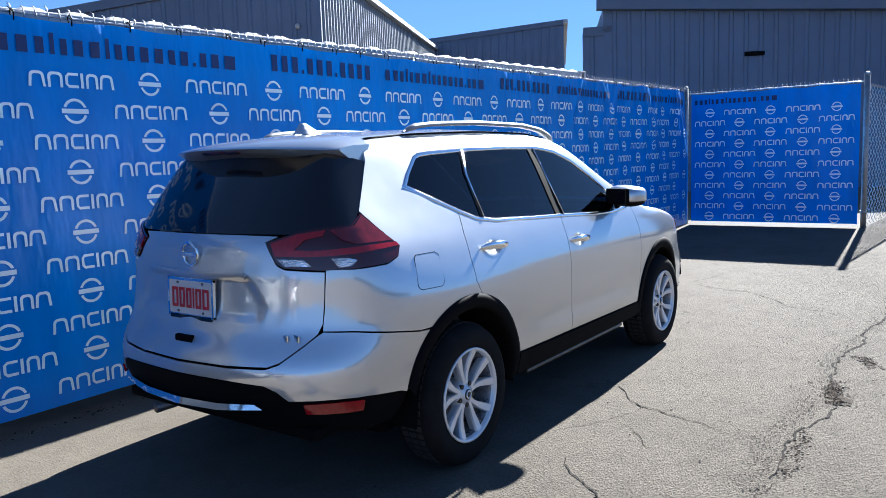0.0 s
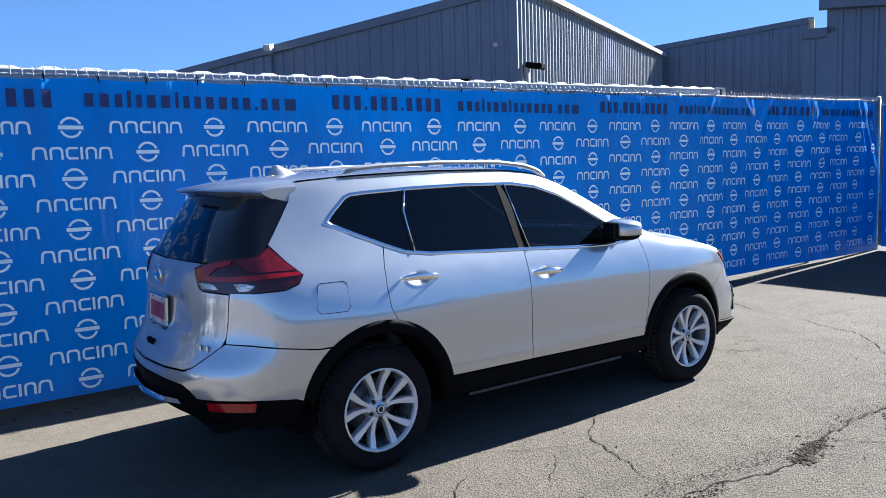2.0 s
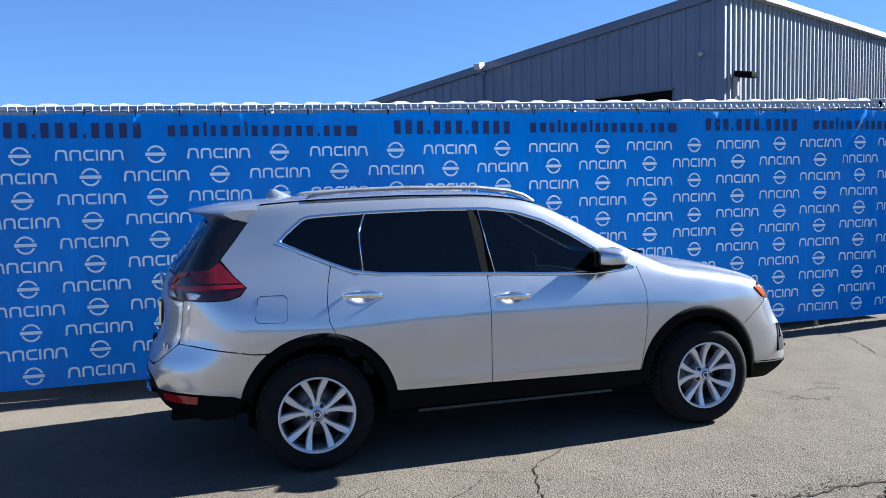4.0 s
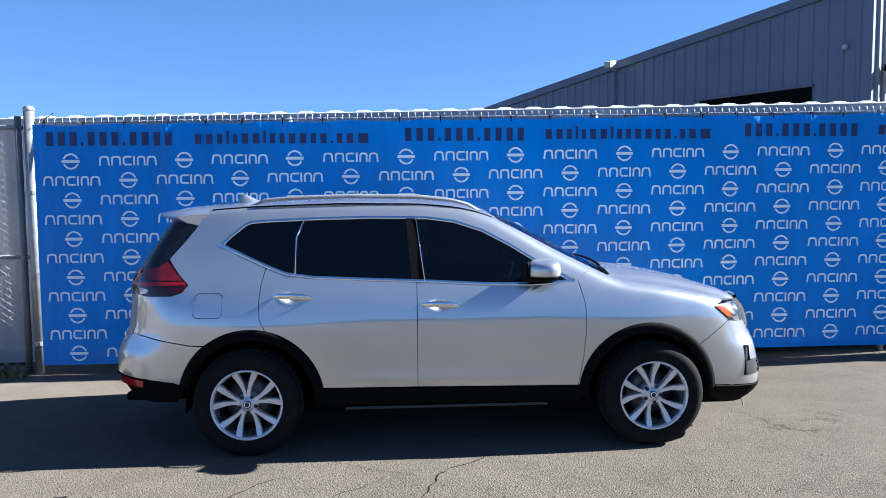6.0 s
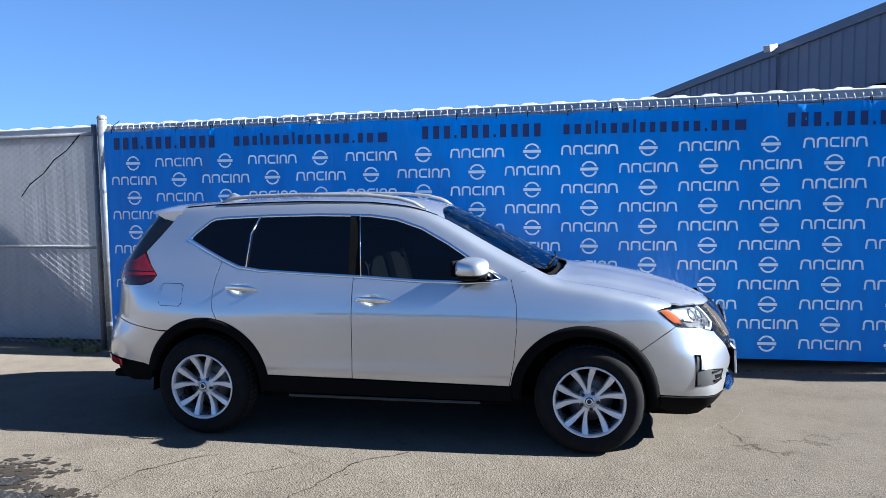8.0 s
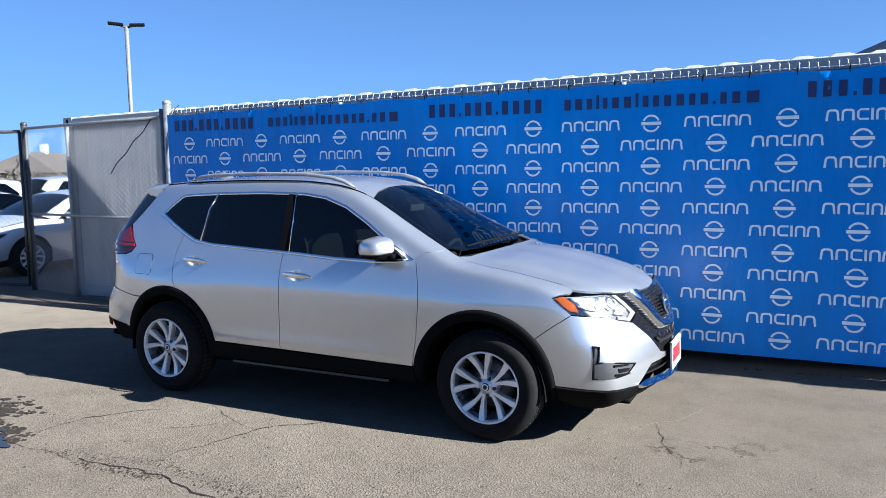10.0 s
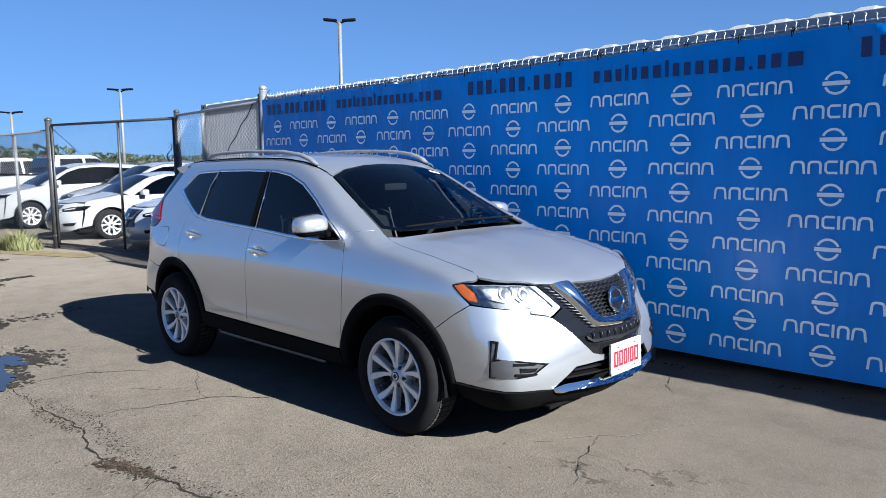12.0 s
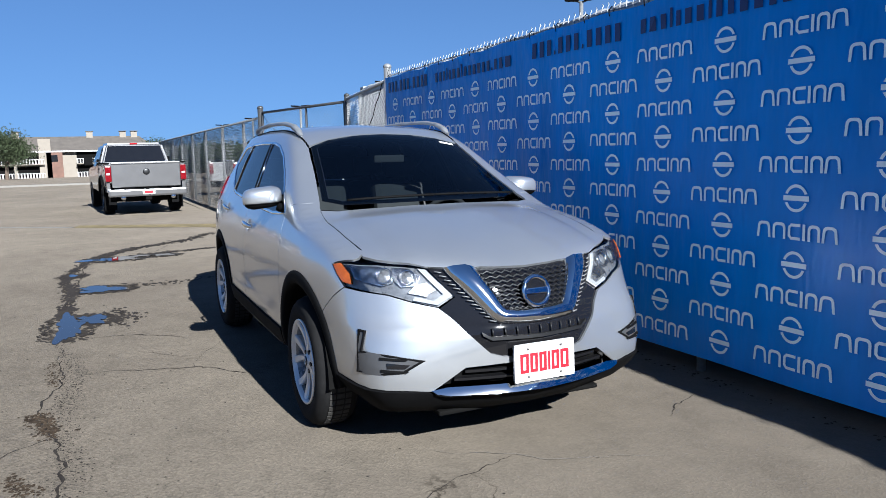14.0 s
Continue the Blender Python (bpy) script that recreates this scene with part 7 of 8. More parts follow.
        q2 = [body.fy(s * 0.66, zh + 0.025), body.fy(s * 0.48, zh - 0.015), body.fy(s * 0.49, zh - 0.035), body.fy(s * 0.66, zh)]
        panel(body, "lamp_strip", q2, "front", "lampwhite", car, step=(0.1, 0.06), off=0.009, thick=0.0)
        q = [body.fy(s * 0.78, 0.42), body.fy(s * 0.55, 0.40), body.fy(s * 0.56, 0.34), body.fy(s * 0.74, 0.35)]
        panel(body, "fog_vent", q, "front", "plastic", car, step=(0.1, 0.06), off=0.005, thick=0.01)
        zl = 0.92 if sedan else 1.05
        q = [body.fy(s * 0.50, zl, "rear"), body.fy(s * 0.5, zl - 0.12, "rear"), body.sx(xe0 + 0.15, zl - 0.12, s, "rear"), body.sx(xe0 + 0.28, zl + 0.02, s, "rear")]
        panel(body, "tail_lamp", q, "rear", "red", car, "red tail lamp", step=(0.1, 0.06), off=0.006, thick=0.01)
    zn = 0.80 if sedan else 0.94
    nose = [body.fy(0.0, zn), body.fy(-0.3, zn), body.fy(-0.55, zn + 0.02), body.sx(xe1 - 0.10, 0.80 if sedan else 0.92, -1), body.sx(xe1 - 0.02, 0.55, -1), body.sx(xe1, 0.31, -1), body.fy(-0.6, 0.22), body.fy(-0.3, 0.20), body.fy(0.0, 0.20)]
    panel(body, "front_bumper", both(nose), "front", mat, car, step=st, thick=0)
    zg = zn - 0.03
    gr = [body.fy(0.0, zg), body.fy(-0.36, zg), body.fy(-0.30, zg - 0.16), body.fy(-0.34, zg - 0.32), body.fy(0.0, zg - 0.34)]
    panel(body, "grille", both(gr), "front", "gloss_black", car, "black grille", step=st, off=0.006, thick=0.01)
    vv = [body.fy(-0.33, zg - 0.01), body.fy(-0.22, zg - 0.17), body.fy(-0.0, zg - 0.19)]
    vi = [body.fy(-0.25, zg - 0.01), body.fy(-0.18, zg - 0.13), body.fy(-0.0, zg - 0.145)]
    ring(body, "chrome_frame", vv + [(-a, b) for a, b in reversed(vv)], vi + [(-a, b) for a, b in reversed(vi)], "front", "chrome", car, off=0.02, thick=0.01, closed=False)
    tail = [body.fy(0.0, b1 - 0.01, "rear"), body.fy(-0.5, b1 - 0.01, "rear"), body.sx(xe0 + 0.05, b1 - 0.02, -1, "rear"), body.sx(xe0, 0.32, -1, "rear"), body.fy(-0.5, 0.26, "rear"), body.fy(0.0, 0.26, "rear")]
    panel(body, "rear_end", both(tail), "rear", mat, car, step=st, thick=0)
    sd = [(x, -edge(x)) for x in np.linspace(ws_low + 0.02, xe1 - 0.10, 8)]
    fx = float(body.lay("front", [body.fy(0, zn)])[0][0]) - 0.02
    hood = sd + [(lerp(xe1, fx, 0.55), -0.40), (fx, 0.0), (lerp(xe1, fx, 0.55), 0.40)] + [(x, -y) for x, y in reversed(sd)]
    panel(body, "hood", hood, "top", mat, car, step=st, thick=0)
    ed = [(x, -edge(x) + 0.01) for x in np.linspace(ws_top, ws_low, 6)]
    panel(body, "windscreen", ed + [(x, -y) for x, y in reversed(ed)], "top", "glass_front", car, "clear windscreen", step=st, thick=0)
    ed = [(x, -edge(x) + 0.004) for x in np.linspace(rw_top, ws_top, 8)]
    panel(body, "roof", ed + [(x, -y) for x, y in reversed(ed)], "top", mat, car, step=st, thick=0)
    ed = [(x, -edge(x) + 0.01) for x in np.linspace(rw_low, rw_top, 6)]
    panel(body, "rear_screen", ed + [(x, -y) for x, y in reversed(ed)], "top", "glass_dark", car, "dark rear screen", step=st, thick=0)
    if sedan:
        q = [(-2.26, -0.5), (rw_low, -0.6), (rw_low, 0.6), (-2.26, 0.5)]
        panel(body, "boot_lid", q, "top", mat, car, step=st, thick=0)
    box("cabin", -1.5, 0.9, -0.55, 0.55, 0.3, b0 - 0.06, "interior", car, 0.05)
    for y in (-0.36, 0.36):
        box("seat", -0.35, -0.15, y - 0.23, y + 0.23, 0.5, b0 + 0.2, "seat", car, 0.06)
    box("floor_pan", -2.0, 2.0, -0.7, 0.7, 0.2, 0.28, "dark", car)
    car.matrix_basis = m
    return car


def pickup(m, mat, label, lifted=True, lamps="truckred"):
    """A crew-cab pickup; local +x is forward, the tail at x = 0."""
    t = empty("pickup_truck")
    tagged(t, label, "pickup truck")
    w = 1.0
    # bed: sides with flared arches, tailgate, floor
    for s in (-1, 1):
        bm = bmesh.new()
        prof = [(0.06, 0.62), (0.62, 0.60)] + [(1.20 + 0.50 * math.cos(a), 0.52 + 0.50 * math.sin(a)) for a in np.linspace(math.pi * 0.94, math.pi * 0.06, 14)] + [(1.95, 0.58), (1.95, 1.36), (0.06, 1.36)]
        fs = []
        for y in (w - 0.02, w - 0.10):
            fs.append([bm.verts.new((x, s * (y + 0.03 * math.sin(max(0, min(1, (z - 0.6) / 0.8)) * math.pi)), z)) for x, z in prof])
        bm.faces.new(fs[0])
        bm.faces.new(fs[1][::-1])
        for i in range(len(prof)):
            j = (i + 1) % len(prof)
            bm.faces.new((fs[0][j], fs[0][i], fs[1][i], fs[1][j]))
        bmesh.ops.recalc_face_normals(bm, faces=bm.faces[:])
        part("bed_side", bm, mat, t)
        box("bed_rail", 0.04, 1.97, s * 0.95 - 0.06, s * 0.95 + 0.06, 1.35, 1.39, "plastic", t, 0.012)
        arch = [(1.20 + 0.50 * math.cos(a), s * (w + 0.02), 0.52 + 0.50 * math.sin(a)) for a in np.linspace(0, math.pi, 16)]
        rod("arch_trim", [arch], 0.035, "plastic", t)
        lamp = empty("tail_lamp")
        lamp.parent = t
        box("housing", -0.015, 0.13, s * 0.935 - 0.075, s * 0.935 + 0.075, 0.90, 1.30, lamps, lamp, 0.02)
        box("white_lens", -0.02, 0.05, s * 0.935 - 0.045, s * 0.935 + 0.045, 1.07, 1.12, "lampwhite", lamp, 0.006)
    box("tailgate", 0.0, 0.07, -0.86, 0.86, 0.74, 1.37, mat, t, 0.018)
    box("spoiler_lip", -0.02, 0.09, -0.86, 0.86, 1.345, 1.39, mat, t, 0.012)
    bm = bmesh.new()
    bmesh.ops.create_uvsphere(bm, u_segments=16, v_segments=10, radius=0.085, matrix=pose(-0.005, 0, 1.14) @ Matrix.Diagonal((0.25, 1, 1, 1)))
    part("emblem", bm, "alloy_dark", t, "dark oval emblem", smooth=True)
    box("bed_floor", 0.06, 1.95, -0.86, 0.86, 0.78, 0.82, "plastic", t)
    # bumper with plate and exhausts
    bm = bmesh.new()
    add_box(bm, -0.20, -0.02, -0.98, 0.98, 0.50, 0.70, 0.05)
    part("bumper", bm, "greysilver", t)
    box("step_pad", -0.21, -0.02, -0.60, 0.60, 0.695, 0.712, "plastic", t, 0.006)
    p = empty("license_plate")
    p.parent = t
    p.matrix_basis = pose(-0.215, 0, 0.61)
    box("board", -0.005, 0.005, -0.155, 0.155, -0.06, 0.06, "plate", p, 0.003)
    box("red_bar", -0.008, -0.004, -0.11, 0.11, -0.03, 0.035, "platered", p, 0.002)
    for s in (-1, 1):
        rod("exhaust_tip", [[(0.1, s * 0.62, 0.47), (-0.19, s * 0.62, 0.47)]], 0.055, "chrome", t, sides=14)
    box("hitch", -0.15, 0.1, -0.08, 0.08, 0.40, 0.50, "dark", t, 0.02)
    # cab
    cab = [(2.0, 0.55), (5.35, 0.55), (5.45, 1.05), (5.2, 1.22), (4.0, 1.28), (2.0, 1.36)]
    bm = bmesh.new()
    rows = []
    for y in (-0.99, 0.99):
        rows.append([bm.verts.new((x, y, z)) for x, z in cab])
    bm.faces.new(rows[0][::-1])
    bm.faces.new(rows[1])
    for i in range(len(cab)):
        j = (i + 1) % len(cab)
        bm.faces.new((rows[0][i], rows[0][j], rows[1][j], rows[1][i]))
    bmesh.ops.recalc_face_normals(bm, faces=bm.faces[:])
    bmesh.ops.bevel(bm, geom=bm.edges[:], offset=0.05, segments=2, affect="EDGES")
    part("cab_body", bm, mat, t)
    bm = bmesh.new()
    lo = [(2.02, -0.95), (4.15, -0.95), (4.15, 0.95), (2.02, 0.95)]
    hi = [(2.09, -0.76), (3.35, -0.76), (3.35, 0.76), (2.09, 0.76)]
    a = [bm.verts.new((x, y, 1.27)) for x, y in lo]
    b = [bm.verts.new((x, y, 1.93)) for x, y in hi]
    bm.faces.new(b)
    for i in range(4):
        bm.faces.new((a[i], a[(i + 1) % 4], b[(i + 1) % 4], b[i]))
    bmesh.ops.bevel(bm, geom=bm.edges[:], offset=0.07, segments=3, affect="EDGES")
    part("cab_roof", bm, mat, t, smooth=False)

    def pane(nm, c, off):
        q = [Vector(v) for v in c]
        mid = sum(q, Vector()) / len(q)
        n = (q[1] - q[0]).cross(q[2] - q[1]).normalized()
        V = [tuple(v + n * off) for v in q]
        mesh_ob(nm, V, [tuple(range(len(V)))], "gloss_black", t, "dark cab glass")
    pane("rear_window", [(2.026, 0.82, 1.41), (2.026, -0.82, 1.41), (2.072, -0.70, 1.84), (2.072, 0.70, 1.84)], 0.035)
    for s in (-1, 1):
        for x0, x1, x2, x3 in ((2.30, 3.02, 2.98, 2.36), (3.10, 3.98, 3.42, 3.06)):
            c = [(x0, s * 0.915, 1.40), (x1, s * 0.915, 1.40), (x2, s * 0.785, 1.82), (x3, s * 0.785, 1.82)]
            pane("side_window", c if s < 0 else c[::-1], 0.03)
        box("mirror", -0.06, 0.06, -0.12, 0.12, -0.12, 0.12, "plastic", t, 0.03, m=pose(3.75, s * 1.10, 1.42))
        for x in (1.20, 4.72):
            wheel(pose(x, s * 0.86, 0.41, 0, 0, 0 if s < 0 else 180), t, R=0.41, width=0.28, rim=0.25, mat="alloy_dark", lugs=False)
            box("mud_flap", -0.012, 0.012, -0.15, 0.15, 0.12, 0.60, "plastic", t, 0.004, m=pose(x - 0.50, s * 0.86, 0))
    box("roof_lamp", 2.14, 2.20, -0.10, 0.10, 1.885, 1.925, "red", t, 0.008, "red cab lamp")
    box("frame", 0.1, 5.2, -0.55, 0.55, 0.36, 0.55, "dark", t)
    rod("axle", [[(1.2, -0.75, 0.4), (1.2, 0.75, 0.4)]], 0.09, "dark", t)
    t.matrix_basis = m
    return t


def gz(x):
    return float(ground_z(x))


def parked():
    simple_car(SEDAN, pose(-9.55, 4.75, gz(-9.5) - 0.02, 0, 0, -93), "grey_paint", "pale silver sedan parked nose to the fence in shade", True)
    simple_car(SEDAN, pose(-12.75, 4.45, gz(-12.7) - 0.02, 0, 0, -92), "white", "white sedan parked behind the gate", True)
    simple_car(CROSS, pose(-15.0, 5.4, gz(-15) - 0.02, 0, 0, -90), "white", "white crossover parked in the lot", False, R=0.35)
    simple_car(CROSS, pose(-17.3, 4.2, gz(-17) - 0.02, 0, 0, -90), "white", "white crossover with a black grille in the lot", False, R=0.35)
    simple_car(CROSS, pose(-10.4, 11.0, gz(-10.4) - 0.02, 0, 0, 90), "white", "white crossover in the second row of the lot", False, R=0.35)
    simple_car(SEDAN, pose(-13.6, 11.2, gz(-13.6) - 0.02, 0, 0, 90), "white", "white sedan in the second row of the lot", True)
    simple_car(CROSS, pose(-17.0, 11.2, gz(-17) - 0.02, 0, 0, 90), "white", "white crossover in the second row of the lot", False, R=0.35)
    pickup(pose(-20.3, 2.4, gz(-20) - 0.02, 0, 0, 88), "white", "white crew-cab pickup parked tail to the fence")
    pickup(pose(-26.5, 2.6, gz(-27) - 0.02, 0, 0, 86), "white", "white pickup farther along the parking lot")
    pickup(pose(-16.3, -0.42, gz(-16.3), 0, 0, 184), "greysilver", "silver pickup truck seen from its tailgate beside the fence")


parked()


# ---- light poles ----
def light_pole(x, y, top, s, label):
    p = empty("street_lamp", pose(x, y, gz(max(x, -60)) - 0.2))
    h = top - gz(x) + 0.2
    V, F = rod_data([[(0, 0, 0), (0, 0, h)]], 0.085 * s, 12)
    mesh_ob("pole", V, F, "steelgrey", p, smooth=True)
    box("base", -0.25 * s, 0.25 * s, -0.25 * s, 0.25 * s, 0.0, 0.7, "concrete", p, 0.03)
    for d in (-1, 1):
        rod("arm", [[(0, 0, h - 0.05), (d * 0.25 * s * 0.66, d * 0.25 * s * 0.75, h + 0.03)]], 0.04 * s, "blackpost", p)
        box("head", 0.12 * s, 0.72 * s, -0.17 * s, 0.17 * s, 0.0, 0.10 * s, "plastic", p, 0.03, "dark flat lamp head", m=pose(0, 0, h + 0.0, 0, -4, 48 if d > 0 else 228))
    tagged(p, label, "street lamp", "car park light poles")


light_pole(-21.6, 17.2, 7.4, 0.95, "white car park light pole with two dark heads")
light_pole(-38.3, 14.9, 5.5, 0.95, "tall white car park light pole")
light_pole(-46.0, 11.6, 4.5, 0.9, "far white car park light pole")
light_pole(-56.2, 10.4, 4.14, 0.9, "distant white car park light pole")
light_pole(-66.0, 9.65, 3.9, 0.9, "distant white car park light pole")


# ---- apartments, houses, orange box ----
def apartments():
    x, y0, y1 = -150.0, -58.0, 10.0
    base = gz(-150) - 0.1
    a = empty("apartment_building", pose(x, 0, base) @ Matrix.Diagonal((1, 1, 0.85, 1)))
    box("wall", -10, 0, y0, y1, 0, 5.9, "siding", a)
    # roof with a shallow pitch and eaves
    V = [(0.9, y0 - 1, 5.75), (0.9, y1 + 1, 5.75), (-5, y1 - 2, 8.9), (-5, y0 + 2, 8.9), (-11, y0 - 1, 5.75), (-11, y1 + 1, 5.75)]
    mesh_ob("roof", V, [(0, 1, 2, 3), (4, 3, 2, 5), (0, 3, 4), (1, 5, 2)], "roofing", a)
    box("fascia", 0.8, 0.95, y0 - 1, y1 + 1, 5.5, 5.8, "whitetrim", a)
    y = y0 + 2
    k = 0
    while y < y1 - 4:
        if k % 3 == 1:
            box("brick_pier", 0.0, 0.9, y, y + 2.6, 0, 5.6, "brickwall", a)
            w = box("window", 0.86, 0.95, y + 0.8, y + 1.8, 3.5, 4.9, "gloss_black", a)
        else:
            for z in (0.0, 2.9):
                box("recess", 0.0, 0.06, y + 0.1, y + 4.4, z + 0.2, z + 2.6, "dark", a)
                b = box("balcony", 0.05, 1.5, y, y + 4.5, z + 0.02, z + 0.2, "siding", a)
                for q in range(10):
                    yy = y + 0.1 + q * 0.48
                    box("railing", 1.42, 1.48, yy, yy + 0.2, z + 0.2, z + 1.15, "whitetrim", b)
                box("handrail", 1.40, 1.50, y, y + 4.5, z + 1.12, z + 1.22, "whitetrim", b)
            box("post", 1.3, 1.5, y + 4.45, y + 4.7, 0, 5.6, "siding", a)
        y += 4.8
        k += 1
    for yy in (-13.5, -1.2, 4.6, 6.6):
        c = box("chimney", -5.6, -4.4, yy, yy + 1.1, 7.6, 9.9, "siding", a)
        box("chimney_cap", -5.8, -4.2, yy - 0.15, yy + 1.25, 9.9, 10.05, "roofing", c)
    box("chimney", 0.0, 0.9, -9.2, -7.2, 0, 8.3, "siding", a)
    box("chimney", 0.0, 0.9, -27.2, -25.2, 0, 8.3, "siding", a)
    tagged(a, "long two-storey brick apartment building with balconies and chimneys", "apartment building")
    box_k = box("kerb", -62.5, -61.9, -60, 30, gz(-62) - 0.05, gz(-62) + 0.14, "concrete")
    tagged(box_k, "pale concrete kerb across the far drive", "kerb", kind="structure")


def house(x, y, w, d, h, turn, label):
    a = empty("house", pose(x, y, gz(max(x, -150)) - 0.5, 0, 0, turn))
    box("wall", -w / 2, w / 2, -d / 2, d / 2, 0, h, "siding", a)
    V = [(-w / 2 - 0.5, -d / 2 - 0.5, h - 0.1), (w / 2 + 0.5, -d / 2 - 0.5, h - 0.1), (w / 2 + 0.5, d / 2 + 0.5, h - 0.1), (-w / 2 - 0.5, d / 2 + 0.5, h - 0.1), (-w / 2 + d * 0.3, 0, h + d * 0.28), (w / 2 - d * 0.3, 0, h + d * 0.28)]
    r = mesh_ob("roof", V, [(0, 1, 5, 4), (2, 3, 4, 5), (1, 2, 5), (3, 0, 4), (3, 2, 1, 0)], "roofing", a)
    box("chimney", -0.5, 0.5, -0.4, 0.4, h + d * 0.1, h + d * 0.28 + 1.2, "whitetrim", r)
    for k in range(3):
        box("window", lerp(-w / 2, w / 2, (k + 0.5) / 3) - 0.6, lerp(-w / 2, w / 2, (k + 0.5) / 3) + 0.6, -d / 2 - 0.05, -d / 2 + 0.02, 1.2, 2.6, "gloss_black", a)
    tagged(a, label, "house", "far houses")


apartments()
house(-78, 74, 16, 10, 3.2, -50, "far beige house with a brown hipped roof")
house(-60, 82, 15, 9, 3.4, -38, "far house with a shingle roof beyond the lot")
house(-98, 70, 18, 10, 3.4, -60, "far low house behind the trees")
ob = empty("dumpster", pose(-24, 19, gz(-24), 0, 0, 20))
box("body", -1.6, 1.6, -0.9, 0.9, 0.1, 1.9, "orange", ob, 0.05)
box("lid", -1.65, 1.65, -0.95, 0.95, 1.9, 1.98, "plastic", ob, 0.02)
tagged(ob, "orange steel bin behind the parked cars", "dumpster")


# ---- trees and scrub ----
def tree(m, h, spread, mat, label, n_leaf=2600, seed=1, name="tree", trunk_r=0.22):
    rng = random.Random(seed)
    t = empty(name, m)
    limbs = [[(0, 0, -0.3), (0.05 * h * 0.1, 0, h * 0.18), (0.02 * h, 0.01 * h, h * 0.36)]]
    tips = []
    for k in range(9):
        a = 2.4 * k + rng.uniform(-0.3, 0.3)
        r = spread * rng.uniform(0.45, 0.95)
        z0, z1 = h * rng.uniform(0.22, 0.36), h * rng.uniform(0.5, 0.95)
        if k > 6:
            r *= 0.4
            z1 = h * 0.95
        p = [(0.02 * h, 0.01 * h, z0), (r * 0.45 * math.cos(a), r * 0.45 * math.sin(a), lerp(z0, z1, 0.6)), (r * math.cos(a), r * math.sin(a), z1)]
        limbs.append(p)
        tips += [p[1], p[2], tuple((Vector(p[1]) + Vector(p[2])) / 2)]
    V, F = [], []
    for i, p in enumerate(limbs):
        n = len(p)
        base = len(V)
        r0 = trunk_r if i == 0 else trunk_r * 0.4
        for j, q in enumerate(p):
            rr = lerp(r0, r0 * (0.6 if i == 0 else 0.25), j / (n - 1))
            for k in range(7):
                b = 2 * math.pi * k / 7
                V.append((q[0] + rr * math.cos(b), q[1] + rr * math.sin(b), q[2]))
        for j in range(n - 1):
            for k in range(7):
                F.append((base + j * 7 + k, base + j * 7 + (k + 1) % 7, base + (j + 1) * 7 + (k + 1) % 7, base + (j + 1) * 7 + k))
    mesh_ob("trunk", V, F, "bark", t, smooth=True)
    V, F = [], []
    s0 = h * 0.026
    for i in range(n_leaf):
        c = Vector(rng.choice(tips)) + Vector([rng.gauss(0, spread * 0.20) for _ in range(2)] + [rng.gauss(0, h * 0.095)])
        u = Vector([rng.gauss(0, 1) for _ in range(3)]).normalized()
        w = u.orthogonal().normalized()
        s = s0 * rng.uniform(0.5, 1.3)
        b = len(V)
        V += [c - u * s, c + w * s * 0.45, c + u * s, c - w * s * 0.45]
        F.append((b, b + 1, b + 2, b + 3))
    mesh_ob("crown", V, F, mat, t)
    tagged(t, label, "tree")
    return t


tree(pose(-132, -13.0, gz(-132) - 0.1), 7.2, 4.6, "leaf", "broad dark green oak before the apartments", 11000, 3, trunk_r=0.35)
tree(pose(-120, 8, gz(-120) - 0.1), 5.2, 3.4, "leaf", "green tree beyond the fence", 6000, 5)
tree(pose(-105, 14, gz(-105) - 0.1), 4.6, 3.4, "leaf", "green tree beyond the parking lot", 6000, 6)


def scrub(name, strip, count, hmin, hmax, mat, label, seed, zoff=0.0):
    """A far band of bushes: many leaf tufts over an uneven line."""
    rng = random.Random(seed)
    V, F = [], []
    (ax, ay), (bx, by), width = strip
    d = Vector((bx - ax, by - ay))
    nrm = Vector((-d.y, d.x)).normalized()
    for k in range(count):
        t = rng.random()
        lump = 0.55 + 0.45 * math.sin(t * 61) * math.sin(t * 23 + 1) + 0.25 * math.sin(t * 173)
        hh = lerp(hmin, hmax, max(0.05, min(1, lump)))
        o = rng.uniform(-0.5, 0.5) * width
        x, y = ax + d.x * t + nrm.x * o, ay + d.y * t + nrm.y * o
        z = gz(max(x, -150)) + zoff + hh * rng.random() ** 0.75
        u = Vector([rng.gauss(0, 1) for _ in range(3)]).normalized()
        w = u.orthogonal().normalized()
        s = hh * rng.uniform(0.04, 0.09)
        c = Vector((x, y, z))
        b = len(V)
        V += [c - u * s, c + w * s * 0.55, c + u * s, c - w * s * 0.55]
        F.append((b, b + 1, b + 2, b + 3))
    ob = mesh_ob(name, V, F, mat)
    tagged(ob, label, "bushes", kind="stuff")


scrub("far_scrub", ((-150, 22), (-45, 78), 10), 42000, 1.4, 3.4, "leafdry", "brown and olive scrub beyond the parking lot", 11, -0.3)
scrub("far_woods", ((-160, 40), (-30, 120), 12), 36000, 2.8, 5.2, "leaf", "dark green far tree line", 12, -0.3)
scrub("far_woods", ((-170, 8), (-120, 40), 10), 16000, 3.5, 6.0, "leaf", "dark green far tree line", 13, -0.3)
scrub("far_woods", ((-70, -190), (120, -170), 14), 14000, 5.0, 9.0, "leaf", "dark green far tree line", 14, -0.3)

# ---- ground details ----
def flat(name, outlines, mat, lift, label, category, kind="structure"):
    V, F = [], []
    for o in outlines:
        b = len(V)
        V += [(x, y, gz(x) + lift) for x, y in o]
        F.append(tuple(range(b, b + len(o))))
    ob = mesh_ob(name, V, F, mat)
    tagged(ob, label, category, kind=kind)
    return ob


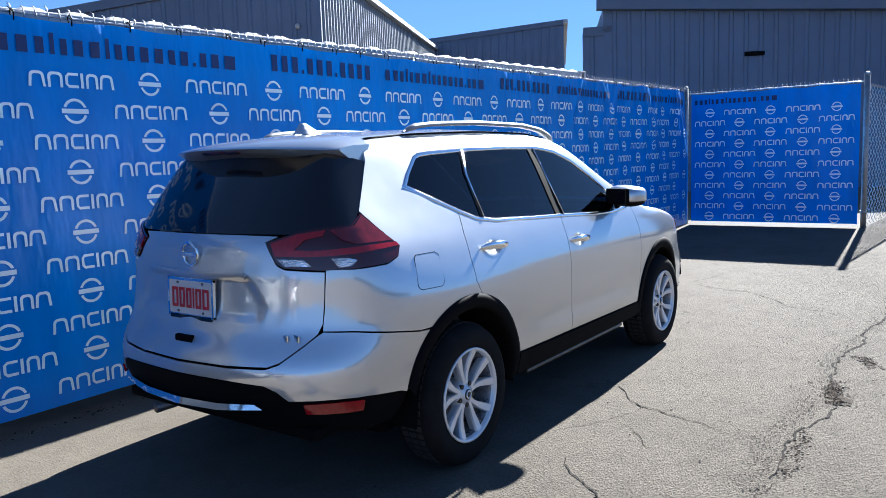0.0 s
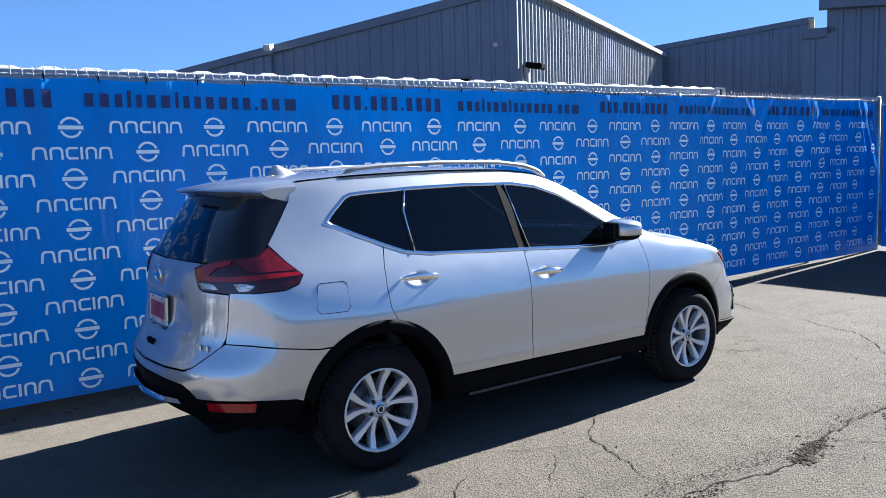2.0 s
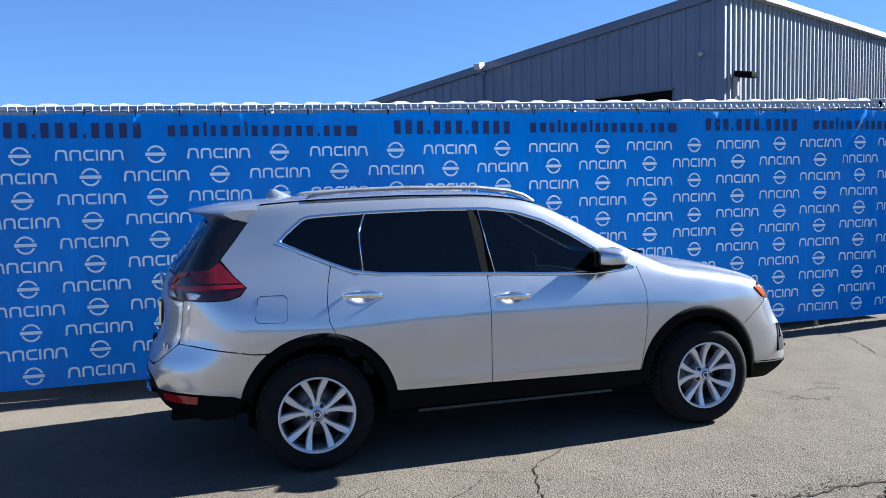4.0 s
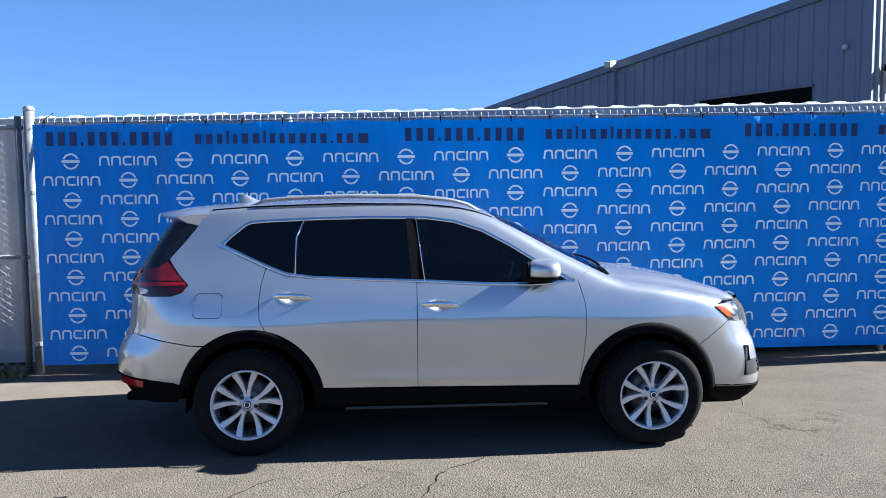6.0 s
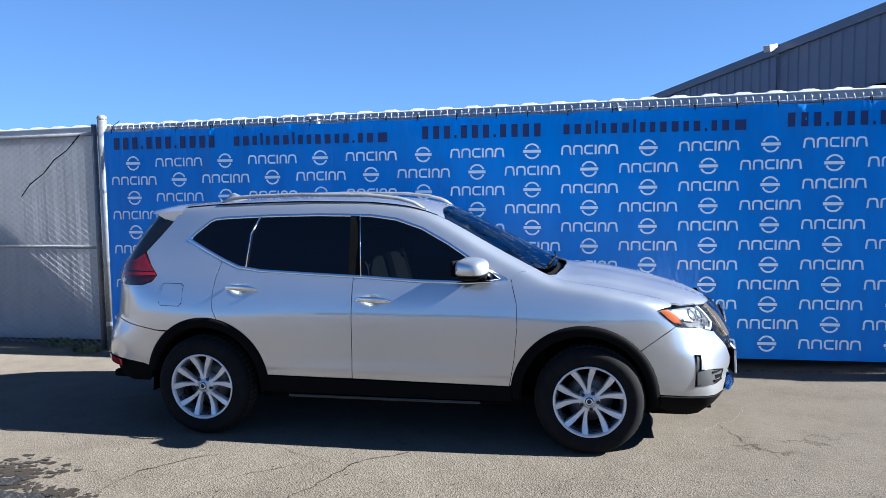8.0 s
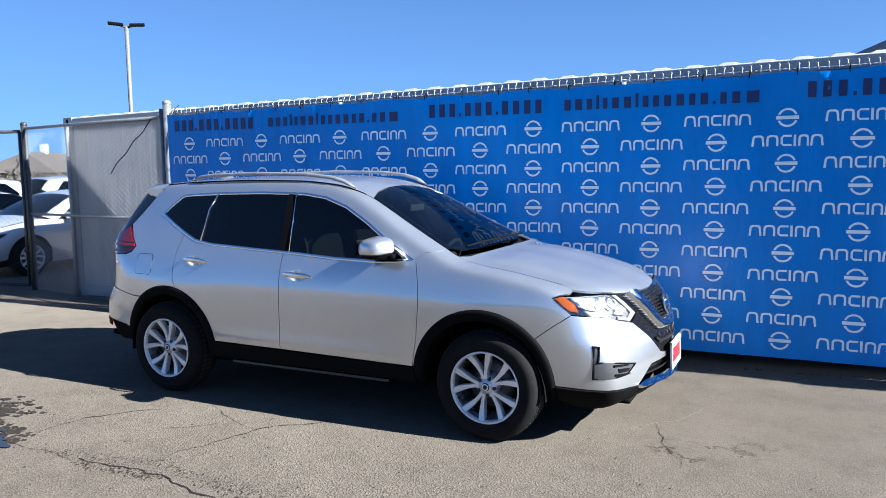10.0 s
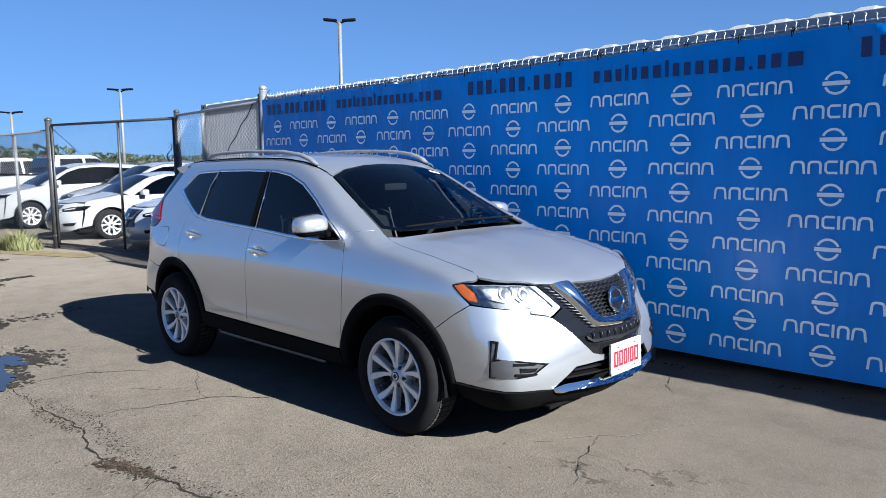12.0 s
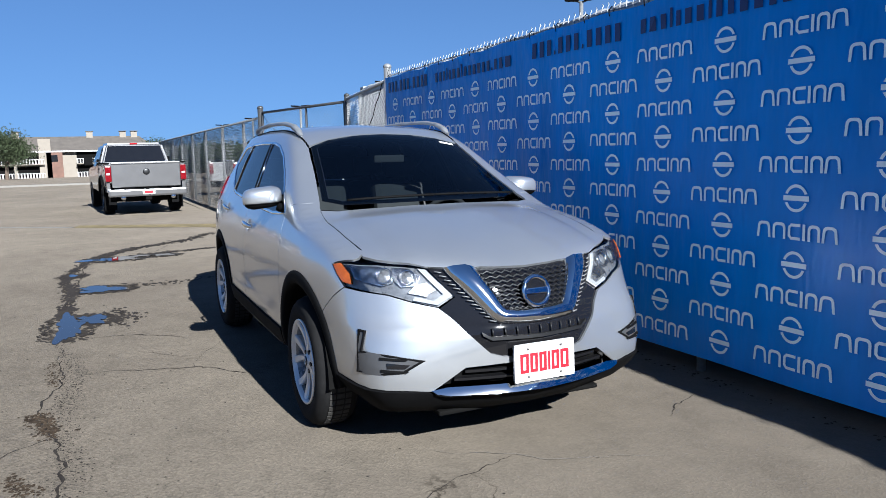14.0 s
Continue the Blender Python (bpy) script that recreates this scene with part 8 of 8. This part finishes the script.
def crack(pts, width, seed, mat="crack", lift=0.004, label="thin dark crack in the asphalt"):
    """A ragged fissure along a line, as one narrow strip with uneven edges."""
    rng = random.Random(seed)
    fine = []
    for (x0, y0), (x1, y1) in zip(pts, pts[1:]):
        n = max(2, int(math.hypot(x1 - x0, y1 - y0) / 0.035))
        for k in range(n):
            fine.append((lerp(x0, x1, k / n), lerp(y0, y1, k / n)))
    fine.append(pts[-1])
    V = []
    ox = oy = 0.0
    for i, (x, y) in enumerate(fine):
        a, b = fine[max(i - 1, 0)], fine[min(i + 1, len(fine) - 1)]
        d = Vector((b[0] - a[0], b[1] - a[1])).normalized()
        ox, oy = ox * 0.8 + rng.gauss(0, 0.010), oy * 0.8 + rng.gauss(0, 0.010)
        w = 0.55 * width * (0.35 + 0.9 * rng.random()) * (0.3 + 0.7 * math.sin(math.pi * min(1, 0.08 + i / len(fine))))
        V += [(x + ox - d.y * w / 2, y + oy + d.x * w / 2, gz(x) + lift), (x + ox + d.y * w / 2, y + oy - d.x * w / 2, gz(x) + lift)]
    ob = mesh_ob("crack", V, [(2 * i, 2 * i + 1, 2 * i + 3, 2 * i + 2) for i in range(len(fine) - 1)], mat)
    tagged(ob, label, "crack", kind="structure")


crack([(0.25, -0.90), (0.17, -1.01), (-0.03, -1.18), (-0.14, -1.30), (-0.20, -1.58), (-0.30, -1.98)], 0.020, 1)
crack([(-0.14, -1.30), (-0.42, -1.22), (-0.80, -1.02)], 0.007, 2)
crack([(4.04, -0.22), (3.86, -0.55), (3.77, -0.89), (3.40, -1.30), (3.23, -1.45), (3.05, -1.95)], 0.018, 3)
crack([(4.04, -0.22), (4.35, -0.30), (4.78, -0.45)], 0.012, 4)
crack([(4.55, 1.35), (4.40, 0.95), (4.09, 0.35), (4.04, -0.22)], 0.018, 5)
crack([(-1.05, -1.22), (-1.20, -1.32), (-1.30, -1.45), (-1.38, -1.60), (-1.48, -2.0)], 0.015, 6)
crack([(2.05, -0.42), (2.14, -0.32), (2.26, -0.09), (2.41, 0.04), (2.52, 0.36), (2.64, 0.56)], 0.014, 7, "palecrack", label="pale dusty crack in the asphalt")
crack([(2.26, -0.09), (2.42, -0.54), (2.55, -0.82)], 0.010, 8)
crack([(2.00, 1.32), (2.10, 1.10), (2.22, 0.95)], 0.010, 9)
crack([(0.90, -2.15), (1.3, -2.6), (1.6, -3.3)], 0.012, 10)
crack([(-0.45, -1.27), (-0.60, -1.45), (-0.82, -1.63)], 0.008, 15)
# the long worn paving seam
crack([(-8.2, -0.70), (-7.4, -0.98), (-6.9, -1.45), (-6.2, -1.98), (-5.2, -2.02), (-4.0, -2.10), (-3.0, -2.16), (-2.0, -2.16), (-0.8, -2.16)], 0.027, 20, label="worn dark paving seam")
crack([(-0.8, -2.16), (-0.3, -2.14), (0.2, -2.21), (0.6, -2.22), (0.95, -2.12), (1.5, -2.08), (2.1, -2.14), (3.2, -2.21), (4.6, -2.25), (7.5, -2.3)], 0.034, 21, label="worn dark paving seam")


def crumbs(name, centre_line, spread, count, size, mat, label, seed, raise_=0.004):
    """Loose flakes, grit and leaf bits along a line: small irregular tilted chips."""
    rng = random.Random(seed)
    V, F = [], []
    for k in range(count):
        t = rng.random() * (len(centre_line) - 1)
        i = min(int(t), len(centre_line) - 2)
        x = lerp(centre_line[i][0], centre_line[i + 1][0], t - i) + rng.gauss(0, spread)
        y = lerp(centre_line[i][1], centre_line[i + 1][1], t - i) + rng.gauss(0, spread)
        s = size * rng.uniform(0.4, 1.5)
        a = rng.uniform(0, 6.28)
        b = len(V)
        n = 5
        for q in range(n):
            r = s * rng.uniform(0.5, 1.0)
            V.append((x + r * math.cos(a + 6.283 * q / n), y + r * math.sin(a + 6.283 * q / n), gz(x) + raise_ + rng.uniform(0, s * 0.25)))
        V.append((x, y, gz(x) + raise_ + s * 0.45))
        F += [(b + q, b + (q + 1) % n, b + n) for q in range(n)]
    ob = mesh_ob(name, V, F, mat)
    tagged(ob, label, "debris", kind="stuff")


# grit also carries the dark relief shade of the seam seen against the sun
crumbs("seam_grit_shade", [(-0.9, -2.05), (0.1, -2.08), (1.0, -2.08), (2.2, -2.14), (4.5, -2.25)], 0.045, 1300, 0.004, "crack", "dark broken grit with relief shade along the paving seam", 31)
crumbs("seam_grit_shade", [(0.45, -2.22), (0.9, -2.16)], 0.03, 200, 0.009, "leaflitter", "dark leaf litter in a broken spot of asphalt", 32)
crumbs("seam_grit_shade", [(-0.75, -2.2), (-0.1, -2.18)], 0.025, 120, 0.008, "leaflitter", "dark leaf litter in a broken spot of asphalt", 33)
crumbs("seam_grit_shade", [(1.45, -2.30), (1.65, -2.22)], 0.025, 90, 0.008, "leaflitter", "dark leaf litter in a broken spot of asphalt", 34)
crumbs("leaf_litter", [(-3.0, 1.58), (2.0, 1.60), (9.3, 1.58)], 0.03, 500, 0.012, "leaflitter", "dry leaves and dirt under the banner hem", 35)
crumbs("pebbles", [(-3, -1.6), (0, -3.0), (3, -1.5), (6, -0.5)], 0.8, 260, 0.007, "crack", "scattered dark pebbles on the asphalt", 36)
# puddles with their wet rims
water, wnt, wb = nodes_of("puddle_water")
setin(wb, Base_Color=(0.018, 0.017, 0.016, 1), Roughness=0.015)
rip = noise_node(wnt, 5.0, 3)
bump(wnt, wb, rip.outputs["Fac"], 0.03, 0.01)
M["water"] = water
def ragged(cx, cy, rx, ry, seed, turn):
    """An uneven pool outline with bays and tongues."""
    rng = random.Random(seed)
    waves = [(f, rng.uniform(0, 6.28), a) for f, a in ((2, 0.22), (3, 0.20), (5, 0.16), (8, 0.11), (13, 0.08), (21, 0.05))]
    out = []
    for i in range(96):
        t = 2 * math.pi * i / 96
        k = 1 + sum(a * math.sin(f * t + p) for f, p, a in waves)
        x, y = rx * k * math.cos(t), ry * k * math.sin(t)
        out.append((cx + x * math.cos(turn) - y * math.sin(turn), cy + x * math.sin(turn) + y * math.cos(turn)))
    return out


def damp(name, line, spread, count, size, mat, label, seed, stretch=(1.0, 1.0), lift=0.003):
    """A ragged dark stain: many flat irregular flakes, crowded along a line."""
    rng = random.Random(seed)
    V, F = [], []
    for k in range(count):
        t = rng.random() * (len(line) - 1)
        i = min(int(t), len(line) - 2)
        x = lerp(line[i][0], line[i + 1][0], t - i) + rng.gauss(0, spread * stretch[0])
        y = lerp(line[i][1], line[i + 1][1], t - i) + rng.gauss(0, spread * stretch[1])
        r0, a, n, b = size * rng.uniform(0.25, 1.0) ** 1.5, rng.uniform(0, 6.28), 7, len(V)
        z = gz(x) + lift + 0.0025 * rng.random()
        for q in range(n):
            r = r0 * rng.uniform(0.5, 1.1)
            V.append((x + r * stretch[0] * math.cos(a + 6.283 * q / n), y + r * stretch[1] * math.sin(a + 6.283 * q / n), z))
        F.append(tuple(range(b, b + n)))
    tagged(mesh_ob(name, V, F, mat), label, "stain", kind="stuff")


POOLS = [(-2.00, -2.12, 0.46, 0.12, 0.0), (-2.25, -1.92, 0.18, 0.12, 0.5), (-3.95, -1.82, 0.17, 0.27, -0.25), (-6.70, -1.62, 0.22, 0.36, -0.35), (-6.82, -1.02, 0.12, 0.28, -0.3), (-5.2, -2.12, 0.10, 0.05, 0.1)]
for k, (x, y, rx, ry, tn) in enumerate(POOLS):
    flat("puddle", [ragged(x, y, rx, ry, 80 + k, tn)], "water", 0.0085 + 0.0005 * k, "shallow rain puddle mirroring the blue sky", "puddle")
    rim = [(x + (rx + 0.05) * 1.05 * math.cos(t) * math.cos(tn) - (ry + 0.05) * 1.05 * math.sin(t) * math.sin(tn), y + (rx + 0.05) * 1.05 * math.cos(t) * math.sin(tn) + (ry + 0.05) * 1.05 * math.sin(t) * math.cos(tn)) for t in [6.2832 * q / 14 for q in range(15)]]
    damp("wet_patch", rim, 0.04, 520, 0.034, "wet", "dark wet asphalt round a puddle", 60 + k)
damp("wet_patch", [(-9.9, 0.25), (-8.8, -0.35), (-8.1, -1.2), (-7.6, -1.55), (-7.0, -1.8)], 0.06, 900, 0.05, "wet", "dark damp streak along the paving seam", 91, (1.3, 0.9))
damp("wet_patch", [(-7.3, -0.1), (-7.15, -0.75), (-7.0, -1.3)], 0.05, 420, 0.05, "wet", "dark damp streak beside a puddle", 92)
damp("wet_patch", [(-6.6, -1.95), (-5.6, -2.14), (-4.8, -2.2), (-4.0, -2.12), (-3.0, -2.16), (-2.5, -2.16)], 0.045, 1100, 0.036, "wet", "dark damp streak along the paving seam", 93, (1.8, 0.8))
damp("wet_patch", [(-4.1, -1.55), (-4.0, -1.1), (-4.2, -0.6)], 0.06, 110, 0.03, "wet", "faint damp streak on the asphalt", 94, (1.6, 1.0))
damp("wet_patch", [(-2.6, -1.75), (-2.2, -1.6), (-1.9, -1.75)], 0.08, 160, 0.03, "wet", "faint damp streak on the asphalt", 95, (1.6, 0.8))
# the flecks darken the seam in colour, partly for shade in its rough relief
damp("seam_wear_shade", [(-1.4, -2.15), (-0.78, -2.14), (-0.3, -2.0), (0.2, -2.1), (0.75, -2.21), (1.38, -2.0), (2.18, -2.08), (3.16, -2.22), (4.6, -2.25), (7.5, -2.3)], 0.04, 1100, 0.008, "crack", "worn dark flecks with relief shade along the paving seam", 96)
damp("seam_wear_shade", [(0.50, -2.28), (0.63, -2.21), (0.85, -2.15)], 0.030, 170, 0.022, "leaflitter", "dark broken spot in the asphalt", 97)
damp("seam_wear_shade", [(1.40, -2.32), (1.65, -2.20)], 0.03, 80, 0.018, "leaflitter", "dark broken spot in the asphalt", 98)
damp("seam_wear_shade", [(-0.1, -1.75), (0.5, -1.7), (1.3, -1.65), (2.0, -1.8)], 0.16, 150, 0.007, "crack", "scattered dark flecks where the asphalt has worn", 99)
# far joint and worn yellow line
flat("yellow_line", [[(-13.1, -2.2), (-11.2, 0.40), (-8.9, 1.26), (-9.05, 1.68), (-11.8, 0.85), (-13.7, -2.1)]], "yellow", 0.006, "worn yellow painted line on the asphalt", "road marking")
flat("joint_strip", [[(-14.9, -4.4), (-13.15, -2.25), (-13.30, -2.18), (-15.1, -4.4)]], "concrete", 0.006, "pale concrete joint strip in the asphalt", "joint")
kerb = box("kerb", -46, -11.2, 1.05, 1.40, gz(-25) - 0.06, gz(-14) - 0.01, "asphalt", None, 0.02)
tagged(kerb, "low concrete footing under the dark fence", "kerb", kind="structure")


def weeds(cx, cy, r, h, n, seed, label):
    rng = random.Random(seed)
    t = empty("weed_clump", pose(cx, cy, gz(cx)))
    for part_no in range(3):
        V, F = [], []
        for k in range(n // 3):
            a, d = rng.uniform(0, 6.28), r * math.sqrt(rng.random())
            x, y = d * math.cos(a), d * math.sin(a) * 0.6
            hh = h * rng.uniform(0.35, 1.0) * (1.1 - d / r * 0.5)
            lx, ly = rng.gauss(0, 0.35) * hh, rng.gauss(0, 0.35) * hh
            w = 0.008 + 0.008 * rng.random()
            b = len(V)
            ca, sa = math.cos(a + 1.5) * w, math.sin(a + 1.5) * w
            V += [(x - ca, y - sa, -0.01), (x + ca, y + sa, -0.01), (x + lx * 0.4 + ca, y + ly * 0.4 + sa, hh * 0.6), (x + lx * 0.4 - ca, y + ly * 0.4 - sa, hh * 0.6), (x + lx, y + ly, hh)]
            F += [(b, b + 1, b + 2, b + 3), (b + 3, b + 2, b + 4)]
        tagged(mesh_ob("grass_tuft", V, F, "weed", t), kind="stuff")
    tagged(t, label, "weeds", "weed clumps")


weeds(-11.5, 1.05, 0.62, 0.42, 700, 41, "pale green weeds at the foot of the gate post")
weeds(-12.6, 1.2, 0.5, 0.22, 240, 42, "dry weeds along the fence foot")
weeds(-4.05, 1.55, 0.16, 0.12, 120, 43, "small grass tuft at the fence post")
weeds(-4.6, 1.9, 0.40, 0.08, 200, 44, "low grass under the chain-link fence")
